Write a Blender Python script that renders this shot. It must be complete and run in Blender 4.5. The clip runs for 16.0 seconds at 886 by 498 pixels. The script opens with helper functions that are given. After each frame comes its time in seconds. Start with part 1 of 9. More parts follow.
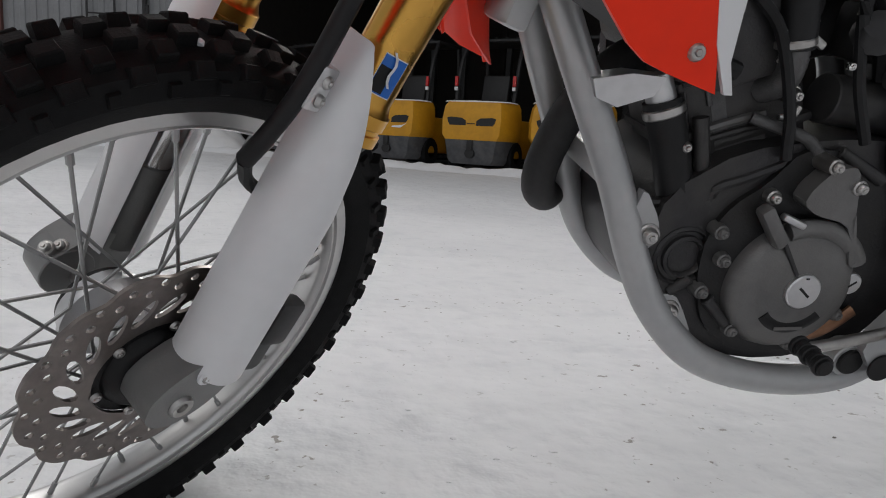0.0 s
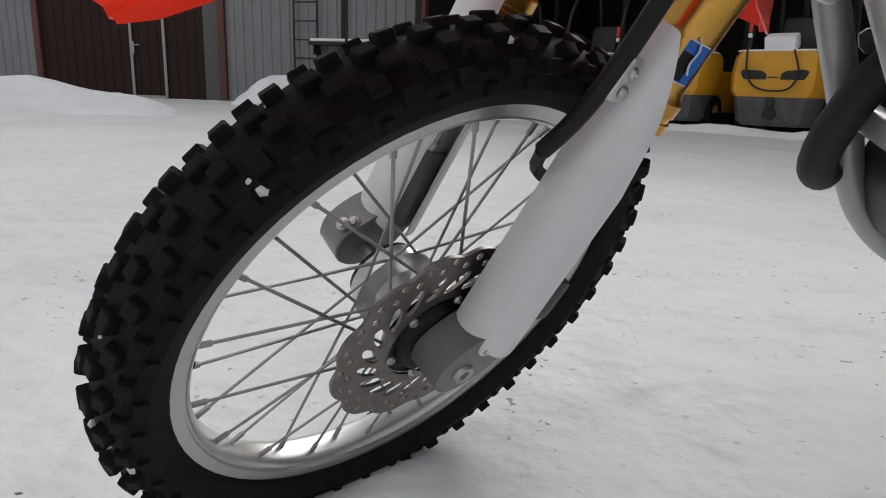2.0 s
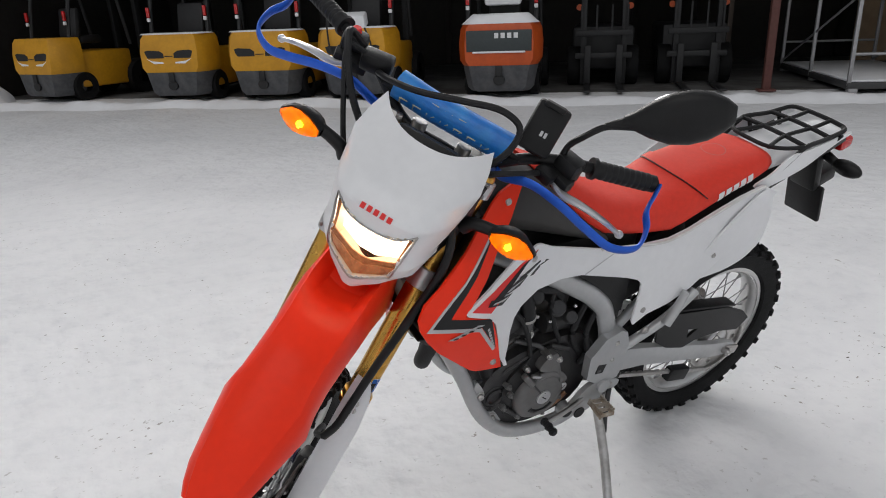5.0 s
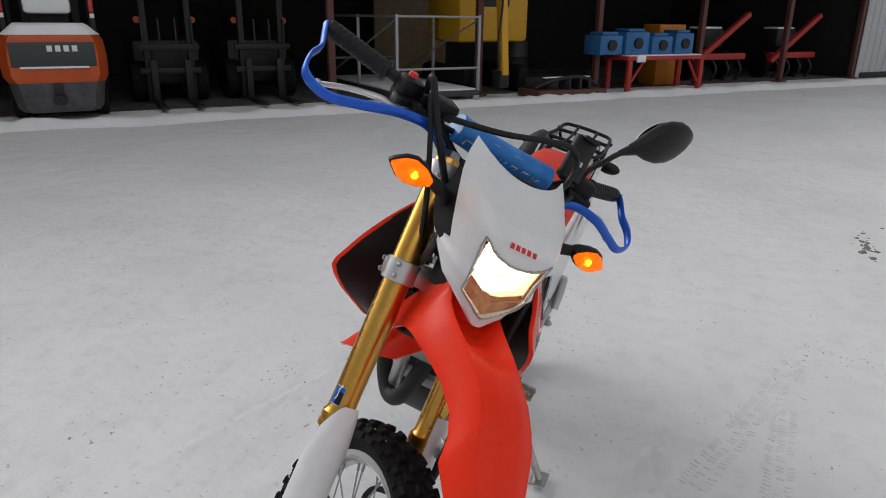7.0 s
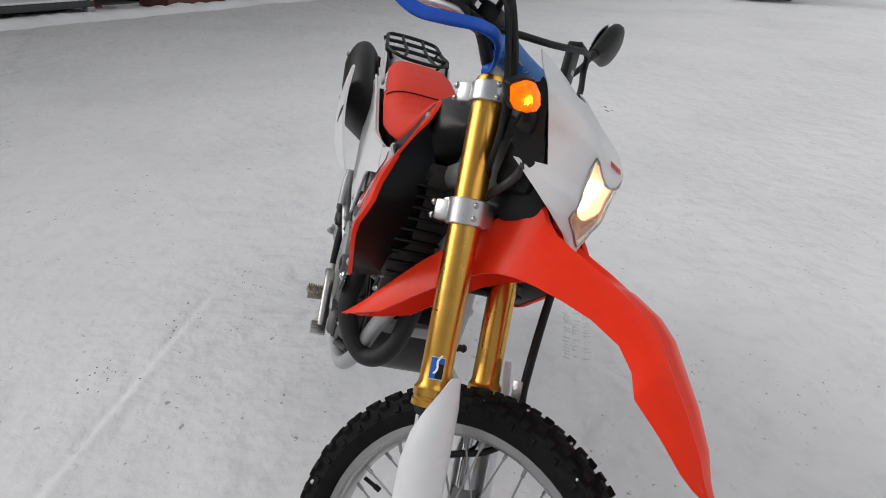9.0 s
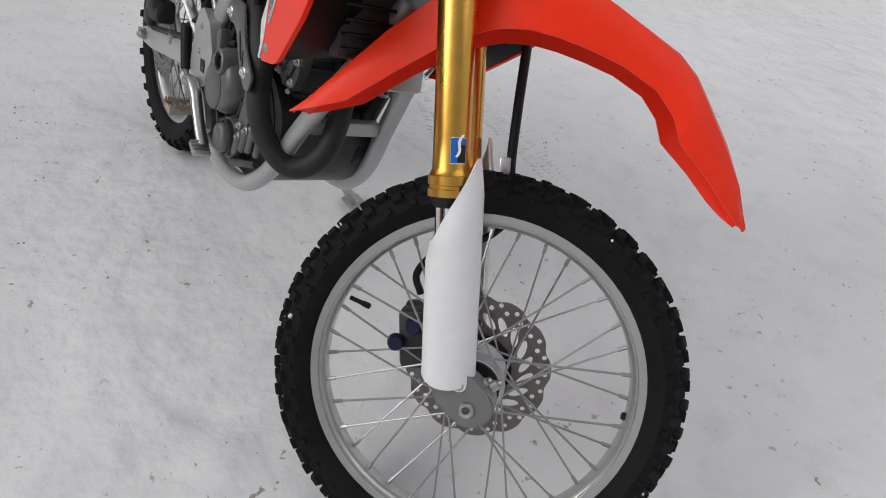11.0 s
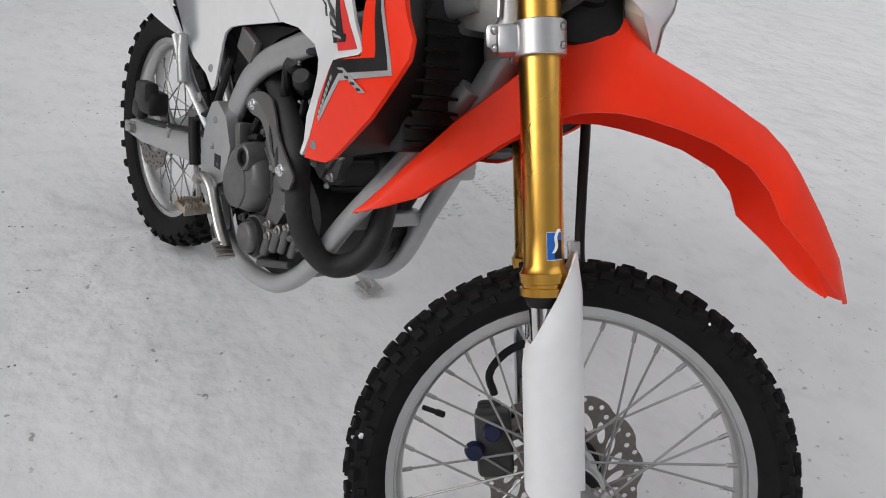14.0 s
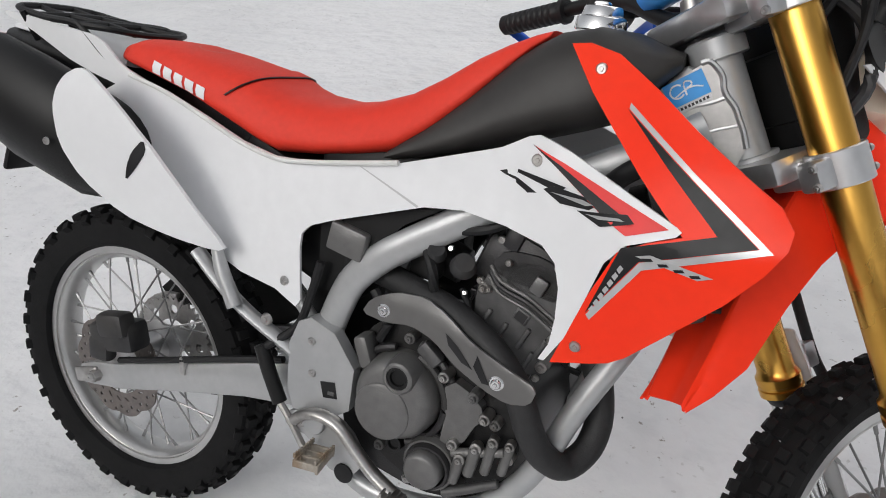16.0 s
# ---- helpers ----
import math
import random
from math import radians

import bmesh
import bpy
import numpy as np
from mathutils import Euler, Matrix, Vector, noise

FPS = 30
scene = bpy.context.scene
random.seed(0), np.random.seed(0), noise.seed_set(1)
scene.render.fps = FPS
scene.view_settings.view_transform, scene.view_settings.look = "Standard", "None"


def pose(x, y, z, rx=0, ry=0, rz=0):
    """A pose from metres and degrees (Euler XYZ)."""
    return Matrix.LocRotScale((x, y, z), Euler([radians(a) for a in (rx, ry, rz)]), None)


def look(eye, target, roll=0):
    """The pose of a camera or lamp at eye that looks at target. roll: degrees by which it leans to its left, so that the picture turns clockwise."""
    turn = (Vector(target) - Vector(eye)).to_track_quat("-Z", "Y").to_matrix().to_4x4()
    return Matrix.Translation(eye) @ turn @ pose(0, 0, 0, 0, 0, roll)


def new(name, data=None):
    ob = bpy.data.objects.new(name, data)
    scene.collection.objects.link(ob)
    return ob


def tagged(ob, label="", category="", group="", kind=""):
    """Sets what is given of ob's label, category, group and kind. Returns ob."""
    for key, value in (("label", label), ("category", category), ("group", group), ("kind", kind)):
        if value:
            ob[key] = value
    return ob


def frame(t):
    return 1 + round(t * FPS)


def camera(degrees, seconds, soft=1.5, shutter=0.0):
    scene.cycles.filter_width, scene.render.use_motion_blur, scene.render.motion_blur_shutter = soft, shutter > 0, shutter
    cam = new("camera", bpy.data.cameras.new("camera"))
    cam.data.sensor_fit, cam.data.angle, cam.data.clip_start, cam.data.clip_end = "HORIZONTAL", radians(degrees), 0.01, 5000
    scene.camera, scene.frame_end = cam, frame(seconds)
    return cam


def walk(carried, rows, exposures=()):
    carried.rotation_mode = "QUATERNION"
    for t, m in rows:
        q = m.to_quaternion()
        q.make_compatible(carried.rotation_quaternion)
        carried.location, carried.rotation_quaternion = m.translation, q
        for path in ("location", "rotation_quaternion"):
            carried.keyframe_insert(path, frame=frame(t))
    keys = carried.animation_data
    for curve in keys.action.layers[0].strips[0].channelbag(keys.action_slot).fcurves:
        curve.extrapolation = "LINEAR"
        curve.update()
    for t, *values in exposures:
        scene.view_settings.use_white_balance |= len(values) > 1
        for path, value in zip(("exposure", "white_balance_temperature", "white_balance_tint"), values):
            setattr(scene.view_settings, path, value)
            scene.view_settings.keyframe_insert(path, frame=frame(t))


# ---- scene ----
# camera and its walk
SOFT = 1.0
EXPOSURES = [(0.0, -0.16), (1.0, -0.15), (2.0, -0.07), (3.0, 0.02), (3.5, 0.02), (4.0, 0.03), (5.0, 0.10), (7.5, -0.22), (8.0, -0.14), (10.5, -0.02), (12.0, -0.12), (12.8, -0.11), (14.0, -0.04), (14.5, 0.08), (15.0, 0.15), (15.5, 0.18), (16.0, 0.10)]
cam = camera(66.41, 16.0, soft=SOFT)
PATH = [
    (0, (1.2347, 0.8613, 0.4940), (0.8605, -1.0765, 0.1696), 3.26),
    (0.5, (1.2783, 0.8806, 0.5013), (1.1676, -1.0813, 0.1291), 3.43),
    (1, (1.2967, 0.8864, 0.5029), (1.3571, -1.0732, 0.1078), 3.64),
    (1.5, (1.3097, 0.8945, 0.4996), (1.4430, -1.0544, 0.0705), 2.84),
    (2, (1.3357, 0.8694, 0.5194), (1.4738, -1.0693, 0.0478), 1.64),
    (2.5, (1.3706, 0.8878, 0.6132), (1.4553, -1.0101, -0.0118), 2.47),
    (3, (1.3195, 1.0236, 0.7836), (1.4213, -0.8328, 0.0464), 3.00),
    (3.5, (1.2789, 1.1413, 0.9818), (1.3609, -0.7062, 0.2202), 0.25),
    (4, (1.3678, 1.3716, 1.1090), (1.1532, -0.4920, 0.4155), 1.02),
    (4.5, (1.4541, 1.4823, 1.1891), (0.8658, -0.2958, 0.4875), 1.53),
    (5, (1.6145, 1.4199, 1.2655), (0.7315, -0.2480, 0.6035), -2.14),
    (5.2, (1.7051, 1.3843, 1.2750), (0.7236, -0.2403, 0.6447), -0.48),
    (7.3, (2.3221, 0.5891, 1.3448), (0.5260, 0.0514, 0.6486), 0.82),
    (7.5, (2.3287, 0.5028, 1.3326), (0.5111, 0.0853, 0.6102), 1.14),
    (8, (2.2987, 0.3018, 1.3334), (0.4465, 0.2050, 0.5851), 0.35),
    (8.2, (2.3038, 0.2253, 1.3309), (0.4571, 0.2170, 0.5632), 0.92),
    (10.3, (2.0105, -0.3630, 1.2286), (0.5616, 0.4923, 0.1473), 4.80),
    (10.5, (1.9943, -0.3823, 1.2072), (0.6236, 0.5022, 0.0501), 5.06),
    (11, (1.9753, -0.3722, 1.1498), (0.7374, 0.5524, -0.1201), 6.95),
    (11.5, (1.9817, -0.3735, 1.1018), (0.8415, 0.5432, -0.2620), 9.04),
    (12, (1.9860, -0.3623, 1.0803), (0.9091, 0.5398, -0.3433), 9.46),
    (12.5, (1.9769, -0.3640, 1.0809), (0.8896, 0.5356, -0.3363), 8.76),
    (13, (1.9489, -0.3896, 1.0872), (0.8072, 0.5348, -0.2700), 8.69),
    (13.5, (1.8947, -0.4309, 1.1048), (0.6879, 0.5279, -0.1698), 8.66),
    (14, (1.7761, -0.4676, 1.1375), (0.5415, 0.6249, 0.0052), 5.10),
    (14.5, (1.6526, -0.5793, 1.1757), (0.4679, 0.6572, 0.1425), 1.10),
    (15, (1.5103, -0.7599, 1.1931), (0.5039, 0.6762, 0.2314), 1.81),
    (15.5, (1.2989, -0.7620, 1.1837), (0.4133, 0.7332, 0.1938), 0.70),
    (16, (1.0772, -0.6817, 1.1997), (0.3468, 0.8878, 0.1980), -1.25),
]
walk(cam, [(t, look(eye, target, roll)) for t, eye, target, roll in PATH], exposures=EXPOSURES)
LEAN, TILT, STEER = 15.213, 1.104, 44.312  # degrees: how the parked bike stands

# ---- light ----
world = bpy.data.worlds.new("overcast_sky")
scene.world = world
world.use_nodes = True
wn = world.node_tree.nodes
wl = world.node_tree.links
sky = wn.new("ShaderNodeTexSky")
sky.sky_type = "NISHITA"
sky.sun_disc = False
sky.sun_elevation = radians(32)
sky.sun_rotation = radians(200)
sky.air_density, sky.dust_density = 1.0, 4.0
grey = wn.new("ShaderNodeHueSaturation")
grey.inputs["Saturation"].default_value = 0.16
wl.new(sky.outputs[0], grey.inputs["Color"])
wl.new(grey.outputs[0], wn["Background"].inputs[0])
wn["Background"].inputs[1].default_value = 0.140
sun_data = bpy.data.lights.new("sun", "SUN")
sun_data.energy, sun_data.angle, sun_data.color = 0.6, radians(50), (1.0, 0.97, 0.94)
sun = new("sun", sun_data)
sun.matrix_world = look((6, 8, 14), (0, 0, 0))


# ---- materials ----
def material(name, color, rough=0.5, metal=0.0, vary=0.08, scale=30.0, bump=0.0, bump_scale=200.0,
             spec=0.5, coat=0.0, second=None, patch=4.0, amount=0.5, patch_edge=(0.45, 0.62)):
    """A surface with a fine grain, a broad variation of colour and gloss, and a fine relief."""
    m = bpy.data.materials.new(name)
    m.use_nodes = True
    n, l = m.node_tree.nodes, m.node_tree.links
    b = n["Principled BSDF"]
    b.inputs["Metallic"].default_value = metal
    b.inputs["Specular IOR Level"].default_value = spec
    b.inputs["Coat Weight"].default_value = coat
    b.inputs["Coat Roughness"].default_value = 0.12
    co = n.new("ShaderNodeTexCoord")
    fine = n.new("ShaderNodeTexNoise")
    fine.inputs["Scale"].default_value, fine.inputs["Detail"].default_value = scale, 6
    l.new(co.outputs["Object"], fine.inputs["Vector"])
    broad = n.new("ShaderNodeTexNoise")
    broad.inputs["Scale"].default_value, broad.inputs["Detail"].default_value = patch, 5
    l.new(co.outputs["Object"], broad.inputs["Vector"])
    r1 = n.new("ShaderNodeValToRGB")
    r1.color_ramp.elements[0].position, r1.color_ramp.elements[1].position = 0.3, 0.7
    r1.color_ramp.elements[0].color = (*[c * (1 - vary) for c in color], 1)
    r1.color_ramp.elements[1].color = (*[min(1, c * (1 + vary)) for c in color], 1)
    l.new(fine.outputs["Fac"], r1.inputs["Fac"])
    out = r1.outputs["Color"]
    r2 = n.new("ShaderNodeMapRange")
    r2.inputs["From Min"].default_value, r2.inputs["From Max"].default_value = patch_edge
    l.new(broad.outputs["Fac"], r2.inputs["Value"])
    if second:
        scale_node = n.new("ShaderNodeMath")
        scale_node.operation = "MULTIPLY"
        scale_node.inputs[1].default_value = amount
        l.new(r2.outputs["Result"], scale_node.inputs[0])
        mix = n.new("ShaderNodeMixRGB")
        l.new(scale_node.outputs[0], mix.inputs["Fac"])
        l.new(out, mix.inputs["Color1"])
        mix.inputs["Color2"].default_value = (*second, 1)
        out = mix.outputs["Color"]
    l.new(out, b.inputs["Base Color"])
    r3 = n.new("ShaderNodeMapRange")
    r3.inputs["To Min"].default_value, r3.inputs["To Max"].default_value = rough * 0.85, min(1, rough * 1.2)
    l.new(broad.outputs["Fac"], r3.inputs["Value"])
    l.new(r3.outputs["Result"], b.inputs["Roughness"])
    if bump:
        grain = n.new("ShaderNodeTexNoise")
        grain.inputs["Scale"].default_value, grain.inputs["Detail"].default_value = bump_scale, 4
        l.new(co.outputs["Object"], grain.inputs["Vector"])
        bn = n.new("ShaderNodeBump")
        bn.inputs["Strength"].default_value, bn.inputs["Distance"].default_value = bump, 0.002
        l.new(grain.outputs["Fac"], bn.inputs["Height"])
        l.new(bn.outputs["Normal"], b.inputs["Normal"])
    return m


def glowing(name, color, strength, rough=0.2, facets=0.0, dim=0.4):
    m = bpy.data.materials.new(name)
    m.use_nodes = True
    b = m.node_tree.nodes["Principled BSDF"]
    b.inputs["Base Color"].default_value = (*color, 1)
    b.inputs["Roughness"].default_value = rough
    b.inputs["Emission Color"].default_value = (*color, 1)
    b.inputs["Emission Strength"].default_value = strength
    if facets:                                   # bulb light on a reflector's facets, put in as uneven emission
        n, l = m.node_tree.nodes, m.node_tree.links
        co, v, mr = n.new("ShaderNodeTexCoord"), n.new("ShaderNodeTexVoronoi"), n.new("ShaderNodeMapRange")
        v.inputs["Scale"].default_value = facets
        mr.inputs["To Min"].default_value, mr.inputs["To Max"].default_value = strength * dim, strength
        l.new(co.outputs["Object"], v.inputs["Vector"])
        l.new(v.outputs["Color"], mr.inputs["Value"])
        l.new(mr.outputs["Result"], b.inputs["Emission Strength"])
    return m


def clear(name, color=(1, 1, 1), rough=0.02, bump=0.0, bump_scale=120.0):
    m = bpy.data.materials.new(name)
    m.use_nodes = True
    n, l = m.node_tree.nodes, m.node_tree.links
    b = n["Principled BSDF"]
    b.inputs["Base Color"].default_value = (*color, 1)
    b.inputs["Roughness"].default_value = rough
    b.inputs["Transmission Weight"].default_value = 1
    b.inputs["IOR"].default_value = 1.25
    if bump:
        v = n.new("ShaderNodeTexVoronoi")
        v.inputs["Scale"].default_value = bump_scale
        co = n.new("ShaderNodeTexCoord")
        l.new(co.outputs["Object"], v.inputs["Vector"])
        bn = n.new("ShaderNodeBump")
        bn.inputs["Strength"].default_value, bn.inputs["Distance"].default_value = bump, 0.004
        l.new(v.outputs["Distance"], bn.inputs["Height"])
        l.new(bn.outputs["Normal"], b.inputs["Normal"])
    return m


RED = material("red_plastic", (0.90, 0.041, 0.013), 0.30, spec=0.17, vary=0.03, scale=60, bump=0.03, bump_scale=900, second=(0.92, 0.030, 0.008), amount=0.4)
WHITE = material("white_plastic", (0.76, 0.765, 0.78), 0.3, vary=0.02, scale=50, bump=0.03, bump_scale=800, second=(0.69, 0.695, 0.71), amount=0.5)
OFFWHITE = material("dull_white_plastic", (0.68, 0.68, 0.67), 0.45, vary=0.04, scale=60, second=(0.55, 0.55, 0.53), amount=0.5, patch=9)
SEATRED = material("red_vinyl", (0.72, 0.042, 0.022), 0.55, spec=0.3, vary=0.05, scale=90, bump=0.25, bump_scale=700, second=(0.68, 0.032, 0.014), amount=0.4)
BLACK = material("black_plastic", (0.007, 0.007, 0.0075), 0.42, spec=0.28, vary=0.2, scale=80, bump=0.15, bump_scale=900, second=(0.012, 0.012, 0.012), amount=0.4)
TANK = material("satin_dark_tank", (0.026, 0.024, 0.023), 0.5, spec=0.4, vary=0.1, scale=60, bump=0.08, bump_scale=900, second=(0.05, 0.048, 0.045), amount=0.4)
RUBBER = material("tyre_rubber", (0.0065, 0.0065, 0.007), 0.7, spec=0.18, vary=0.3, scale=60, bump=0.3, bump_scale=500, second=(0.015, 0.015, 0.0155), amount=0.45, patch=12)
HOSE = material("black_rubber_hose", (0.011, 0.011, 0.012), 0.5, spec=0.3, vary=0.2, scale=60, bump=0.1)
GOLD = material("gold_anodised", (0.68, 0.38, 0.085), 0.27, metal=1.0, vary=0.06, scale=40, second=(0.62, 0.33, 0.06), amount=0.5, patch=7)
ALLOY = material("bright_alloy", (0.62, 0.62, 0.63), 0.34, metal=0.9, vary=0.05, scale=80, bump=0.06, bump_scale=600, second=(0.55, 0.55, 0.55), amount=0.4, patch=10)
RIMALLOY = material("rim_alloy", (0.60, 0.595, 0.59), 0.33, metal=1.0, vary=0.04, scale=60, second=(0.64, 0.64, 0.63), amount=0.5, patch=6)
CASTALLOY = material("sand_cast_alloy", (0.47, 0.465, 0.455), 0.48, metal=0.55, vary=0.06, scale=160, bump=0.05, bump_scale=900, second=(0.38, 0.37, 0.36), amount=0.5, patch=22)
FRAME = material("silver_frame_paint", (0.44, 0.445, 0.45), 0.36, metal=0.45, vary=0.04, scale=70, bump=0.04, bump_scale=500, second=(0.36, 0.37, 0.38), amount=0.5, patch=7, coat=0.2)
STEEL = material("dull_steel", (0.50, 0.49, 0.48), 0.36, metal=1.0, vary=0.12, scale=90, second=(0.26, 0.24, 0.22), amount=0.5, patch=14)
CHROME = material("chrome", (0.8, 0.8, 0.8), 0.12, metal=1.0, vary=0.03)
DISCSTEEL = material("brake_disc_steel", (0.235, 0.210, 0.200), 0.38, metal=1.0, vary=0.12, scale=120, second=(0.25, 0.22, 0.20), amount=0.6, patch=18)
SPOKE = material("spoke_steel", (0.36, 0.36, 0.36), 0.4, metal=0.9, vary=0.1)
ENGINE = material("engine_grey", (0.034, 0.033, 0.035), 0.42, metal=0.35, vary=0.14, scale=60, bump=0.25, bump_scale=350, second=(0.06, 0.058, 0.055), amount=0.5, patch=16)
CASTGREY = material("cast_engine_grey", (0.105, 0.104, 0.106), 0.45, metal=0.4, vary=0.14, scale=70, bump=0.3, bump_scale=420, second=(0.045, 0.044, 0.043), amount=0.5, patch=18)
ENGINEBLACK = material("engine_black", (0.012, 0.012, 0.013), 0.45, metal=0.2, vary=0.2, scale=60, bump=0.25, bump_scale=350, second=(0.03, 0.028, 0.026), amount=0.4, patch=18)
COVER = material("engine_cover_grey", (0.15, 0.148, 0.147), 0.4, metal=0.4, vary=0.1, scale=60, bump=0.2, bump_scale=400, second=(0.14, 0.136, 0.13), amount=0.5, patch=14)
HEATSHIELD = material("heat_shield_grey", (0.145, 0.142, 0.14), 0.4, metal=0.4, vary=0.08, bump=0.1)
DARKMETAL = material("dark_metal", (0.035, 0.035, 0.037), 0.5, metal=0.3, vary=0.2, scale=60, second=(0.07, 0.065, 0.06), amount=0.4, patch=14)
PEG = material("muddy_steel", (0.40, 0.36, 0.31), 0.6, metal=0.6, vary=0.2, scale=90, bump=0.4, bump_scale=250, second=(0.28, 0.2, 0.13), amount=0.8, patch=30)
BLUEALU = material("blue_anodised", (0.012, 0.100, 0.58), 0.32, metal=0.35, vary=0.08, scale=60, second=(0.025, 0.14, 0.66), amount=0.5)
BLUEPAD = material("blue_vinyl_pad", (0.015, 0.18, 0.60), 0.36, vary=0.1, scale=60, bump=0.15, bump_scale=300, second=(0.05, 0.32, 0.72), amount=0.6, patch=16)
DECALBLACK = material("black_decal", (0.012, 0.012, 0.013), 0.38, spec=0.25, vary=0.2, scale=40, second=(0.03, 0.03, 0.032), amount=0.4, patch=10)
DECALSILVER = material("silver_decal", (0.50, 0.50, 0.51), 0.3, metal=0.4, vary=0.05)
DECALWHITE = material("white_decal", (0.76, 0.76, 0.77), 0.35, vary=0.03)
DECALBLUE = material("blue_decal", (0.01, 0.13, 0.52), 0.35, vary=0.06)
DECALRED = material("red_decal", (0.72, 0.022, 0.020), 0.4, vary=0.05)
AMBER = clear("amber_lens", (1.0, 0.30, 0.02), 0.06, bump=0.6, bump_scale=160)
AMBERGLOW = glowing("amber_reflector_lit", (1.0, 0.33, 0.012), 1.5, facets=150, dim=0.15)
BULBGLOW = glowing("indicator_bulb_lit", (1.0, 0.45, 0.06), 9.0)
LENS = clear("headlight_lens", (1, 1, 1), 0.03, bump=0.05, bump_scale=60)
REFLECTOR = material("headlight_reflector", (0.90, 0.80, 0.66), 0.7, metal=0.3, vary=0.03, bump=0.3, bump_scale=120)
HEADGLOW = glowing("headlight_lit", (1.0, 0.80, 0.56), 5.5, facets=75, dim=0.14)
FILAMENT = glowing("filament_lit", (1.0, 0.86, 0.62), 40.0)
TAILRED = material("tail_lens_red", (0.5, 0.012, 0.012), 0.15, vary=0.05, coat=0.5)
MIRROR = material("mirror_glass", (0.9, 0.9, 0.9), 0.02, metal=1.0, vary=0.0)
DUSTSNOW = material("packed_snow_bits", (0.82, 0.84, 0.87), 0.7, vary=0.06, bump=0.4)


# ---- mesh helpers ----
def part(name, bm, mat, parent=None, label="", m=None, smooth=40, category="", group="", kind=""):
    """Links a bmesh as one mesh object, under a thing or a part."""
    me = bpy.data.meshes.new(name)
    bmesh.ops.recalc_face_normals(bm, faces=bm.faces[:])
    bm.to_mesh(me)
    bm.free()
    if smooth:
        for p in me.polygons:
            p.use_smooth = True
        me.set_sharp_from_angle(angle=radians(smooth))
    me.materials.append(mat)
    ob = new(name, me)
    if parent:
        ob.parent = parent
    if m is not None:
        ob.matrix_basis = m
    return tagged(ob, label, category, group, kind)


def twin(ob, m, parent=None):
    """Another object on the same mesh."""
    o = ob.copy()
    scene.collection.objects.link(o)
    o.parent = parent or ob.parent
    o.matrix_basis = m
    return o


def thing(name, label, category, m=None, group="", kind=""):
    ob = new(name)
    ob.empty_display_size = 0.1
    if m is not None:
        ob.matrix_basis = m
    return tagged(ob, label, category, group, kind)


def bm_new():
    return bmesh.new()


def ring_mesh(bm, rings, closed=True, caps=True):
    """Skin over rings of points; each ring a closed loop when closed."""
    vs = [[bm.verts.new(p) for p in r] for r in rings]
    k = len(rings[0])
    for a, b in zip(vs, vs[1:]):
        for i in range(k if closed else k - 1):
            j = (i + 1) % k
            bm.faces.new((a[i], a[j], b[j], b[i]))
    if caps and closed:
        bm.faces.new(vs[0][::-1])
        bm.faces.new(vs[-1])
    return bm


def spline(pts, sub=6):
    """Catmull-Rom through the points."""
    p = [Vector(q) for q in pts]
    if len(p) < 3:
        return p
    p = [2 * p[0] - p[1]] + p + [2 * p[-1] - p[-2]]
    out = []
    for i in range(1, len(p) - 2):
        for k in range(sub):
            t = k / sub
            a, b, c, d = p[i - 1], p[i], p[i + 1], p[i + 2]
            out.append(0.5 * (2 * b + (c - a) * t + (2 * a - 5 * b + 4 * c - d) * t * t + (3 * b - a - 3 * c + d) * t ** 3))
    out.append(p[-2])
    return out


def tube(bm, pts, r, seg=10, sub=6, flat=1.0, up=(0, 0, 1), taper=None):
    """A pipe along a smooth line; flat squeezes it along the line's own side, up steers that side."""
    line = spline(pts, sub)
    rings = []
    n = len(line)
    for i, q in enumerate(line):
        d = (line[min(i + 1, n - 1)] - line[max(i - 1, 0)]).normalized()
        side = d.cross(Vector(up))
        if side.length < 1e-3:
            side = d.cross(Vector((1, 0.2, 0)))
        side.normalize()
        top = side.cross(d)
        rr = r if taper is None else r * (taper[0] + (taper[1] - taper[0]) * i / (n - 1))
        rings.append([q + side * (math.cos(a) * rr * flat) + top * (math.sin(a) * rr)
                      for a in (2 * math.pi * k / seg for k in range(seg))])
    return ring_mesh(bm, rings)


def rod(bm, a, b, r0, r1=None, seg=14):
    a, b = Vector(a), Vector(b)
    r1 = r0 if r1 is None else r1
    d = (b - a).normalized()
    s = d.cross(Vector((0, 0, 1)) if abs(d.z) < 0.9 else Vector((1, 0, 0))).normalized()
    t = s.cross(d)
    ring = lambda c, r: [c + s * math.cos(w) * r + t * math.sin(w) * r for w in (2 * math.pi * k / seg for k in range(seg))]
    e = min(0.0015, min(r0, r1) * 0.25, (b - a).length * 0.2)
    return ring_mesh(bm, [ring(a, r0 - e), ring(a + d * e, r0), ring(b - d * e, r1), ring(b, r1 - e)])


def lathe(bm, profile, seg=48, closed=False, centre=(0, 0, 0), arc=2 * math.pi):
    """Turns a profile of (radius, y) round the y axis."""
    c = Vector(centre)
    vs = []
    for k in range(seg):
        w = arc * k / seg
        vs.append([bm.verts.new(c + Vector((r * math.cos(w), y, r * math.sin(w)))) for r, y in profile])
    n = len(profile)
    for k in range(seg):
        a, b = vs[k], vs[(k + 1) % seg]
        for i in range(n if closed else n - 1):
            j = (i + 1) % n
            bm.faces.new((a[i], a[j], b[j], b[i]))
    return bm


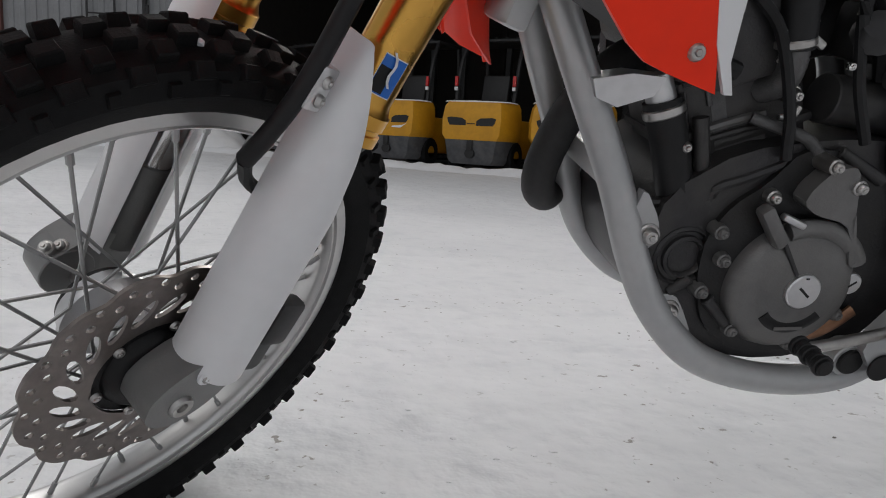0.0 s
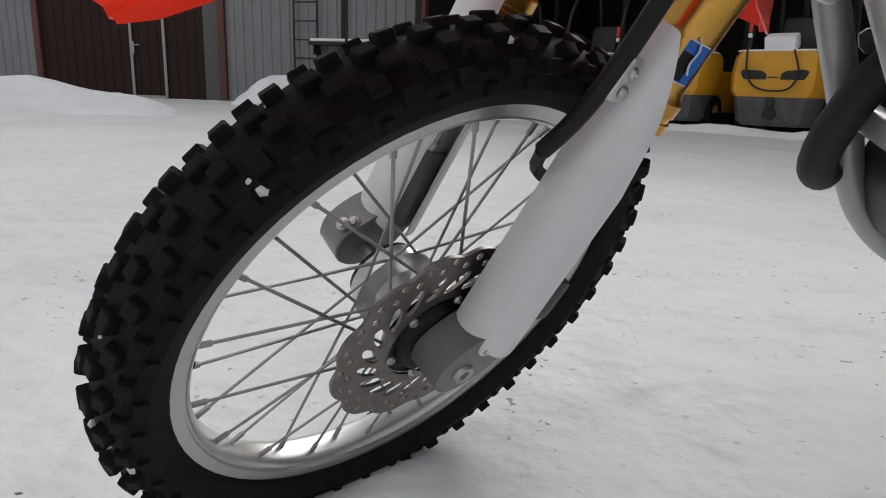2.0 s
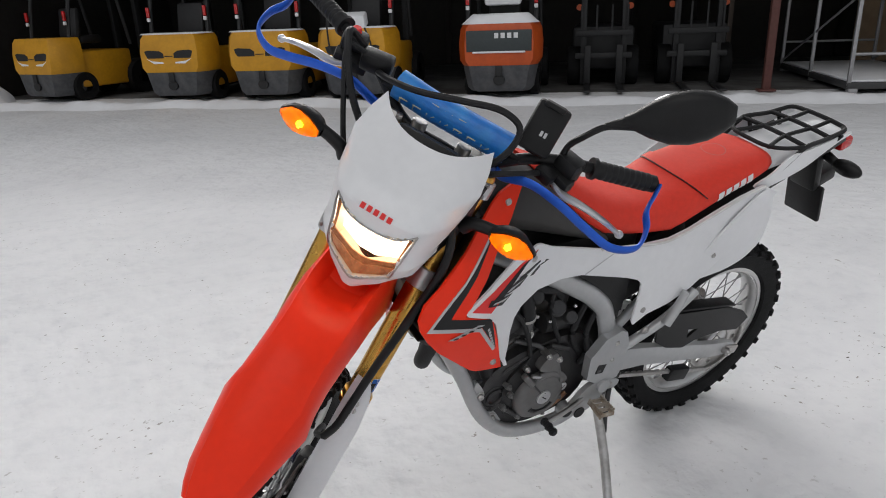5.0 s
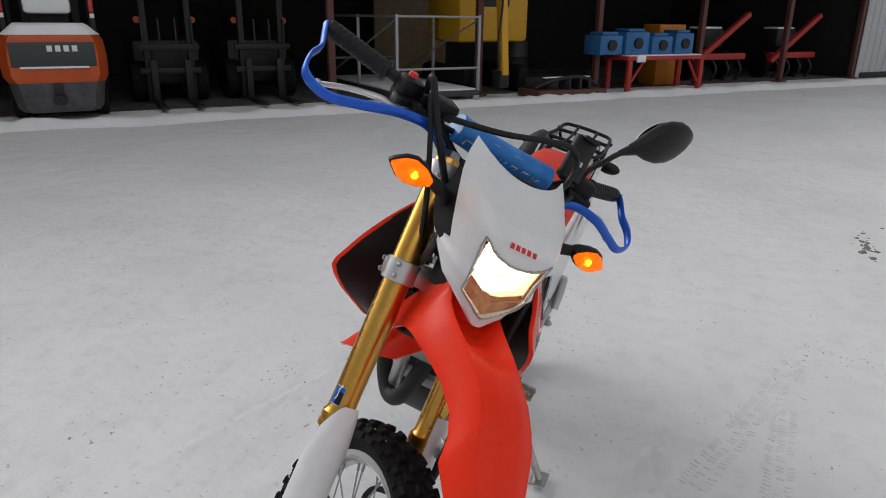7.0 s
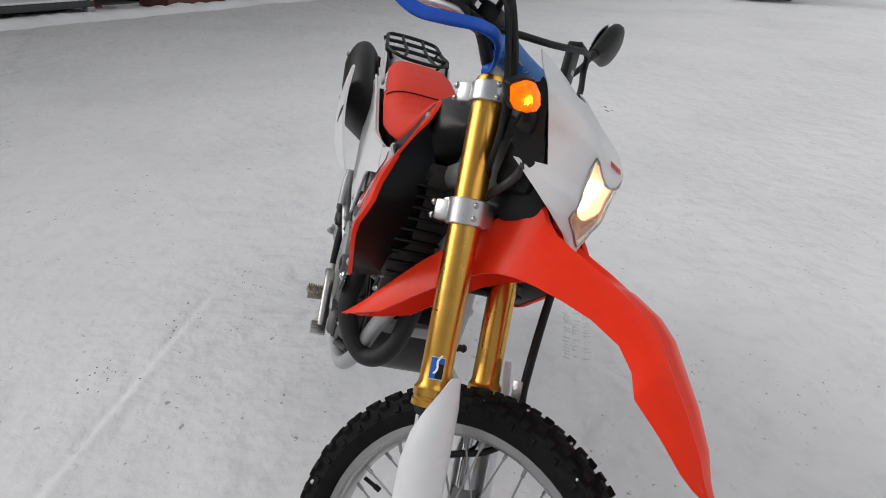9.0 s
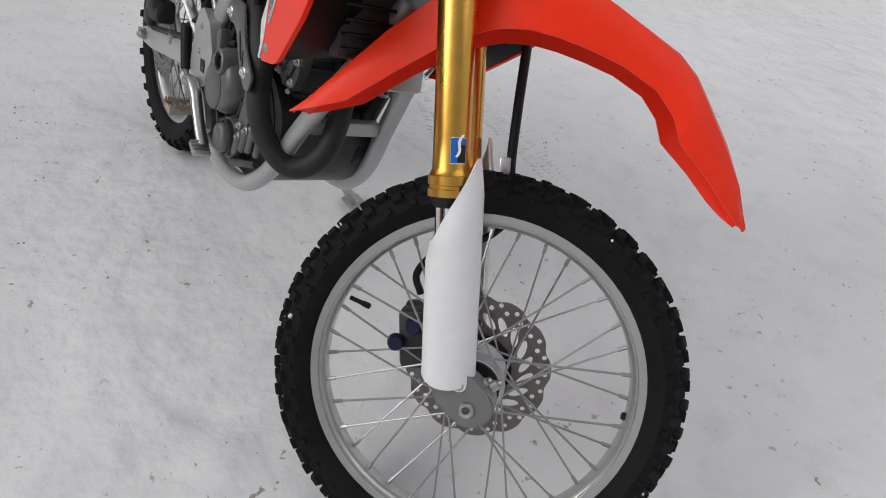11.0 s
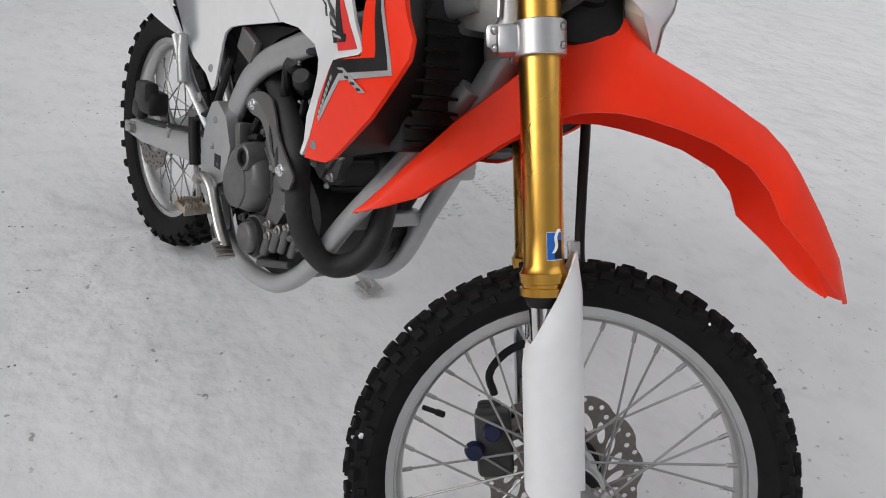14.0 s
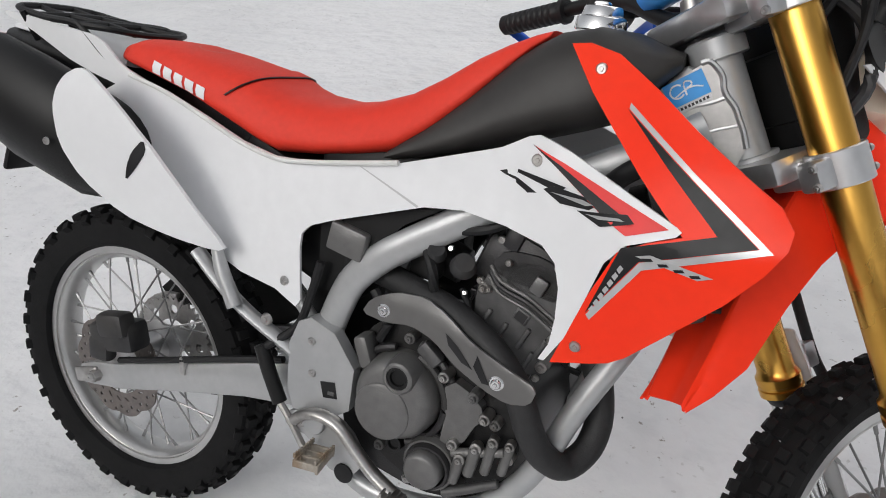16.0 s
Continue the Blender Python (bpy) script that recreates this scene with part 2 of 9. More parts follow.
def box(bm, centre, size, bevel=0.004, m=None, seg=2):
    """A block with rounded edges."""
    t = bmesh.new()
    bmesh.ops.create_cube(t, size=1)
    for v in t.verts:
        v.co = Vector((v.co.x * size[0], v.co.y * size[1], v.co.z * size[2]))
    if bevel:
        bmesh.ops.bevel(t, geom=t.edges[:], offset=min(bevel, 0.45 * min(size)), segments=seg, affect="EDGES", profile=0.5)
    mat = Matrix.Translation(centre) @ (m if m is not None else Matrix())
    return merge(bm, t, mat)


def merge(bm, t, m=None):
    if m is not None:
        bmesh.ops.transform(t, matrix=m, verts=t.verts[:])
    me = bpy.data.meshes.new("tmp")
    t.to_mesh(me)
    t.free()
    bm.from_mesh(me)
    bpy.data.meshes.remove(me)
    return bm


def ball(bm, centre, r, sub=2, scale=(1, 1, 1)):
    t = bmesh.new()
    bmesh.ops.create_icosphere(t, subdivisions=sub, radius=r)
    return merge(bm, t, Matrix.Translation(centre) @ Matrix.Diagonal((*scale, 1)))


def bolt(bm, p, d, r=0.008, h=0.005):
    """A round-headed screw with a dished socket."""
    p, d = Vector(p), Vector(d).normalized()
    rod(bm, p, p + d * h, r, r * 0.85, 12)
    rod(bm, p + d * h * 0.7, p + d * (h + 0.0015), r * 0.45, r * 0.4, 6)
    return bm


def sheet(bm, outline, depth, thick=0.004, step=0.03, side=1, lift=0.0):
    """A plate with an outline in x, z, bent to y = side * (depth(x, z) + lift)."""
    t = bmesh.new()
    t.faces.new([t.verts.new((x, 0, z)) for x, z in outline])
    t.normal_update()
    bmesh.ops.triangulate(t, faces=t.faces[:], ngon_method="EAR_CLIP")
    for ax in (0, 2):
        lo, hi = min(v.co[ax] for v in t.verts), max(v.co[ax] for v in t.verts)
        no = Vector((1, 0, 0)) if ax == 0 else Vector((0, 0, 1))
        k = math.ceil(lo / step)
        while k * step < hi:
            bmesh.ops.bisect_plane(t, geom=t.verts[:] + t.edges[:] + t.faces[:], plane_co=no * (k * step), plane_no=no, dist=1e-5)
            k += 1
    for v in t.verts:
        v.co.y = side * (depth(v.co.x, v.co.z) + lift)
    thicken(t, thick, Vector((0, side, 0)))
    return merge(bm, t)


def thicken(t, thick, along=None):
    """Gives an open skin a thickness: a second skin behind it, joined along the rims."""
    bmesh.ops.recalc_face_normals(t, faces=t.faces[:])
    t.normal_update()
    vs, fs = t.verts[:], t.faces[:]
    rims = [e.link_loops[0] for e in t.edges if len(e.link_faces) == 1]
    rims = [(l.vert, l.link_loop_next.vert) for l in rims]
    back = {v: t.verts.new(v.co - (along if along is not None else v.normal) * thick) for v in vs}
    for f in fs:
        t.faces.new([back[v] for v in reversed(f.verts)])
    for a, b in rims:
        t.faces.new((b, a, back[a], back[b]))
    return t


def smooth_outline(pts, sub=3):
    """A closed outline with rounded corners (Chaikin)."""
    for _ in range(sub - 1):
        out = []
        for (x0, z0), (x1, z1) in zip(pts, pts[1:] + pts[:1]):
            out += [(x0 * 0.8 + x1 * 0.2, z0 * 0.8 + z1 * 0.2), (x0 * 0.2 + x1 * 0.8, z0 * 0.2 + z1 * 0.8)]
        pts = out
    return pts


def plate_holes(bm, loops, thick, m=None):
    """A flat plate in x, z with holes: the first loop is the outline. It stands from y = 0 to thick."""
    t = bmesh.new()
    edges = []
    for lp in loops:
        vs = [t.verts.new((x, 0, z)) for x, z in lp]
        edges += [t.edges.new((a, b)) for a, b in zip(vs, vs[1:] + vs[:1])]
    bmesh.ops.triangle_fill(t, edges=edges, use_beauty=True, use_dissolve=False)
    thicken(t, thick, Vector((0, -1, 0)))
    return merge(bm, t, m)


def oval(cx, cz, a, b, turn=0, seg=10):
    c, s = math.cos(turn), math.sin(turn)
    return [(cx + a * math.cos(w) * c - b * math.sin(w) * s, cz + a * math.cos(w) * s + b * math.sin(w) * c)
            for w in (2 * math.pi * k / seg for k in range(seg))]


def body_loft(bm, rows, seg=20, power=2.6, bottom=True):
    """Sections across y along x: (x, z low, z top, half width low, half width top)."""
    rings = []
    for x, zl, zt, wl, wt in rows:
        ring = []
        for k in range(seg):
            w = 2 * math.pi * k / seg
            c, s = math.cos(w), math.sin(w)
            u = math.copysign(abs(c) ** (2 / power), c)
            v = math.copysign(abs(s) ** (2 / power), s) * 0.5 + 0.5
            ring.append((x, u * (wl + (wt - wl) * v), zl + (zt - zl) * v))
        rings.append(ring)
    return ring_mesh(bm, rings)

# ---- the motorcycle ----
# Its own axes: x ahead from the rear axle, y to its left, z up; it leans on its stand, bars turned to the left.
SET = Matrix.Translation((0.006, 0.003, -0.0235))
bike_m = Matrix.Rotation(radians(-LEAN), 4, "X") @ Matrix.Rotation(radians(TILT), 4, "Y") @ SET
bike = thing("motorcycle", "red and white trail motorcycle leaning on its stand in snow", "motorcycle", bike_m)
RAKE = radians(27.6)
UP = Vector((-math.sin(RAKE), 0, math.cos(RAKE)))
PIVOT = Vector((1.558, 0, 0))
STEERED = SET.inverted() @ Matrix.Translation(PIVOT) @ Matrix.Rotation(radians(STEER), 4, UP) @ Matrix.Translation(-PIVOT) @ Matrix.Translation((0.0145, 0.002, -0.0195))
UPPER = STEERED @ Matrix.Translation((0, 0, 0.011))        # lamp mask, signals and what sits with them
AXF, AXR = Vector((1.4345, 0, 0.3624)), Vector((0.0069, 0, 0.3366))


def tyre_mesh(r_bead, r_side, r_shoulder, r_crown, w_bead, w):
    """The carcass of a tyre."""
    bm = bm_new()
    half = [(r_bead, w_bead), (r_bead + 0.006, w_bead + 0.008), (r_side, w), (r_shoulder, w * 0.93),
            ((r_shoulder + r_crown) / 2 + 0.002, w * 0.6), (r_crown, w * 0.28)]
    prof = [(r, y) for r, y in half] + [(r_crown + 0.0008, 0)] + [(r, -y) for r, y in half[::-1]]
    prof += [(r_bead - 0.002, -w_bead * 0.6), (r_bead - 0.002, w_bead * 0.6)]
    lathe(bm, prof, 72, closed=True)
    return bm


def tread_blocks(rim, n, rows, joined=()):
    """Bevelled blocks on the carcass, one object each; rows: (every, offset, y, lift, length, width, height, lean)."""
    rnd = random.Random(5)
    for row, (every, off, y, rad, length, width, height, lean) in enumerate(rows):
        a0, b0 = length / 2, width / 2
        base = [(-0.004, -b0, -a0), (-0.004, b0, -a0), (-0.004, b0, a0), (-0.004, -b0, a0)]
        shape = [base, [(height - 0.0015, p[1] * 0.93, p[2] * 0.93) for p in base], [(height, p[1] * 0.78, p[2] * 0.82) for p in base]]
        first, lugs = None, bm_new()
        for i in range(off, n, every):
            for s in (1, -1):
                a = 2 * math.pi * (i + (0.5 if s < 0 else 0)) / n + rnd.uniform(-0.006, 0.006)
                m = (Matrix.Rotation(a, 4, "Y") @ Matrix.Translation((rad, s * y, 0)) @ Matrix.Rotation(s * radians(lean), 4, "Z")
                     @ Matrix.Diagonal((rnd.uniform(0.9, 1.06), rnd.uniform(0.95, 1.04), rnd.uniform(0.95, 1.04), 1)))
                if row in joined:
                    ring_mesh(lugs, [[m @ Vector(p) for p in r] for r in shape])
                elif first is None:
                    first = part("tread_block", ring_mesh(bm_new(), [[Vector(p) for p in r] for r in shape]), RUBBER, rim, m=m, smooth=30)
                else:
                    twin(first, m, rim)
        if row in joined:
            part("tread_edge", lugs, RUBBER, rim, smooth=30, kind="stuff")
        else:
            lugs.free()


def spoke_mesh(r_hub, y_hub, r_rim, y_rim, sweep):
    bm = bm_new()
    a = Vector((r_hub, y_hub, 0))
    b = Vector((r_rim * math.cos(sweep), y_rim, r_rim * math.sin(sweep)))
    d = (b - a).normalized()
    rod(bm, a, b, 0.0019, seg=6)
    rod(bm, b - d * 0.017, b + d * 0.002, 0.0034, seg=6)
    return bm


def wheel(name, m, r_bead, flange, rim_w, label, tyre, hub_r, hub_w, n_spokes=36, well=0.022):
    """Rim as the carrier, with tyre, hub and spokes under it."""
    f, w = flange, rim_w
    bm = lathe(bm_new(), [(f, w), (f, w - 0.004), (f - 0.012, w - 0.006), (f - well, w * 0.4), (f - well, -w * 0.4), (f - 0.012, -w + 0.006),
                          (f, -w + 0.004), (f, -w), (f - 0.0130, -w + 0.0010), (f - 0.0142, -w + 0.0050), (f - 0.0165, -w + 0.0052), (f - 0.0180, -w + 0.0035), (f - 0.0215, -w + 0.0075), (f - well - 0.007, -w * 0.40), (f - well - 0.007, w * 0.40),
                          (f - 0.0215, w - 0.0075), (f - 0.0180, w - 0.0035), (f - 0.0165, w - 0.0052), (f - 0.0142, w - 0.0050), (f - 0.0130, w - 0.0010)], 84, closed=True)
    rim = part(name, bm, RIMALLOY, bike, label, m, 35)
    part("tyre", tyre, RUBBER, rim, "black knobbly tyre with snow caught in its tread", smooth=30)
    bm = lathe(bm_new(), [(0.008, -hub_w), (hub_r, -hub_w), (hub_r, -hub_w + 0.006), (hub_r * 0.62, -hub_w + 0.014), (hub_r * 0.5, 0),
                          (hub_r * 0.62, hub_w - 0.014), (hub_r, hub_w - 0.006), (hub_r, hub_w), (0.008, hub_w)], 36)
    part("hub", bm, ALLOY, rim, smooth=30)
    firsts = []
    for k, (side, way) in enumerate(((1, 1), (1, -1), (-1, 1), (-1, -1))):
        bm = spoke_mesh(hub_r - 0.005, side * (hub_w - 0.004), f - well - 0.006, side * 0.006, way * 1.0472)
        firsts.append((bm, k))
    per = n_spokes // 4
    for bm, k in firsts:
        first = None
        for i in range(per):
            turn = 2 * math.pi * i / per + radians((-55, 85, -45, 95)[k])
            mm = Matrix.Rotation(-turn, 4, "Y")
            if first is None:
                first = part("spoke", bm, SPOKE, rim, m=mm)
            else:
                twin(first, mm, rim)
    return rim


def disc_mesh(r_out, r_in, lobes, thick, slots, slot_r, hole=0.0036, broad=0.155):
    out = []
    for k in range(lobes * 10):
        w = 2 * math.pi * k / (lobes * 10)
        r = r_out - 0.0065 * (0.5 - 0.5 * math.cos(w * lobes)) ** 2.2
        out.append((r * math.cos(w), r * math.sin(w)))
    loops = [out, [(r_in * math.cos(2 * math.pi * k / 40), r_in * math.sin(2 * math.pi * k / 40)) for k in range(40)]]
    for k in range(lobes * 4):
        w = 2 * math.pi * (k + 0.5) / (lobes * 4)
        r = r_out - (0.0105 if k % 2 else 0.0195)
        loops.append(oval(r * math.cos(w), r * math.sin(w), hole, hole, 0, 9))
    for k in range(slots):
        w = 2 * math.pi * k / slots
        a = slot_r[k % len(slot_r)]
        r = (a[0] + a[1]) / 2
        loops.append(oval(r * math.cos(w), r * math.sin(w), (a[1] - a[0]) / 2, (a[1] - a[0]) * broad, w + 0.85, 12))
    return plate_holes(bm_new(), loops, thick)


front_tyre = tyre_mesh(0.2755, 0.300, 0.3215, 0.3325, 0.023, 0.0405)
FRONT_TREAD = [
    (2, 0, 0.0095, 0.3320, 0.019, 0.015, 0.0105, 6), (2, 1, 0.0235, 0.3285, 0.018, 0.0155, 0.0105, 28), (2, 0, 0.0355, 0.3200, 0.018, 0.0145, 0.0095, 55),
    (2, 1, 0.0395, 0.3080, 0.011, 0.012, 0.0045, 80)]
fw = wheel("front_wheel", STEERED @ Matrix.Translation(AXF + Vector((0, 0.018, 0))) @ Matrix.Rotation(0.028, 4, "Y"), 0.2755, 0.2765, 0.0235,
           "alloy-rimmed spoked front wheel with a drilled brake disc", front_tyre, 0.052, 0.034, well=0.0165)
tread_blocks(fw, 84, FRONT_TREAD, joined=(3,))
part("brake_disc", disc_mesh(0.1275, 0.060, 12, 0.004, 20, [(0.0655, 0.1020)], 0.0044, 0.185), DISCSTEEL, fw,
     "scalloped and drilled steel brake disc", Matrix.Translation((0, 0.050, 0)), 30)
part("hub_cover", lathe(bm_new(), [(0.0, 0.062), (0.040, 0.062), (0.046, 0.058), (0.050, 0.050), (0.060, 0.0495), (0.060, 0.044), (0.03, 0.036)], 36), BLACK, fw, "black disc carrier")
for k in range(6):
    w = 2 * math.pi * k / 6
    part("disc_bolt", bolt(bm_new(), (0.056 * math.cos(w), 0.054, 0.056 * math.sin(w)), (0, 1, 0), 0.006, 0.004), STEEL, fw)
bm = lathe(bm_new(), [(0.0, -0.056), (0.034, -0.056), (0.046, -0.050), (0.048, -0.036), (0.04, -0.030)], 36)
part("hub_flange", bm, ALLOY, fw)
part("bearing_cover", lathe(bm_new(), [(0.0, -0.058), (0.038, -0.058), (0.0435, -0.0565), (0.0445, -0.052)], 36), BLACK, fw, "black bearing cover")
bm = rod(bm_new(), (0.247, 0.004, 0), (0.215, 0.016, 0), 0.0042, seg=8)
part("valve_stem", rod(bm, (0.225, 0.0125, 0), (0.211, 0.0175, 0), 0.0055, seg=8), BLACK, fw, "black valve stem and cap", Matrix.Rotation(radians(-180.5), 4, "Y"))
part("rim_lock", rod(bm_new(), (0.2555, 0, 0), (0.2465, 0, 0), 0.0075, 0.006, 14), BLACK, fw, "black rim lock nut", Matrix.Rotation(radians(-18.5), 4, "Y"))
rnd = random.Random(9)
bm = bm_new()
for k in range(46):
    w = rnd.uniform(0, 2 * math.pi)
    y = rnd.uniform(-0.038, 0.038)
    r = 0.335 - 0.018 * (abs(y) / 0.038) ** 2
    ball(bm, (r * math.cos(w), y, r * math.sin(w)), rnd.uniform(0.002, 0.0055), 1, (1, rnd.uniform(0.7, 1.8), rnd.uniform(0.7, 1.6)))
part("snow_bits", bm, DUSTSNOW, fw, "bits of packed snow in the tread", kind="stuff")
rear_tyre = tyre_mesh(0.2395, 0.274, 0.299, 0.310, 0.036, 0.052)
REAR_TREAD = [
    (2, 0, 0.013, 0.3095, 0.022, 0.021, 0.012, 6), (2, 1, 0.031, 0.3055, 0.021, 0.020, 0.012, 26), (2, 0, 0.047, 0.296, 0.021, 0.018, 0.010, 52)]
rw = wheel("rear_wheel", Matrix.Translation(AXR), 0.2395, 0.2406, 0.034, "alloy-rimmed spoked rear wheel", rear_tyre, 0.060, 0.042)
tread_blocks(rw, 64, REAR_TREAD)
part("brake_disc", disc_mesh(0.112, 0.062, 10, 0.004, 20, [(0.068, 0.082)]), DISCSTEEL, rw, "scalloped rear brake disc", Matrix.Translation((0, -0.072, 0)), 30)
bm = plate_holes(bm_new(), [[((0.100 + 0.005 * (1 if k % 2 else -1)) * math.cos(2 * math.pi * k / 80), (0.100 + 0.005 * (1 if k % 2 else -1)) * math.sin(2 * math.pi * k / 80)) for k in range(80)],
                            oval(0, 0, 0.05, 0.05, 0, 24)] + [oval(0.074 * math.cos(w), 0.074 * math.sin(w), 0.011, 0.011) for w in (2 * math.pi * k / 8 for k in range(8))], 0.006)
part("sprocket", bm, STEEL, rw, "toothed steel sprocket", Matrix.Translation((0, 0.078, 0)), 30)

# fork
FY = 0.101


def fork_at(z, dx=0.0, y=0.0):
    return Vector((1.2285 - 0.5228 * (z - 0.67) + dx, y, z))


AHEAD = Vector((math.cos(RAKE), 0, math.sin(RAKE)))
for s in (1, -1):
    y = s * FY
    st = ((0.617, 0.029), (0.617, 0.0325), (0.626, 0.0325), (0.627, 0.0300), (0.631, 0.0300), (0.632, 0.0322), (0.643, 0.0322), (0.645, 0.0300), (0.652, 0.0268), (0.690, 0.0265), (1.110, 0.0285), (1.115, 0.026))
    bm = ring_mesh(bm_new(), [[fork_at(z, 0, y) + (AHEAD * math.sin(w) + Vector((0, math.cos(w), 0))) * r for w in (2 * math.pi * k / 28 for k in range(28))] for z, r in st])
    leg = part("fork_tube", bm, GOLD, bike, "gold anodised fork tube", STEERED)
    part("fork_cap", rod(bm_new(), fork_at(1.115, 0, y), fork_at(1.13, 0, y), 0.022, 0.018, 6), STEEL, leg)
    part("dust_seal", rod(bm_new(), fork_at(0.603, 0, y), fork_at(0.618, 0, y), 0.0225, 0.0285, 24), HOSE, leg, "black rubber dust seal")
    part("stanchion", rod(bm_new(), fork_at(0.40, 0, y), fork_at(0.606, 0, y), 0.0205, seg=24), CHROME, leg, "chromed fork stanchion")
    # sticker on the outer face, wrapped on the tube
    for nm, mt, z0, z1, w0, w1, r in (("sticker", DECALBLUE, 0.6595, 0.6900, -24, 24, 0.0272), ("sticker", DECALBLACK, 0.6605, 0.6815, -3, 23, 0.0274), ("sticker", DECALWHITE, 0.6585, 0.6910, -25, 25, 0.0270)):
        rings = []
        for z in (z0, z1):
            c = fork_at(z, 0, y)
            ring = []
            for k in range(9):
                w = radians(w0 + (w1 - w0) * k / 8 + 28)
                ring.append(c + AHEAD * (math.sin(w) * r) + Vector((0, s * math.cos(w) * r, 0)))
            rings.append(ring)
        part(nm, ring_mesh(bm_new(), rings, closed=False), mt, leg, "small square blue sticker" if mt is DECALBLUE else "")
    bm = bm_new()
    rings = []
    for k in range(7):
        w = radians(28 - 12 + 5 * math.sin(k * 1.1) + k * 3.0)
        c = fork_at(0.667 + 0.0045 * k, 0, y)
        p = c + AHEAD * (math.sin(w) * 0.0279) + Vector((0, s * math.cos(w) * 0.0279, 0))
        rings.append([p, p + AHEAD * 0.004])
    part("sticker_mark", ring_mesh(bm, rings, closed=False), DECALWHITE, leg)
    # lower leg casting with the axle clamp
    bm = bm_new()
    rod(bm, fork_at(0.375, 0, y), fork_at(0.47, 0, y), 0.027, 0.024, 22)
    pts = [(1.368, 0.372), (1.388, 0.350), (1.412, 0.340), (1.440, 0.336), (1.462, 0.346), (1.472, 0.365), (1.464, 0.388), (1.446, 0.400), (1.420, 0.408), (1.392, 0.408)]
    sheet(bm, smooth_outline(pts), lambda x, z: FY + 0.026, 0.046, 0.05, s)
    part("axle_clamp", bm, material("fork_casting_%s" % ("left" if s > 0 else "right"), (0.22, 0.22, 0.22), 0.42, metal=0.5, vary=0.06, bump=0.2, bump_scale=300), leg, "grey cast axle clamp")
    bm = lathe(bm_new(), [(0.0, -0.004), (0.005, -0.004), (0.006, 0.0), (0.011, 0.001), (0.013, -0.002), (0.013, -0.012)], 20, centre=(0, 0, 0))
    part("axle_end", bm, STEEL, leg, m=Matrix.Translation((AXF.x, s * (FY + 0.030), AXF.z)) @ Matrix.Rotation(0 if s > 0 else math.pi, 4, "X"))
    # white guard: a shell round the lower leg, its top cut on the slant
    bm = bm_new()
    rings = []
    n = 28
    for v in range(26):
        ring = []
        for k in range(n):
            w = radians(-100 + 222 * k / (n - 1)) if s > 0 else radians(-172 + 318 * k / (n - 1))
            f = math.sin(w)                       # ahead
            top = (0.562 if s < 0 else 0.556) + (0.104 if s < 0 else 0.136) * max(0.0, min(1.0, (f + 0.75) / 1.6))
            low = 0.372 + 0.012 * f * f
            z = low + (top - low) * v / 25
            rad = 0.0415 + 0.004 * math.cos(2 * w) - (0.006 if v > 21 else 0) * (v - 21) / 4
            c = fork_at(z, 0, y)
            ring.append(c + AHEAD * (f * (rad + 0.003) + 0.009) + Vector((0, s * math.cos(w) * rad * 0.86, 0)))
        rings.append(ring)
    t = ring_mesh(bm_new(), rings, closed=False)
    thicken(t, 0.003)
    guard = part("fork_guard", t, WHITE, leg, "white plastic fork guard", smooth=50)
    sp = Vector((1.407, s * 0.115, 0.390))
    bm = rod(bm_new(), sp + Vector((0, -s * 0.03, 0)), sp + Vector((0, s * 0.016, 0)), 0.0105, seg=16)
    part("screw_boss", bm, WHITE, leg)
    part("screw", bolt(bm_new(), sp + Vector((0, s * 0.014, 0)), (0, s, 0), 0.0075, 0.004), STEEL, leg)

bm = rod(bm_new(), (1.444, -0.080, 0.372), (1.444, -0.122, 0.372), 0.030, 0.028, 24)
pc = part("pinch_clamp", bm, material("pinch_casting", (0.24, 0.24, 0.24), 0.42, metal=0.5, vary=0.06, bump=0.1, bump_scale=500), bike, "grey cast pinch clamp on the axle", STEERED)
for p in ((1.452, 0.397), (1.438, 0.392)):
    part("pinch_bolt", bolt(rod(bm_new(), (p[0], -0.094, p[1]), (p[0] + 0.006, -0.090, p[1] + 0.012), 0.0085, seg=12), (p[0] + 0.006, -0.090, p[1] + 0.012), (0.4, 0.3, 0.85), 0.006, 0.006), STEEL, pc)

# hose clip on the left guard with its two bolts, and the brake hose
bm = bm_new()
cm = Matrix.Rotation(-RAKE, 4, "Y")
box(bm, (1.301, 0.106, 0.678), (0.020, 0.020, 0.040), 0.003, cm)
clip = part("hose_clip", bm, ALLOY, bike, "alloy brake hose clip", STEERED)
bm = bolt(bm_new(), (1.297, 0.114, 0.684), (-0.35, 1, 0), 0.0064, 0.005)
part("clip_bolt", bm, STEEL, clip)
part("clip_bolt", bolt(bm_new(), (1.304, 0.115, 0.669), (-0.35, 1, 0), 0.0064, 0.005), STEEL, clip)
bm = tube(bm_new(), [(1.085, 0.060, 1.14), (1.150, 0.128, 1.03), (1.215, 0.124, 0.90), (1.268, 0.112, 0.775), (1.308, 0.106, 0.685), (1.336, 0.102, 0.642), (1.352, 0.090, 0.608)], 0.0085, 10)
part("brake_hose", bm, HOSE, bike, "black rubber brake hose", STEERED)
bm = tube(bm_new(), [(1.352, 0.090, 0.608), (1.33, 0.070, 0.56), (1.275, 0.066, 0.50), (1.262, 0.070, 0.45), (1.285, 0.078, 0.42)], 0.0065, 8)
part("lower_hose", bm, HOSE, bike, "thin black brake hose", STEERED)
bm = bm_new()
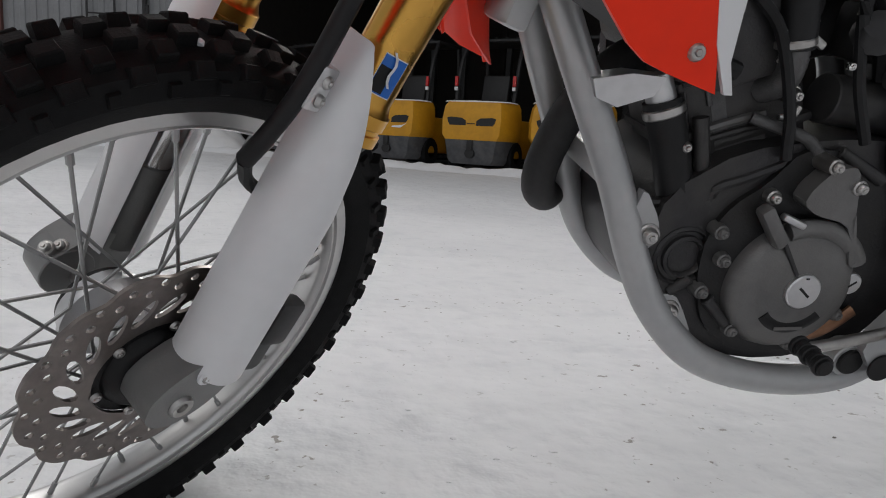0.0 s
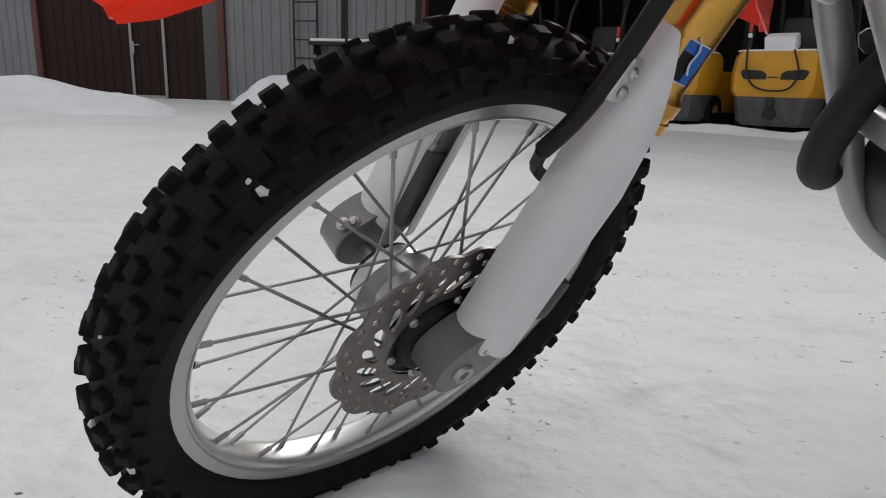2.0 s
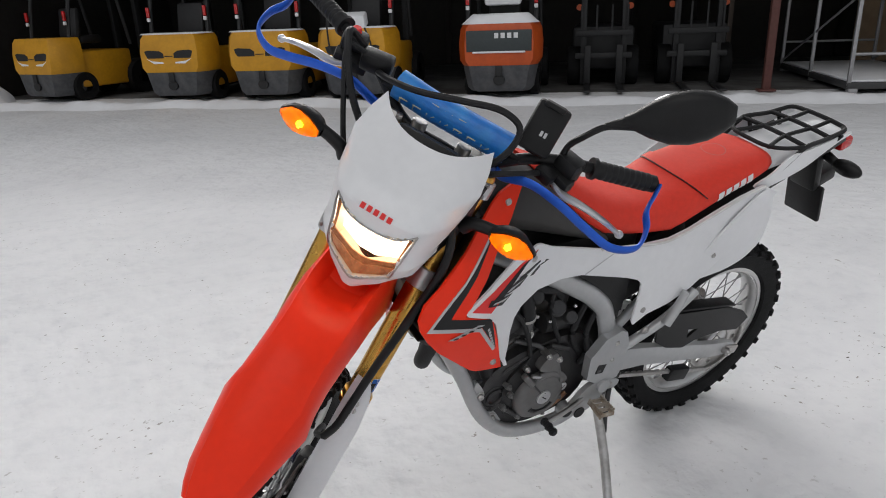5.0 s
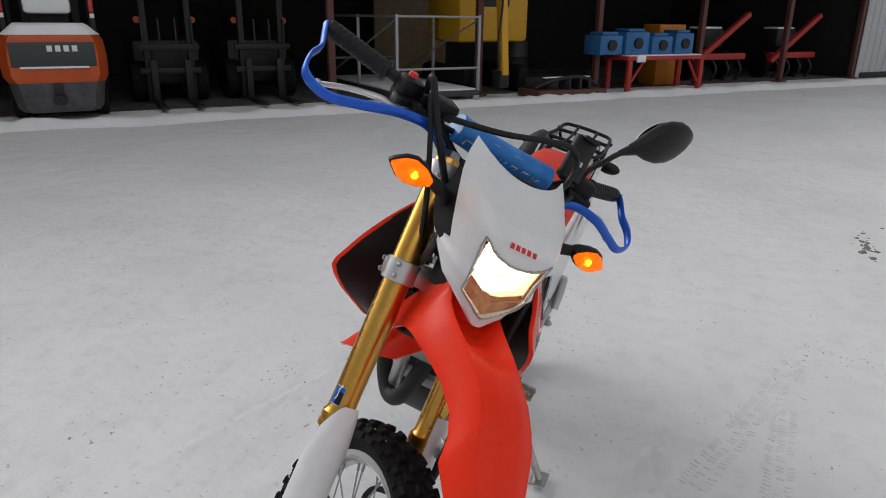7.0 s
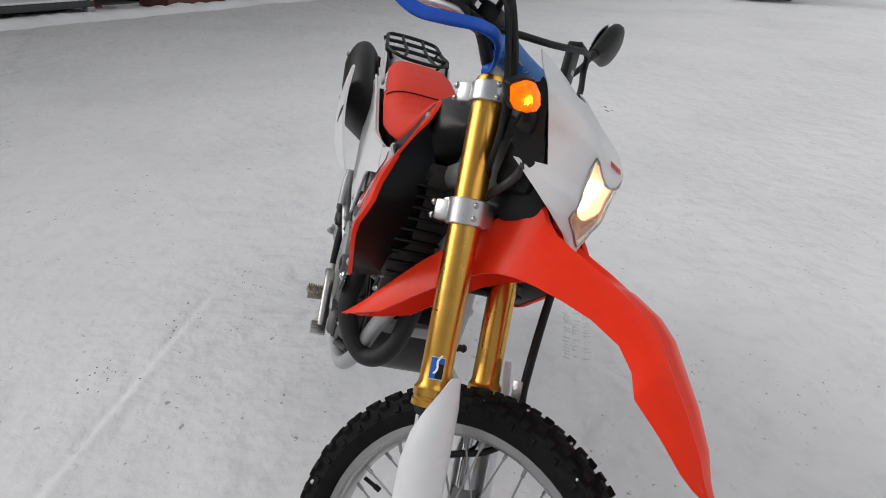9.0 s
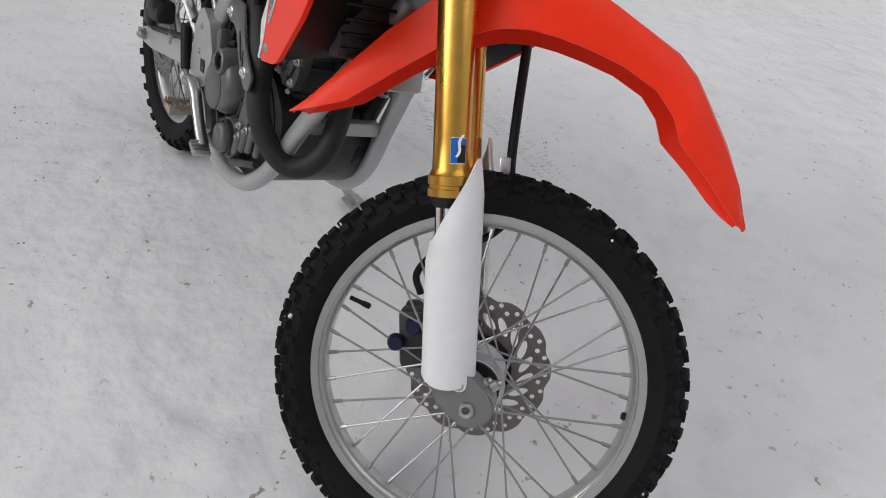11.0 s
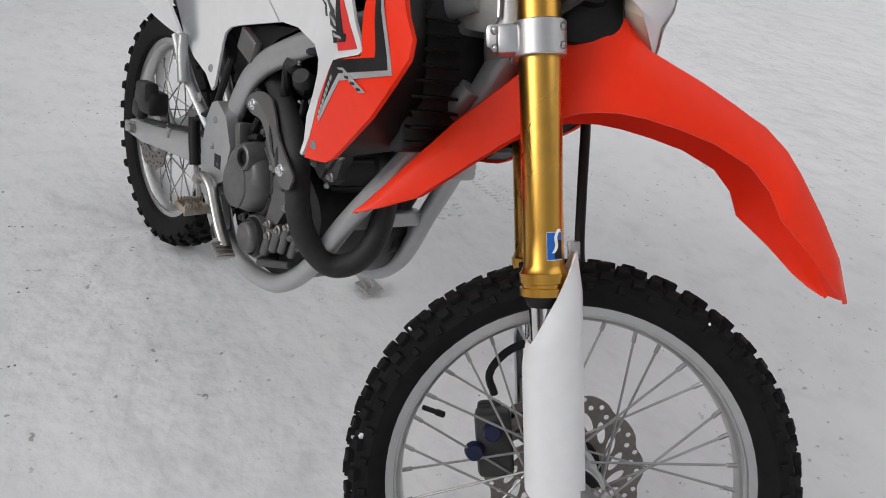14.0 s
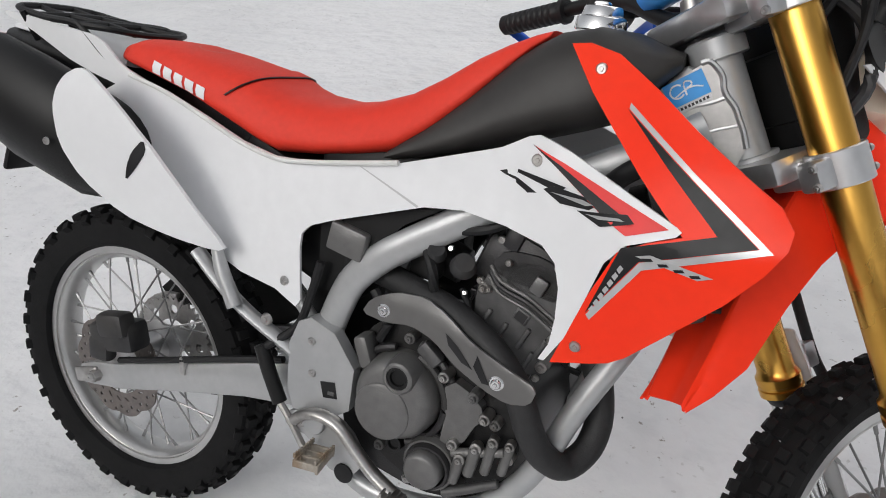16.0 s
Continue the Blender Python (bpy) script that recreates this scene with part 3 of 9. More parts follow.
box(bm, (1.318, 0.072, 0.352), (0.058, 0.050, 0.105), 0.010, Matrix.Rotation(radians(-30), 4, "Y"))
box(bm, (1.300, 0.098, 0.375), (0.040, 0.026, 0.060), 0.008, Matrix.Rotation(radians(-30), 4, "Y"))
box(bm, (1.345, 0.080, 0.405), (0.040, 0.020, 0.045), 0.006, Matrix.Rotation(radians(-30), 4, "Y"))
cal = part("brake_caliper", bm, DARKMETAL, bike, "dark two-piston brake caliper", STEERED)
for dz in (0.012, -0.028):
    part("piston_housing", rod(bm_new(), (1.300 + dz * 0.3, 0.044, 0.362 + dz), (1.300 + dz * 0.3, 0.030, 0.362 + dz), 0.016, 0.013, 18),
         material("dark_blue_cast", (0.012, 0.013, 0.05), 0.4, metal=0.3), cal)
part("axle_shaft", rod(bm_new(), (AXF.x, -0.12, AXF.z), (AXF.x, 0.12, AXF.z), 0.0095), STEEL, bike, m=STEERED)

# yoke clamps
for z0, z1, wide, nm in ((0.887, 0.926, 0.030, "lower_fork_clamp"), (1.075, 1.105, 0.030, "upper_fork_clamp")):
    c = fork_at((z0 + z1) / 2, -0.03, 0)
    yoke = part(nm, box(bm_new(), c, (0.085, 0.15, 0.034), 0.008, cm), ALLOY, bike, "cast alloy fork clamp", STEERED)
    for s in (1, -1):
        c = fork_at((z0 + z1) / 2, 0, s * FY)
        part("clamp_ring", rod(bm_new(), fork_at(z0, 0, s * FY), fork_at(z1, 0, s * FY), 0.0345, seg=24), ALLOY, yoke)
        part("clamp_arm", box(bm_new(), c + AHEAD * -0.004 + Vector((0, -s * 0.045, 0)), (0.058, 0.062, 0.036), 0.006, cm), ALLOY, yoke)
        part("clamp_lug", box(bm_new(), c - AHEAD * 0.040 + Vector((0, s * 0.004, 0)), (0.030, 0.030, 0.036), 0.005, cm), ALLOY, yoke)
        for dz in (-0.010, 0.010):
            c = fork_at((z0 + z1) / 2 + dz, 0, s * (FY + 0.016))
            part("clamp_bolt", bolt(bm_new(), c - AHEAD * 0.056, -AHEAD + Vector((0, s * 0.25, 0)), 0.006, 0.005), STEEL, yoke)
            part("clamp_bolt", bolt(bm_new(), c + AHEAD * 0.026 + Vector((0, s * 0.006, 0)), AHEAD + Vector((0, s * 0.5, 0)), 0.005, 0.004), STEEL, yoke)

# front fender: a ridged roof along its length
FEND = [  # along its length: lower edge, shoulder, half width, how far the middle lies below the shoulder
    (0.972, 0.596, 0.603, 0.046, 0.0), (1.002, 0.618, 0.672, 0.053, 0.0), (1.045, 0.655, 0.775, 0.056, 0.0), (1.095, 0.735, 0.868, 0.058, 0.0), (1.135, 0.793, 0.945, 0.064, 0.0), (1.160, 0.820, 0.984, 0.068, 0.0),
    (1.178, 0.838, 0.994, 0.072, 0.004), (1.196, 0.852, 0.990, 0.075, 0.024), (1.216, 0.862, 0.977, 0.078, 0.048), (1.240, 0.872, 0.966, 0.079, 0.049), (1.275, 0.880, 0.962, 0.079, 0.038), (1.320, 0.886, 0.958, 0.077, 0.012),
    (1.370, 0.889, 0.951, 0.073, -0.005), (1.425, 0.882, 0.940, 0.071, -0.008), (1.462, 0.862, 0.924, 0.073, -0.008), (1.490, 0.834, 0.904, 0.080, -0.008),
    (1.550, 0.812, 0.864, 0.068, -0.008), (1.600, 0.789, 0.826, 0.057, -0.004), (1.626, 0.780, 0.799, 0.046, 0.0), (1.645, 0.776, 0.782, 0.034, 0.0)]
rings = []
for k, (x, ze, zc, w, dip) in enumerate(FEND):
    fwd = min(1.0, max(0.0, (x - 1.25) / 0.22))
    x, ze, zc = x + 0.007 * fwd, ze + 0.007 * fwd, zc + 0.007 * fwd
    over = 0.004 + 0.006 * fwd - 0.008 * math.exp(-((x - 1.26) / 0.09) ** 2)
    prof = [(1.0, ze), (0.99, ze + (zc - ze) * 0.20), (0.90, ze + (zc - ze) * 0.62), (0.79, zc - 0.006), (0.72, zc), (0.62, zc - max(dip, -0.002) * 0.25), (0.45, zc - dip * 0.85), (0.22, zc - dip), (0.0, zc - dip)]
    ring = [(x + 0.01 * (1 - abs(u)), u * w + over, z) for u, z in prof] + [(x + 0.01 * (1 - abs(u)), -u * w + over, z) for u, z in prof[-2::-1]]
    rings.append(ring)
fine = []
for a, b in zip(rings, rings[1:]):
    for k in range(3):
        fine.append([tuple(p + (q - p) * k / 3 for p, q in zip(u, v)) for u, v in zip(a, b)])
fine.append(rings[-1])
t = ring_mesh(bm_new(), fine, closed=False)
thicken(t, 0.0035)
part("front_fender", t, RED, bike, "glossy red high front fender", STEERED, 32)

# headlight mask
MASK = [  # centre x, centre z, edge x, edge z, half width, how late it turns back
    (1.100, 1.166, 1.046, 1.188, 0.108, 3.0), (1.158, 1.139, 1.074, 1.164, 0.120, 3.3), (1.205, 1.121, 1.108, 1.138, 0.127, 4.0), (1.234, 1.098, 1.134, 1.103, 0.121, 5.0), (1.240, 1.068, 1.158, 1.066, 0.112, 5.0),
    (1.242, 1.038, 1.176, 1.038, 0.104, 5.5), (1.245, 1.014, 1.119, 1.018, 0.111, 9.0), (1.250, 0.985, 1.205, 0.986, 0.093, 4.0), (1.257, 0.958, 1.244, 0.962, 0.050, 3.0), (1.263, 0.938, 1.257, 0.940, 0.016, 3.0)]


def mask_at(u, v):
    k = min(int(v * (len(MASK) - 1)), len(MASK) - 2)
    f = v * (len(MASK) - 1) - k
    xc, zc, xe, ze, w, late = [p + (q - p) * f for p, q in zip(MASK[k], MASK[k + 1])]
    e = abs(u)
    return Vector((xc + (xe - xc) * e ** late, w * u, zc + (ze - zc) * e ** 1.8))


def lens_inside(p, grow=0.0):
    """The lamp's outline on the mask, in y and z."""
    y, z = abs(p[1]), p[2]
    if z > 1.093 + grow or z < 0.956 - grow:
        return False
    top = 1.066 + 0.025 * (y / 0.077) ** 1.4
    side = 0.062 + 0.0146 * (z - 0.988) / 0.1 if z > 0.988 else 0.062 * (z - 0.955) / 0.033
    return z < top + grow and y < side + grow


t = bm_new()
nu, nv = 44, 54
grid = [[t.verts.new(mask_at(-1 + 2 * i / nu, j / nv)) for i in range(nu + 1)] for j in range(nv + 1)]
for j in range(nv):
    for i in range(nu):
        q = (grid[j][i], grid[j][i + 1], grid[j + 1][i + 1], grid[j + 1][i])
        if not lens_inside(sum((v.co for v in q), Vector()) / 4, -0.003):
            t.faces.new(q)
bmesh.ops.delete(t, geom=[v for v in t.verts if not v.link_faces], context="VERTS")
thicken(t, 0.003)
mask = part("headlight_mask", t, WHITE, bike, "white plastic headlight mask", UPPER, 50)
lens_rim = [(0.077, 1.091), (0.055, 1.077), (0.030, 1.069), (0, 1.066), (-0.030, 1.069), (-0.055, 1.077), (-0.077, 1.091), (-0.0725, 1.05), (-0.0665, 1.01), (-0.062, 0.988), (-0.031, 0.9715),
            (0, 0.955), (0.031, 0.9715), (0.062, 0.988), (0.0665, 1.01), (0.0725, 1.05)]


def mask_x(y, z):
    """How far forward the mask's face lies at y, z."""
    lo, hi = 0.0, 1.0
    for _ in range(18):
        mid = (lo + hi) / 2
        k = min(int(mid * (len(MASK) - 1)), len(MASK) - 2)
        f = mid * (len(MASK) - 1) - k
        w = MASK[k][4] + (MASK[k + 1][4] - MASK[k][4]) * f
        p = mask_at(max(-1, min(1, y / w)), mid)
        lo, hi = (mid, hi) if p.z > z else (lo, mid)
    return p.x


def face_sheet(bm, outline, lift, thick, step=0.016):
    """A patch that follows the mask's face; outline in y, z."""
    t = bmesh.new()
    sheet(t, outline, lambda a, b: 0.0, thick, step)
    for v in t.verts:
        y, z, d = v.co.x, v.co.z, v.co.y
        v.co = Vector((mask_x(y, z) + lift + d, y, z))
    return merge(bm, t)


t = bm_new()
grid = [[t.verts.new(mask_at(-1 + 2 * i / nu, j / nv) + Vector((0.001, 0, 0))) for i in range(nu + 1)] for j in range(nv + 1)]
for j in range(nv):
    for i in range(nu):
        q = (grid[j][i], grid[j][i + 1], grid[j + 1][i + 1], grid[j + 1][i])
        if lens_inside(sum((v.co for v in q), Vector()) / 4, -0.001):
            t.faces.new(q)
bmesh.ops.delete(t, geom=[v for v in t.verts if not v.link_faces], context="VERTS")
thicken(t, 0.0025)
lens = part("headlight_lens", t, LENS, mask, "clear headlight lens, lit", smooth=50)
lens.visible_shadow = False
bm = bm_new()
tube(bm, [(mask_x(y, z) + 0.002, y, z) for y, z in lens_rim + lens_rim[:1]], 0.0017, 6, 2)
part("lens_bezel", bm, STEEL, mask)
part("lamp_housing", box(bm_new(), (1.112, 0, 1.045), (0.075, 0.165, 0.165), 0.02, Matrix.Rotation(radians(-14), 4, "Y")), BLACK, mask, "black lamp housing behind the mask")
# reflector bowl in two steps with a ledge, and the burning lamp
bm = bm_new()
rings = []
for k, (s, d) in enumerate(((1.0, 0.000), (0.94, 0.022), (0.80, 0.045), (0.55, 0.060), (0.2, 0.066))):
    rings.append([(mask_x(y, z) - d if k == 0 else 1.232 - d, y * s, 1.015 + (z - 1.015) * s) for y, z in lens_rim])
t = ring_mesh(bm, rings, caps=False)
part("reflector", t, REFLECTOR, mask, "faceted bright reflector")
WARM = material("warm_brown_reflector", (0.62, 0.29, 0.12), 0.4, metal=0.3, vary=0.15, scale=90, bump=0.5, bump_scale=150, second=(0.34, 0.10, 0.035), amount=0.6, patch=60)
part("reflector_shelf", face_sheet(bm_new(), [(-0.064, 1.008), (-0.059, 0.989), (-0.030, 0.974), (0.0, 0.958), (0.030, 0.974), (0.059, 0.989), (0.064, 1.008), (0.040, 1.000), (0.012, 0.984), (-0.012, 0.984), (-0.040, 1.000)], -0.007, 0.002), WARM, mask, "brown lower reflector")
part("reflector_base", face_sheet(bm_new(), [(-0.066, 1.020), (-0.060, 0.990), (-0.030, 0.974), (0.0, 0.959), (0.030, 0.974), (0.060, 0.990), (0.066, 1.020), (0.044, 1.010), (0.020, 0.998), (0.0, 0.995), (-0.020, 0.998), (-0.044, 1.010)], -0.011, 0.002), WARM, mask)
for s in (1, -1):
    part("reflector_side", face_sheet(bm_new(), [(s * 0.075, 1.086), (s * 0.071, 1.046), (s * 0.066, 1.010), (s * 0.060, 1.012), (s * 0.063, 1.044), (s * 0.066, 1.078)], -0.008, 0.002), WARM, mask)
    part("lamp_corner", face_sheet(bm_new(), [(s * 0.0762, 1.0900), (s * 0.0740, 1.072), (s * 0.065, 1.080)], -0.006, 0.001), BLACK, mask)
    part("pilot_bulb", rod(bm_new(), (1.206, s * 0.044, 1.050), (1.214, s * 0.044, 1.050), 0.0075, 0.005, 12), STEEL, mask)
# emissive body fills the bowl in place of the bulb's bright reflection
bm = bm_new()
ring_mesh(bm, [[(1.200 + 0.020 * f, y * g, 1.030 + (z - 1.030) * g) for y, z in ((0.068, 1.080), (0.030, 1.062), (0.0, 1.058), (-0.030, 1.062), (-0.068, 1.080), (-0.065, 1.045), (-0.060, 1.006), (-0.018, 0.980), (0.018, 0.980), (0.060, 1.006), (0.065, 1.045))]
               for f, g in ((0.0, 0.92), (0.4, 0.94), (0.8, 0.70), (0.9, 0.40), (1.0, 0.05))])
part("lamp_glow_fill", bm, HEADGLOW, mask, "glowing body in place of the bulb's light on the reflector", smooth=60)
part("lamp_bulb", ball(bm_new(), (1.210, 0.004, 1.022), 0.009, 2, (0.8, 1.5, 0.9)), FILAMENT, mask, "burning bulb")
# lettering on the mask: unread brand letters as small bars
for k in range(5):
    y0 = -0.033 + 0.0128 * k
    bm = face_sheet(bm_new(), [(y0 + 0.001, 1.0955), (y0 + 0.0095, 1.0955), (y0 + 0.0095, 1.1030), (y0 + 0.001, 1.1030)], 0.003, 0.0008)
    part("letter_mark", bm, DECALRED, mask, "red brand mark" if k == 0 else "")
for s in (1, -1):
    o = [(1.088, 1.150), (1.097, 1.120), (1.094, 1.080), (1.104, 1.040), (1.128, 1.022), (1.160, 1.016), (1.172, 1.026), (1.160, 1.052), (1.140, 1.078), (1.122, 1.112), (1.104, 1.142)]
    part("side_plate", sheet(bm_new(), smooth_outline(o, 2), lambda x, z: 0.130 - 0.36 * (x - 1.09), 0.008, 0.03, s), BLACK, mask, "black curved plate at the mask's edge", smooth=50)
# dash and dark stays behind the mask
bm = bm_new()
box(bm, (1.075, 0, 1.125), (0.05, 0.13, 0.07), 0.012, Matrix.Rotation(radians(-35), 4, "Y"))
box(bm, (1.135, 0, 1.00), (0.09, 0.13, 0.16), 0.02, cm)
part("instrument_panel", bm, BLACK, bike, "black instrument panel behind the mask", UPPER)
bm = bm_new()
for s in (1, -1):
    tube(bm, [(1.10, s * 0.075, 0.93), (1.14, s * 0.10, 1.0), (1.12, s * 0.105, 1.07), (1.07, s * 0.09, 1.11)], 0.008, 8)
part("headlight_stay", bm, DARKMETAL, bike, m=UPPER)


# turn signals
def turn_signal(c, out, ahead, stem, m, label):
    """Diamond-shaped lamp with a lit amber lens facing ahead."""
    c, out, ahead = Vector(c), Vector(out).normalized(), Vector(ahead).normalized()
    up = out.cross(ahead).normalized()
    if up.z < 0:
        up = -up
    prof = [(-0.040, 0.006), (-0.020, 0.019), (0.004, 0.025), (0.022, 0.020), (0.036, 0.009), (0.043, 0.002)]
    loop = [(a, b) for a, b in prof] + [(a, -b * 0.9) for a, b in prof[::-1]]
    pt = lambda a, b, d: c + out * a + up * b + ahead * d
    bm = bm_new()
    ring_mesh(bm, [[pt(a * 1.05, b * 1.1, 0.004) for a, b in loop], [pt(a * 1.08, b * 1.14, -0.004) for a, b in loop], [pt(a * 0.85 - 0.004, b * 0.85, -0.020) for a, b in loop], [pt(a * 0.4 - 0.01, b * 0.4, -0.032) for a, b in loop]])
    tube(bm, [pt(-0.03, 0, -0.012), (pt(-0.06, 0, -0.016) + Vector(stem)) / 2 + Vector((0, 0, 0.002)), stem], 0.012, 10, taper=(0.9, 1.2))
    body = part("turn_signal", bm, BLACK, bike, label, m, 50)
    bm = bm_new()
    ring_mesh(bm, [[pt(a, b, 0.004) for a, b in loop], [pt(a * 0.96, b * 0.96, 0.012) for a, b in loop], [pt(a * 0.7, b * 0.7, 0.019) for a, b in loop], [pt(a * 0.25, b * 0.25, 0.0215) for a, b in loop]])
    le = part("signal_lens", bm, AMBER, body, "amber lens, lit", smooth=60)
    le.visible_shadow = False
    # reflector emits by itself, in place of bulb light falling on it
    bm = ring_mesh(bm_new(), [[pt(a * 0.97, b * 0.97, 0.0055) for a, b in loop], [pt(a * 0.6, b * 0.6, 0.0045) for a, b in loop], [pt(a * 0.1, b * 0.1, 0.0045) for a, b in loop]])
    part("signal_reflector", bm, AMBERGLOW, body)
    part("signal_bulb", ball(bm_new(), pt(-0.004, 0, 0.010), 0.0062, 2), BULBGLOW, body)
    return body


for s in (1, -1):
    turn_signal((1.128, s * 0.215, 1.098), (-0.1, s, 0.0), (1, s * 0.1, -0.05), (1.115, s * 0.125, 1.065), UPPER, "black front turn signal with a lit amber lens")

# handlebar with its fittings
def both(p):
    return [tuple(p), (p[0], -p[1], p[2])]


half = [(0.990, 0.0, 1.112), (0.988, 0.060, 1.112), (0.978, 0.105, 1.128), (0.962, 0.160, 1.165), (0.940, 0.215, 1.182), (0.894, 0.306, 1.184), (0.850, 0.396, 1.185)]
bm = tube(bm_new(), [(x, -y, z) for x, y, z in half[:0:-1]] + half, 0.0112, 12, 5)
bar = part("handlebar", bm, BLACK, bike, "black handlebar turned to full left lock", STEERED)
for s in (1, -1):
    a, b = Vector((0.909, s * 0.275, 1.183)), Vector((0.852, s * 0.392, 1.185))
    d = (b - a)
    e1, e2 = Vector((0, 0, 1)), d.normalized().cross(Vector((0, 0, 1)))
    stations = [(-0.04, 0.012), (-0.04, 0.021), (0.02, 0.0215), (0.03, 0.0168)]
    for k in range(9):
        stations += [(0.11 + 0.09 * k, 0.0168), (0.12 + 0.09 * k, 0.0179), (0.16 + 0.09 * k, 0.0179), (0.17 + 0.09 * k, 0.0168)]
    stations += [(0.99, 0.0170), (1.0, 0.0145)]
    bm = ring_mesh(bm_new(), [[a + d * f + (e1 * math.cos(w) + e2 * math.sin(w)) * r for w in (2 * math.pi * k / 16 for k in range(16))] for f, r in stations])
    part("grip", bm, HOSE, bar, "ribbed black rubber grip")
    bm = bm_new()
    box(bm, (0.945, s * 0.232, 1.180), (0.042, 0.050, 0.052), 0.010, Matrix.Rotation(s * radians(-18), 4, "Z"))
    box(bm, (0.966, s * 0.238, 1.160), (0.036, 0.036, 0.030), 0.008, Matrix.Rotation(s * radians(-18), 4, "Z"))
    part("switch_housing", bm, BLACK, bar, "black switch housing")
    bm = bm_new()
    lever = [(0.965, s * 0.215, 1.160), (0.986, s * 0.248, 1.152), (0.990, s * 0.285, 1.154), (0.970, s * 0.335, 1.136), (0.944, s * 0.382, 1.108)]
    tube(bm, lever, 0.0062, 8, 5, flat=1.3, taper=(1.3, 0.8))
    ball(bm, lever[-1], 0.0088, 2)
    part("lever", bm, ALLOY, bar, "polished alloy lever with a ball end")
    bm = bm_new()
    box(bm, (0.972, s * 0.205, 1.165), (0.040, 0.040, 0.024), 0.006, Matrix.Rotation(s * radians(-18), 4, "Z"))
    part("lever_perch", bm, BLACK, bar)
    gd = [(0.856, s * 0.402, 1.189), (0.880, s * 0.402, 1.180), (0.915, s * 0.402, 1.163), (0.945, s * 0.418, 1.146), (0.978, s * 0.416, 1.124), (1.004, s * 0.374, 1.116), (1.018, s * 0.320, 1.134), (1.027, s * 0.255, 1.158), (1.022, s * 0.190, 1.162), (1.006, s * 0.138, 1.134), (0.980, s * 0.118, 1.120)]
    part("hand_guard", tube(bm_new(), gd, 0.0098, 12, 6, flat=0.42), BLUEALU, bar, "blue anodised hand guard bar")
bm = bm_new()
box(bm, (0.972, -0.168, 1.190), (0.040, 0.062, 0.036), 0.008, Matrix.Rotation(radians(14), 4, "Z"))
part("fluid_reservoir", bm, BLACK, bar, "black brake fluid reservoir")
part("kill_switch", rod(bm_new(), (0.940, -0.236, 1.203), (0.940, -0.236, 1.214), 0.010, 0.009, 16), DECALRED, bar, "red engine stop switch")
bm = tube(bm_new(), [(0.970, -0.118, 1.172), (0.970, -0.04, 1.166), (0.970, 0.04, 1.166), (0.970, 0.122, 1.168)], 0.0285, 18, 5)
pad = part("bar_pad", bm, BLUEPAD, bar, "blue vinyl crossbar pad with faint letters")
part("crossbar", rod(bm_new(), (0.972, -0.150, 1.160), (0.972, 0.150, 1.160), 0.006), BLACK, bar)
# letters on the pad in thin pale outlines
rnd = random.Random(3)
for row, (y0, zz, xx) in enumerate(((-0.098, 1.178, 0.9960), (-0.098, 1.160, 0.9985))):
    for k in range(7):
        y = y0 + 0.029 * k
        bm = bm_new()
        for a, b, c, d in ((0, 0.006, 0.016, 0.006), (0, -0.006, 0.016, -0.006), (0.0, -0.006, 0.0, 0.006), (0.016, 0.006, 0.002, -0.006)):
            if rnd.random() < 0.75:
                tube(bm, [(xx - 0.35 * abs(b + zz - 1.167), y + a, zz + b), (xx - 0.35 * abs(d + zz - 1.167), y + c, zz + d)], 0.0016, 5)
        if bm.verts:
            part("letter_mark", bm, material("pale_gold_print", (0.50, 0.50, 0.33), 0.4) if not (row or k) else bpy.data.materials["pale_gold_print"], pad)
        else:
            bm.free()
bm = bm_new()
box(bm, (0.988, 0.098, 1.172), (0.006, 0.030, 0.014), 0.002, Matrix.Rotation(0.4, 4, "X"))
part("pad_mark", bm, DECALRED, pad, "small red mark")
for s in (1, -1):
    bm = bm_new()
    rod(bm, (1.000, s * 0.048, 1.085), (0.985, s * 0.048, 1.135), 0.018, 0.015, 16)
    part("bar_clamp", bm, STEEL, bar, "steel bar clamp")
# small holder with a flat black device, clamped by the left grip
bm = box(bm_new(), (0.962, 0.160, 1.226), (0.018, 0.062, 0.094), 0.006, Matrix.Rotation(radians(-22), 4, "Y") @ Matrix.Rotation(radians(10), 4, "Z"))
box(bm, (0.956, 0.160, 1.272), (0.022, 0.040, 0.010), 0.003, Matrix.Rotation(radians(-22), 4, "Y"))
box(bm, (0.960, 0.165, 1.185), (0.030, 0.040, 0.024), 0.006)
dev = part("device_holder", bm, BLACK, bike, "flat black device holder on the handlebar", UPPER)
bm = bm_new()
for k in range(3):
    box(bm, (0.9735, 0.1525 + 0.008 * k, 1.222), (0.0012, 0.005, 0.010), 0, Matrix.Rotation(radians(-22), 4, "Y"))
part("letter_mark", bm, DECALSILVER, dev)
bm = tube(bm_new(), [(0.948, 0.212, 1.195), (0.945, 0.214, 1.225), (0.948, 0.228, 1.255), (0.944, 0.246, 1.284), (0.934, 0.270, 1.303)], 0.0062, 8)
tube(bm, [(0.942, 0.250, 1.290), (0.934, 0.272, 1.304), (0.926, 0.294, 1.318)], 0.010, 10, taper=(0.6, 1.6))
mir = part("mirror", bm, BLACK, bike, "black oval rear-view mirror on a thin stem", STEERED)
rings = []
axis = Vector((-0.052, 0.163, 0.091)).normalized()
side_v = Vector((0.0, -0.49, 0.87)).normalized()
c0 = Vector((0.931, 0.275, 1.307))
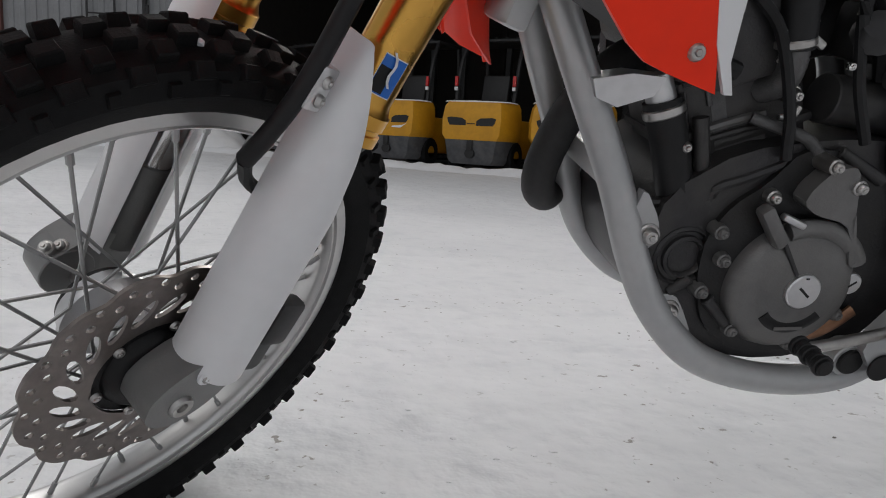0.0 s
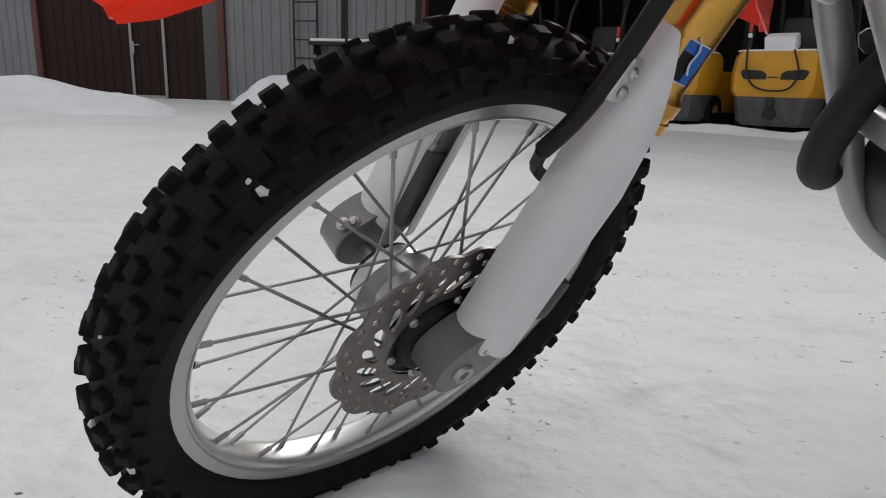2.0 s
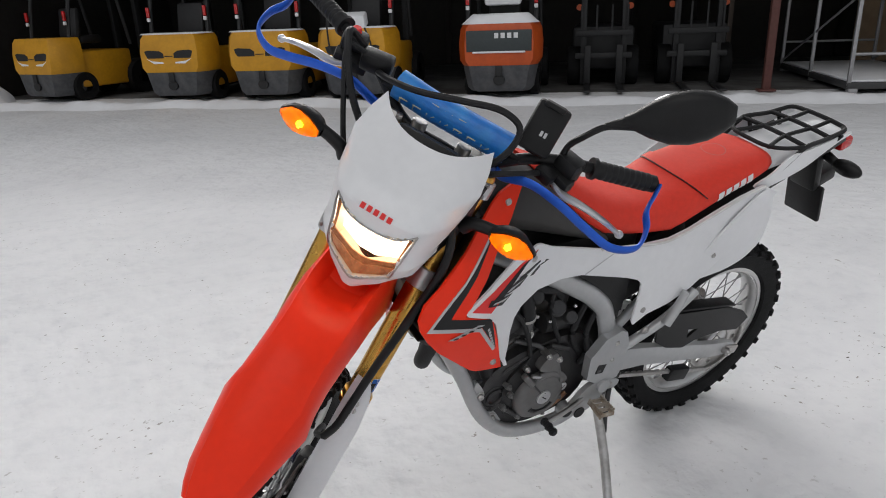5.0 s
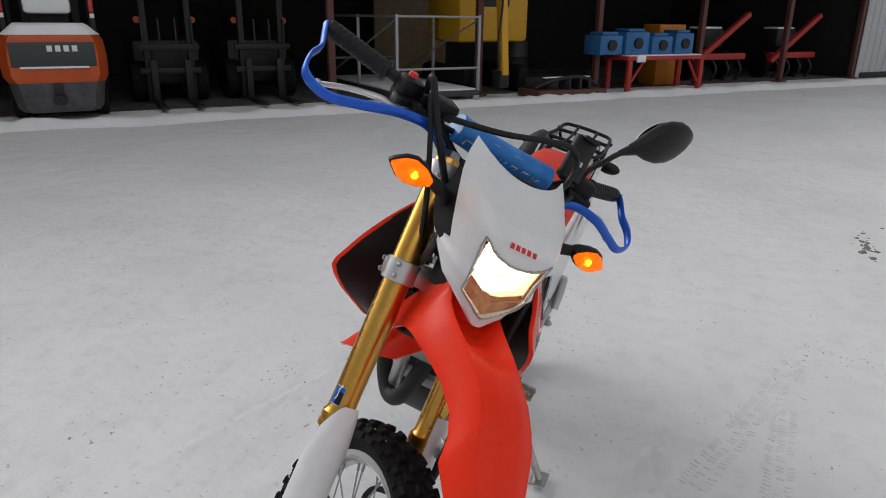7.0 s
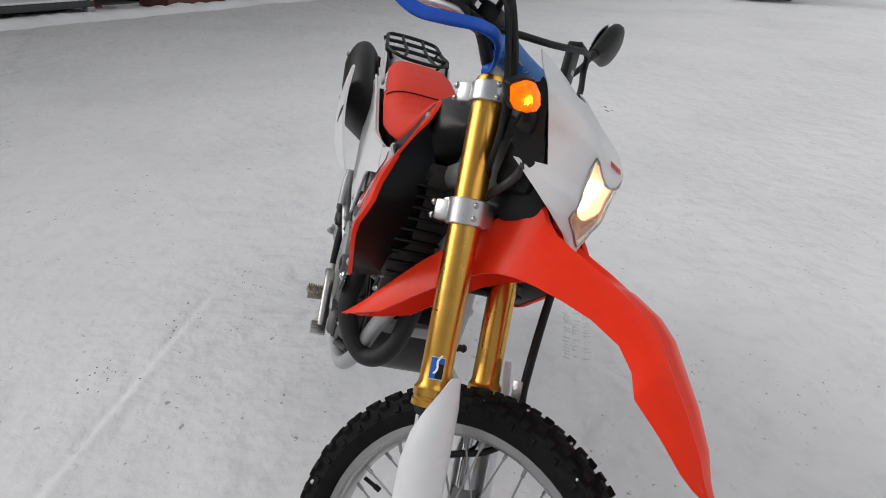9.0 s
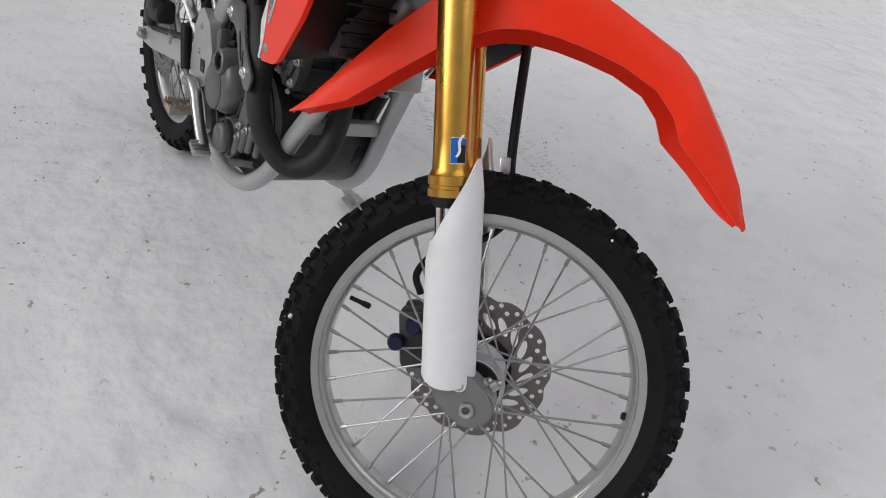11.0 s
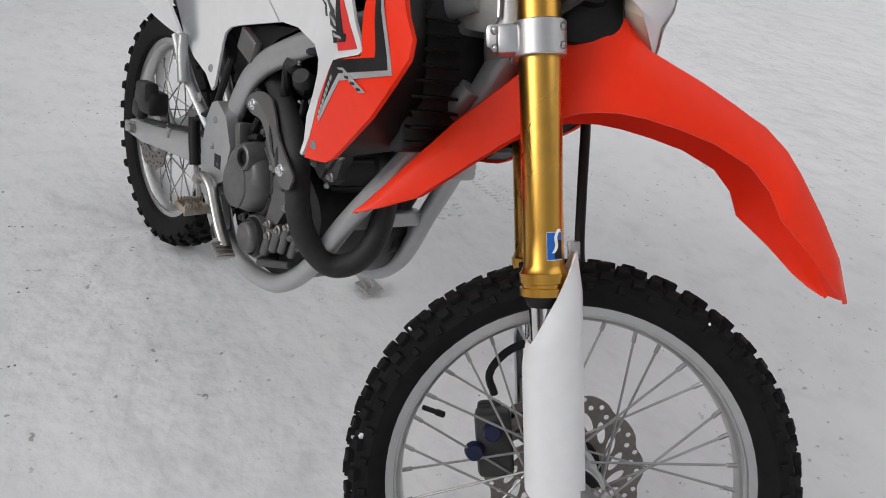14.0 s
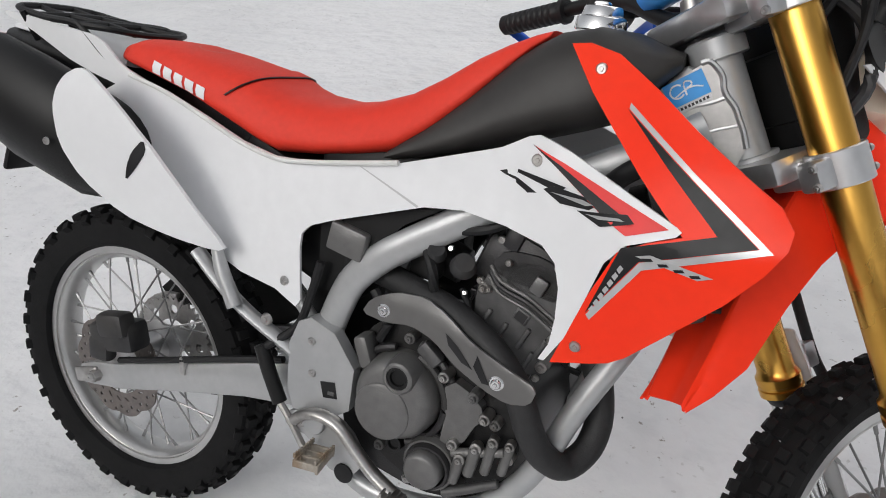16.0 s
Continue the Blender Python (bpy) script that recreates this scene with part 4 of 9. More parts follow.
for f, h, d in ((0.0, 0.009, 0.010), (0.018, 0.017, 0.014), (0.045, 0.033, 0.019), (0.078, 0.046, 0.022), (0.110, 0.049, 0.022), (0.140, 0.043, 0.019), (0.165, 0.030, 0.014), (0.182, 0.014, 0.008)):
    c = c0 + axis * f + side_v * 0.004
    rings.append([c + side_v * (math.cos(w) * h) + Vector((math.sin(w) * d + (0.3 * d if math.sin(w) > 0 else 0.0), 0, 0)) for w in (2 * math.pi * k / 18 for k in range(18))])
part("mirror_shell", ring_mesh(bm_new(), rings), BLACK, mir, "black mirror shell", smooth=60)
bm = bm_new()
oval_pts = [c0 + axis * (0.098 + 0.070 * math.cos(w)) + side_v * (0.004 + 0.038 * math.sin(w)) + Vector((-0.0205, 0, 0)) for w in (2 * math.pi * k / 24 for k in range(24))]
bm.faces.new([bm.verts.new(p) for p in oval_pts])
thicken(bm, 0.002)
part("mirror_glass", bm, MIRROR, mir, "mirror glass")
for nm, pts, r in (("throttle_cable", [(0.965, -0.175, 1.172), (1.010, -0.130, 1.196), (1.035, -0.060, 1.222), (1.035, 0.020, 1.250), (1.020, 0.085, 1.262), (1.012, 0.128, 1.240), (1.040, 0.120, 1.185), (1.055, 0.060, 1.10)], 0.0062),
                   ("clutch_cable", [(0.975, 0.20, 1.165), (1.035, 0.150, 1.170), (1.050, 0.09, 1.130), (1.03, 0.03, 1.04), (0.99, 0.05, 0.97)], 0.0058),
                   ("brake_line", [(0.975, -0.175, 1.195), (1.010, -0.215, 1.215), (1.050, -0.185, 1.15), (1.085, -0.140, 1.06), (1.09, -0.10, 0.98)], 0.0055),
                   ("wire_loom", [(0.960, -0.205, 1.20), (1.000, -0.225, 1.235), (1.045, -0.180, 1.17), (1.060, -0.120, 1.10), (1.05, -0.06, 1.04)], 0.0070)):
    part(nm, tube(bm_new(), pts, r, 8), HOSE, bike, "black control cable", STEERED)

# frame
bm = bm_new()
bm_axis = lambda z, dx=0.0: Vector((1.558 - 0.5228 * z + dx, 0, z))
rod(bm, bm_axis(0.90, -0.004), bm_axis(1.07, -0.004), 0.031, seg=26)
rod(bm, bm_axis(0.905), bm_axis(0.93), 0.037, seg=26)
rod(bm, bm_axis(1.045), bm_axis(1.07), 0.037, seg=26)
box(bm, (0.985, 0, 0.965), (0.10, 0.070, 0.11), 0.012, Matrix.Rotation(radians(35), 4, "Y"))
frame_ob = part("frame", bm, FRAME, bike, "silver-painted steel twin-spar frame")
for s in (1, -1):
    bm = bm_new()
    tube(bm, [(1.015, s * 0.040, 0.960), (0.930, s * 0.062, 0.905), (0.840, s * 0.082, 0.858), (0.763, s * 0.096, 0.815), (0.711, s * 0.104, 0.783), (0.646, s * 0.112, 0.741), (0.609, s * 0.116, 0.714), (0.566, s * 0.117, 0.671), (0.544, s * 0.118, 0.626), (0.526, s * 0.120, 0.569), (0.515, s * 0.122, 0.52)],
         0.024, 14, 4, flat=0.6)
    part("main_spar", bm, FRAME, frame_ob, "silver oval-section spar")
    pts = [(0.474, 0.550), (0.490, 0.590), (0.512, 0.602), (0.556, 0.586), (0.594, 0.536), (0.590, 0.464), (0.556, 0.440), (0.486, 0.436), (0.474, 0.470)]
    pl = part("pivot_plate", sheet(bm_new(), smooth_outline(pts, 1), lambda x, z: 0.150, 0.024, 0.05, s), FRAME, frame_ob, "silver pivot plate")
    part("plate_recess", sheet(bm_new(), [(0.536, 0.500), (0.562, 0.505), (0.568, 0.478), (0.543, 0.474)], lambda x, z: 0.1512, 0.0012, 0.05, s), DECALBLACK, pl, "square black opening")
    part("plate_catch", box(bm_new(), (0.557, s * 0.1516, 0.485), (0.012, 0.002, 0.007), 0.001), CASTGREY, pl)
    for p in ((0.516, 0.563), (0.520, 0.509)):
        part("plate_bolt", bolt(bm_new(), (p[0], s * 0.150, p[1]), (0, s, 0), 0.007, 0.004), STEEL, pl)
    bm = tube(bm_new(), [(1.050, s * 0.028, 0.835), (1.010, s * 0.050, 0.735), (0.968, s * 0.072, 0.640), (0.924, s * 0.090, 0.545), (0.893, s * 0.103, 0.464), (0.860, s * 0.110, 0.405), (0.806, s * 0.116, 0.352), (0.735, s * 0.118, 0.324), (0.650, s * 0.118, 0.315), (0.590, s * 0.118, 0.330), (0.540, s * 0.118, 0.380)], 0.0180, 14, 5)
    part("down_tube", bm, FRAME, frame_ob, "silver cradle tube")
    bm = tube(bm_new(), [(0.50, s * 0.105, 0.560), (0.43, s * 0.108, 0.640), (0.36, s * 0.102, 0.700), (0.28, s * 0.096, 0.780)], 0.0125, 10)
    part("subframe_tube", bm, FRAME, frame_ob)
bm = bm_new()
tube(bm, [(1.075, 0, 0.90), (1.058, 0, 0.84), (1.03, 0, 0.76)], 0.026, 14)
part("front_spine", bm, FRAME, frame_ob)
part("head_gusset", box(bm_new(), (1.020, 0, 0.725), (0.026, 0.105, 0.10), 0.008, Matrix.Rotation(radians(-18), 4, "Y")), FRAME, frame_ob)
part("cross_brace", box(bm_new(), (0.918, 0, 0.545), (0.024, 0.15, 0.03), 0.006), FRAME, frame_ob)
o = [(0.944, 0.996), (0.968, 1.016), (0.992, 1.036), (1.002, 1.041), (1.019, 1.027), (1.029, 1.003), (1.050, 0.976), (1.066, 0.944), (1.060, 0.918), (1.010, 0.910), (0.970, 0.950)]
gus = part("welded_gusset", sheet(bm_new(), o, lambda x, z: 0.036, 0.072, 0.2, 1), CASTALLOY, frame_ob, "silver cast steering-head gusset", smooth=30)
for s in (1, -1):
    for run, r_ in (([(0.992, 1.038), (1.003, 1.041), (1.019, 1.027), (1.024, 1.012), (1.030, 1.002), (1.042, 0.990), (1.050, 0.976), (1.058, 0.962), (1.066, 0.942)], 0.0042), ([(0.975, 0.974), (0.992, 0.984), (1.010, 0.990), (1.030, 1.000)], 0.0032), ([(1.000, 0.944), (1.024, 0.958), (1.050, 0.968)], 0.0028)):
        part("weld_bead", tube(bm_new(), [(x, s * 0.0345, z) for x, z in run], r_, 8, 4), ALLOY, gus, "beaded weld")
    gm = Matrix.Rotation(radians(-34), 4, "Y")
    st = part("sticker", box(bm_new(), (0.981, s * 0.0372, 1.0045), (0.052, 0.0012, 0.032), 0, gm), material("light_blue_decal_%s" % ("left" if s > 0 else "right"), (0.02, 0.27, 0.66), 0.35, vary=0.06), gus, "small light blue maker's sticker")
    way, up = gm @ Vector((1, 0, 0)), gm @ Vector((0, 0, 1))
    at = lambda u, v: tuple(Vector((0.981, s * 0.0381, 1.0045)) + way * u + up * v)
    bm = bm_new()
    tube(bm, [at(-0.003 + 0.009 * math.cos(radians(w)) - 0.008, 0.002 + 0.0085 * math.sin(radians(w))) for w in range(40, 330, 25)], 0.0013, 6, 2)
    tube(bm, [at(-0.002, -0.007), at(0.000, 0.009), at(0.008, 0.008), at(0.008, 0.003), at(0.001, 0.001)], 0.0013, 6, 3)
    tube(bm, [at(-0.016, -0.004), at(-0.002, 0.000), at(0.010, 0.000), at(0.020, -0.005)], 0.0011, 6, 4)
    part("swoosh_mark", bm, DECALWHITE, st, "white swoosh")
    strip = part("paper_strip", box(bm_new(), (0.992, s * 0.0371, 0.987), (0.050, 0.0010, 0.008), 0, gm), DECALSILVER, st)
    bm = bm_new()
    for k in range(9):
        box(bm, at(-0.019 + 0.0048 * k, -0.0205), (0.0030, 0.0006, 0.0036), 0, gm)
    part("letter_mark", bm, DECALBLACK, strip)

# tank, seat, side panels
bm = body_loft(bm_new(), [(0.592, 0.856, 0.872, 0.114, 0.10), (0.64, 0.862, 0.920, 0.121, 0.085), (0.70, 0.878, 0.975, 0.124, 0.080), (0.76, 0.898, 1.030, 0.125, 0.080), (0.81, 0.914, 1.060, 0.124, 0.086),
                          (0.86, 0.932, 1.072, 0.121, 0.090), (0.91, 0.952, 1.068, 0.114, 0.086), (0.945, 1.000, 1.056, 0.098, 0.072), (0.972, 1.028, 1.048, 0.062, 0.05)], 28, 3.0)
tank = part("fuel_tank", bm, TANK, bike, "satin dark grey fuel tank cover", smooth=45)
bm = bm_new()
rod(bm, (0.852, 0, 1.066), (0.852, 0, 1.084), 0.036, 0.034, 30)
rod(bm, (0.852, 0, 1.084), (0.852, 0, 1.098), 0.029, 0.026, 30)
box(bm, (0.852, 0, 1.100), (0.020, 0.044, 0.008), 0.003)
part("fuel_cap", bm, CHROME, tank, "chromed fuel filler cap")
SEAT = [(0.030, 0.944, 0.958, 0.058, 0.05), (0.050, 0.938, 0.972, 0.084, 0.065), (0.085, 0.932, 0.982, 0.104, 0.078), (0.14, 0.921, 0.981, 0.117, 0.086), (0.22, 0.900, 0.971, 0.122, 0.092), (0.30, 0.869, 0.957, 0.127, 0.097),
        (0.345, 0.851, 0.945, 0.127, 0.097), (0.362, 0.844, 0.936, 0.127, 0.096), (0.40, 0.833, 0.925, 0.127, 0.094), (0.47, 0.840, 0.920, 0.123, 0.088), (0.54, 0.851, 0.932, 0.119, 0.082), (0.60, 0.864, 0.953, 0.115, 0.078),
        (0.65, 0.898, 0.982, 0.108, 0.074), (0.70, 0.945, 1.016, 0.097, 0.068), (0.74, 0.990, 1.038, 0.085, 0.058), (0.775, 1.030, 1.054, 0.066, 0.045), (0.795, 1.050, 1.061, 0.044, 0.03)]
fine = []
for a, b in zip(SEAT, SEAT[1:]):
    fine += [tuple(p + (q - p) * k / 3 for p, q in zip(a, b)) for k in range(3)]
fine.append(SEAT[-1])
seat = part("seat", body_loft(bm_new(), fine, 40, 3.4), SEATRED, bike, "red vinyl seat with a stepped pillion end", smooth=60)


def seat_ring(x, grow=0.002):
    for a, b in zip(SEAT, SEAT[1:]):
        if a[0] <= x <= b[0]:
            f = (x - a[0]) / (b[0] - a[0])
            _, zl, zt, wl, wt = [p + (q - p) * f for p, q in zip(a, b)]
            out = []
            for k in range(41):
                w = math.pi * k / 40
                c, s = math.cos(w), math.sin(w)
                u = math.copysign(abs(c) ** (2 / 3.4), c)
                v = abs(s) ** (2 / 3.4) * 0.5 + 0.5
                out.append(Vector((x, u * (wl + (wt - wl) * v + grow), zl + (zt - zl) * v + grow)))
            return out


def seat_strip(shape, wide, grow):
    """A band over the seat; shape(k) gives its x along the section."""
    rings = []
    for k in range(41):
        x = shape(k / 40)
        rings.append([seat_ring(x, grow)[k], seat_ring(x + wide, grow)[k]])
    t = ring_mesh(bm_new(), rings, closed=False)
    thicken(t, 0.002)
    return t


part("seat_strap", seat_strip(lambda f: 0.276 + 0.042 * math.sin(math.pi * f) ** 0.6, 0.028, 0.0032), SEATRED, seat, "red strap across the seat")
part("seat_seam", seat_strip(lambda f: 0.3035 + 0.042 * math.sin(math.pi * f) ** 0.6, 0.0028, 0.0030), DECALBLACK, seat)
def seat_flank(x, z, side, grow=0.002):
    """The point of the seat's side at x, z."""
    for a, b in zip(SEAT, SEAT[1:]):
        if a[0] <= x <= b[0]:
            f = (x - a[0]) / (b[0] - a[0])
            _, zl, zt, wl, wt = [p + (q - p) * f for p, q in zip(a, b)]
            v = max(0.02, min(0.98, (z - zl) / (zt - zl)))
            sn = abs(2 * v - 1) ** 1.7
            return Vector((x, side * (math.sqrt(1 - sn * sn) ** (2 / 3.4) * (wl + (wt - wl) * v) + grow), z))


# brand letters on the seat's flanks as pale bars, a faint ring on the pillion seat
for s in (1, -1):
    for k in range(5):
        x = (0.158 + 0.0245 * k) if s < 0 else (0.258 - 0.0245 * k)
        zc = 0.941 - 0.27 * (x - 0.150)
        rings = [[seat_flank(x + dx, zc - 0.27 * dx + dz, s) for dz in (-0.0095, 0.0, 0.0095)] for dx in (-0.0092, -0.003, 0.003, 0.0092)]
        bm = bm_new()
        part("letter_mark", ring_mesh(bm, rings, closed=False), DECALWHITE, seat, "pale brand mark" if k == 0 else "")
rings = []
for k in range(33):
    w = 2 * math.pi * k / 32
    rings.append([Vector((0.19 + (0.026 + e) * math.cos(w), (0.030 + e) * math.sin(w), 0.9775 - 0.155 * (0.026 + e) * math.cos(w) - 0.0008 - 2.0 * ((0.030 + e) * math.sin(w)) ** 2)) for e in (0, 0.0028)])
part("round_mark", ring_mesh(bm_new(), rings, closed=False), material("worn_print", (0.62, 0.10, 0.07), 0.5), seat, "faint round mark")


def shroud_y(x, z):
    """Two planes that meet in a soft crease along the chevron."""
    upper = 0.2145 + 0.206 * (x - 1) - 0.485 * (z - 0.85) + 0.013 * math.sin(math.pi * min(1.0, max(0.0, (x - 0.93) / 0.19))) * min(1.0, max(0.0, (z - 0.87) / 0.05))
    lower = 0.2235 + 0.088 * (x - 1) + 0.170 * (z - 0.85)
    return 0.5 * (upper + lower - math.sqrt((upper - lower) ** 2 + 0.00012))


def panel_y(x, z):
    y = 0.128 + 0.10 * max(0.0, 0.85 - z) + 0.012 * min(1.0, max(0.0, (x - 0.55) / 0.25)) + 0.42 * max(0.0, x - 0.80)
    return min(y, shroud_y(x, z) + 0.001) if x > 0.85 else y


PANEL = [(0.519, 0.840), (0.631, 0.861), (0.778, 0.907), (0.816, 0.928), (0.831, 0.932), (0.845, 0.929), (0.910, 0.903), (1.014, 0.862), (1.020, 0.858), (1.015, 0.852), (0.963, 0.830), (0.942, 0.803), (0.927, 0.751), (0.908, 0.692), (0.886, 0.652), (0.878, 0.652), (0.890, 0.679), (0.894, 0.717), (0.891, 0.754), (0.880, 0.783), (0.858, 0.799), (0.800, 0.807), (0.736, 0.815), (0.678, 0.808), (0.606, 0.784), (0.531, 0.759), (0.494, 0.744), (0.480, 0.729), (0.479, 0.707), (0.490, 0.625), (0.483, 0.613), (0.442, 0.633), (0.373, 0.645), (0.304, 0.672), (0.191, 0.749), (0.119, 0.815), (0.065, 0.894), (0.125, 0.924), (0.200, 0.907), (0.285, 0.877), (0.355, 0.850), (0.417, 0.837)]
SHROUD = [(0.837, 1.045), (0.862, 1.048), (0.902, 1.038), (0.958, 1.003), (1.013, 0.964), (1.077, 0.923), (1.110, 0.903), (1.126, 0.882), (1.124, 0.862), (1.108, 0.832), (1.078, 0.790), (1.03, 0.738), (0.985, 0.690), (0.966, 0.676), (0.945, 0.668), (0.894, 0.652),
          (0.906, 0.690), (0.926, 0.750), (0.955, 0.820), (0.985, 0.838), (1.022, 0.853), (0.998, 0.872), (0.960, 0.908), (0.925, 0.943), (0.880, 0.990)]
COVER_RIGHT = [(0.094, 0.932), (0.117, 0.928), (0.193, 0.88), (0.252, 0.832), (0.301, 0.778), (0.369, 0.69), (0.354, 0.682), (0.277, 0.695), (0.187, 0.716), (0.108, 0.758), (0.055, 0.81), (0.037, 0.863), (0.043, 0.893), (0.062, 0.917)]
COVER_LEFT = [(0.125, 0.916), (0.090, 0.905), (0.076, 0.870), (0.068, 0.800), (0.074, 0.750), (0.110, 0.712), (0.166, 0.690), (0.265, 0.676), (0.350, 0.664), (0.340, 0.704), (0.275, 0.780), (0.200, 0.860)]
for s in (1, -1):
    sp = part("side_panel", sheet(bm_new(), PANEL, panel_y, 0.005, 0.03, s), WHITE, bike, "white plastic side panel", smooth=50)
    for p in ((0.833, 0.901), (0.458, 0.649)):
        part("panel_screw", bolt(bm_new(), (p[0], s * (panel_y(*p) - 0.001), p[1]), (0, s, 0), 0.0085, 0.004), STEEL, sp)
    part("panel_gap", sheet(bm_new(), [(0.5660, 0.8460), (0.5700, 0.8460), (0.6690, 0.8080), (0.6670, 0.8050)], panel_y, 0.001, 0.03, s, 0.0006), DECALSILVER, sp)
    part("piping", tube(bm_new(), [(x, s * (panel_y(x, z) + 0.004), z) for x, z in ((0.125, 0.924), (0.200, 0.906), (0.285, 0.875), (0.355, 0.848), (0.417, 0.835), (0.470, 0.837), (0.550, 0.848), (0.631, 0.862))], 0.004, 8), OFFWHITE, sp)
    sh = part("radiator_shroud", sheet(bm_new(), SHROUD, shroud_y, 0.006, 0.03, s), RED, bike, "red radiator shroud with black and silver chevrons", smooth=50)
    for p in ((0.884, 1.018), (0.924, 0.686)):
        part("shroud_screw", bolt(bm_new(), (p[0], s * (shroud_y(*p) - 0.001), p[1]), (0, s, 0), 0.008, 0.005), STEEL, sh)
    for nm, mt, o in (("chevron", DECALBLACK, [(0.928, 0.977), (1.097, 0.859), (0.981, 0.816), (0.941, 0.752), (0.930, 0.736), (0.959, 0.827), (1.056, 0.862)]),
                      ("chevron_edge", DECALSILVER, [(0.930, 0.984), (1.112, 0.857), (0.986, 0.807), (0.936, 0.728), (0.931, 0.734), (0.982, 0.8155), (1.0985, 0.859), (0.930, 0.977)]),
                      ("slanted_mark", DECALSILVER, [(0.977, 0.822), (0.992, 0.827), (1.061, 0.817), (1.046, 0.811)])):
        part(nm, sheet(bm_new(), o, shroud_y, 0.0008, 0.03, s, 0.0022 if nm == "slanted_mark" else 0.0011), mt, sh, {"chevron": "black chevron decal", "chevron_edge": "silver chevron edge"}.get(nm, ""))
    for k in range(7):
        x0, z0 = 0.9335 + 0.0042 * k, 0.742 + 0.0098 * k
        part("letter_mark", sheet(bm_new(), [(x0, z0), (x0 + 0.004, z0 - 0.004), (x0 + 0.0075, z0 + 0.003), (x0 + 0.0035, z0 + 0.0065)], shroud_y, 0.0006, 0.03, s, 0.0018), DECALSILVER, sh)
    for k in range(4):
        x0 = 0.984 + 0.0175 * k
        z0 = 0.8215 - 0.0022 * k
        part("letter_mark", sheet(bm_new(), [(x0, z0), (x0 + 0.010, z0 + 0.0022), (x0 + 0.013, z0 - 0.0005), (x0 + 0.003, z0 - 0.003)], shroud_y, 0.0006, 0.03, s, 0.0030), DECALBLACK, sh)
    for nm, mt, o, lift in (("red_wedge", DECALRED, [(0.8240, 0.9190), (1.006, 0.858), (0.9610, 0.8410), (0.9390, 0.8500)], 0.0010), ("black_sliver", DECALBLACK, [(0.8240, 0.9190), (0.9520, 0.8610), (0.9370, 0.8520)], 0.0018),
                            ("name_shape", DECALBLACK, [(0.7810, 0.8780), (0.8020, 0.8850), (0.8770, 0.8770), (0.8700, 0.8680), (0.8070, 0.8800), (0.8030, 0.8750), (0.8380, 0.8610), (0.8250, 0.8580)], 0.0010),
                            ("name_shape", DECALBLACK, [(0.8470, 0.8680), (0.8590, 0.8750), (0.9010, 0.8720), (0.9240, 0.8680), (0.9120, 0.8580), (0.8730, 0.8560)], 0.0012), ("name_shape", DECALBLACK, [(0.8970, 0.8540), (0.9580, 0.8640), (0.9680, 0.8560), (0.9290, 0.8430)], 0.0026),
                            ("name_edge", DECALSILVER, [(0.8580, 0.8670), (0.9020, 0.8680), (0.9160, 0.8650), (0.9070, 0.8620)], 0.0022), ("name_edge", DECALSILVER, [(0.9090, 0.8530), (0.9500, 0.8580), (0.9560, 0.8560), (0.9260, 0.8510)], 0.0034)):
        part(nm, sheet(bm_new(), o, panel_y, 0.0008, 0.03, s, lift), mt, sp, {"red_wedge": "red wedge decal", "name_shape": "black slanted name decal"}.get(nm, ""))
    # folded-in front lip of the shroud
    lip = [(1.013, 0.964), (1.077, 0.923), (1.110, 0.903), (1.126, 0.882), (1.124, 0.862), (1.108, 0.832), (1.078, 0.790), (1.03, 0.738), (0.985, 0.690)]
    rings = [[Vector((x, s * (shroud_y(x, z) - 0.001), z)), Vector((x - 0.002, s * (shroud_y(x, z) - 0.009), z - 0.001))] for x, z in lip]
    t = ring_mesh(bm_new(), rings, closed=False)
    thicken(t, 0.003)
    part("shroud_lip", t, RED, sh)
    # black air guide from the shroud's edge in to the radiator
    rings = []
    for x, z in [(0.930, 1.015), (0.965, 0.995)] + lip + [(0.945, 0.672)]:
        out_y = shroud_y(x, z) - 0.008
        in_x, in_z = 1.012 - 0.42 * (max(0.745, min(0.945, z)) - 0.84), max(0.740, min(0.950, z))
        rings.append([Vector((x - 0.004 + (in_x - x + 0.004) * f, s * (out_y + (0.085 - out_y) * f), z + (in_z - z) * f)) for f in (0.0, 0.3, 0.65, 1.0)])
    t = ring_mesh(bm_new(), rings, closed=False)
    thicken(t, 0.003)
    part("air_guide", t, BLACK, sh, "black plastic air guide")
    rear = COVER_RIGHT if s < 0 else COVER_LEFT

    def cover_y(x, z, right=s < 0):
        if right:
            return 0.218 - 0.036 * (max(0.0, x - 0.19) / 0.2) ** 2 - 0.02 * (max(0.0, 0.12 - x) / 0.15) ** 2 - 0.014 * ((z - 0.80) / 0.13) ** 2
        return 0.142 - 0.012 * (((x - 0.16) / 0.18) ** 2 + ((z - 0.79) / 0.14) ** 2)

    rc = part("rear_side_cover", sheet(bm_new(), smooth_outline(rear, 2), cover_y, 0.006, 0.02, s), WHITE, bike,
              "white silencer cover with a dark slot" if s < 0 else "white rear side cover", smooth=50)
    if s < 0:
        part("slot", sheet(bm_new(), smooth_outline([(0.240, 0.842), (0.245, 0.823), (0.226, 0.795), (0.205, 0.772), (0.209, 0.797), (0.219, 0.820)], 2), cover_y, 0.001, 0.02, s, 0.0015), DECALBLACK, rc, "dark slot")
    part("cover_screw", bolt(bm_new(), (0.022 if s < 0 else 0.245, s * (cover_y(0.022, 0.806) if s < 0 else cover_y(0.245, 0.752)), 0.806 if s < 0 else 0.752), (0, s, 0), 0.007, 0.004), STEEL, rc)
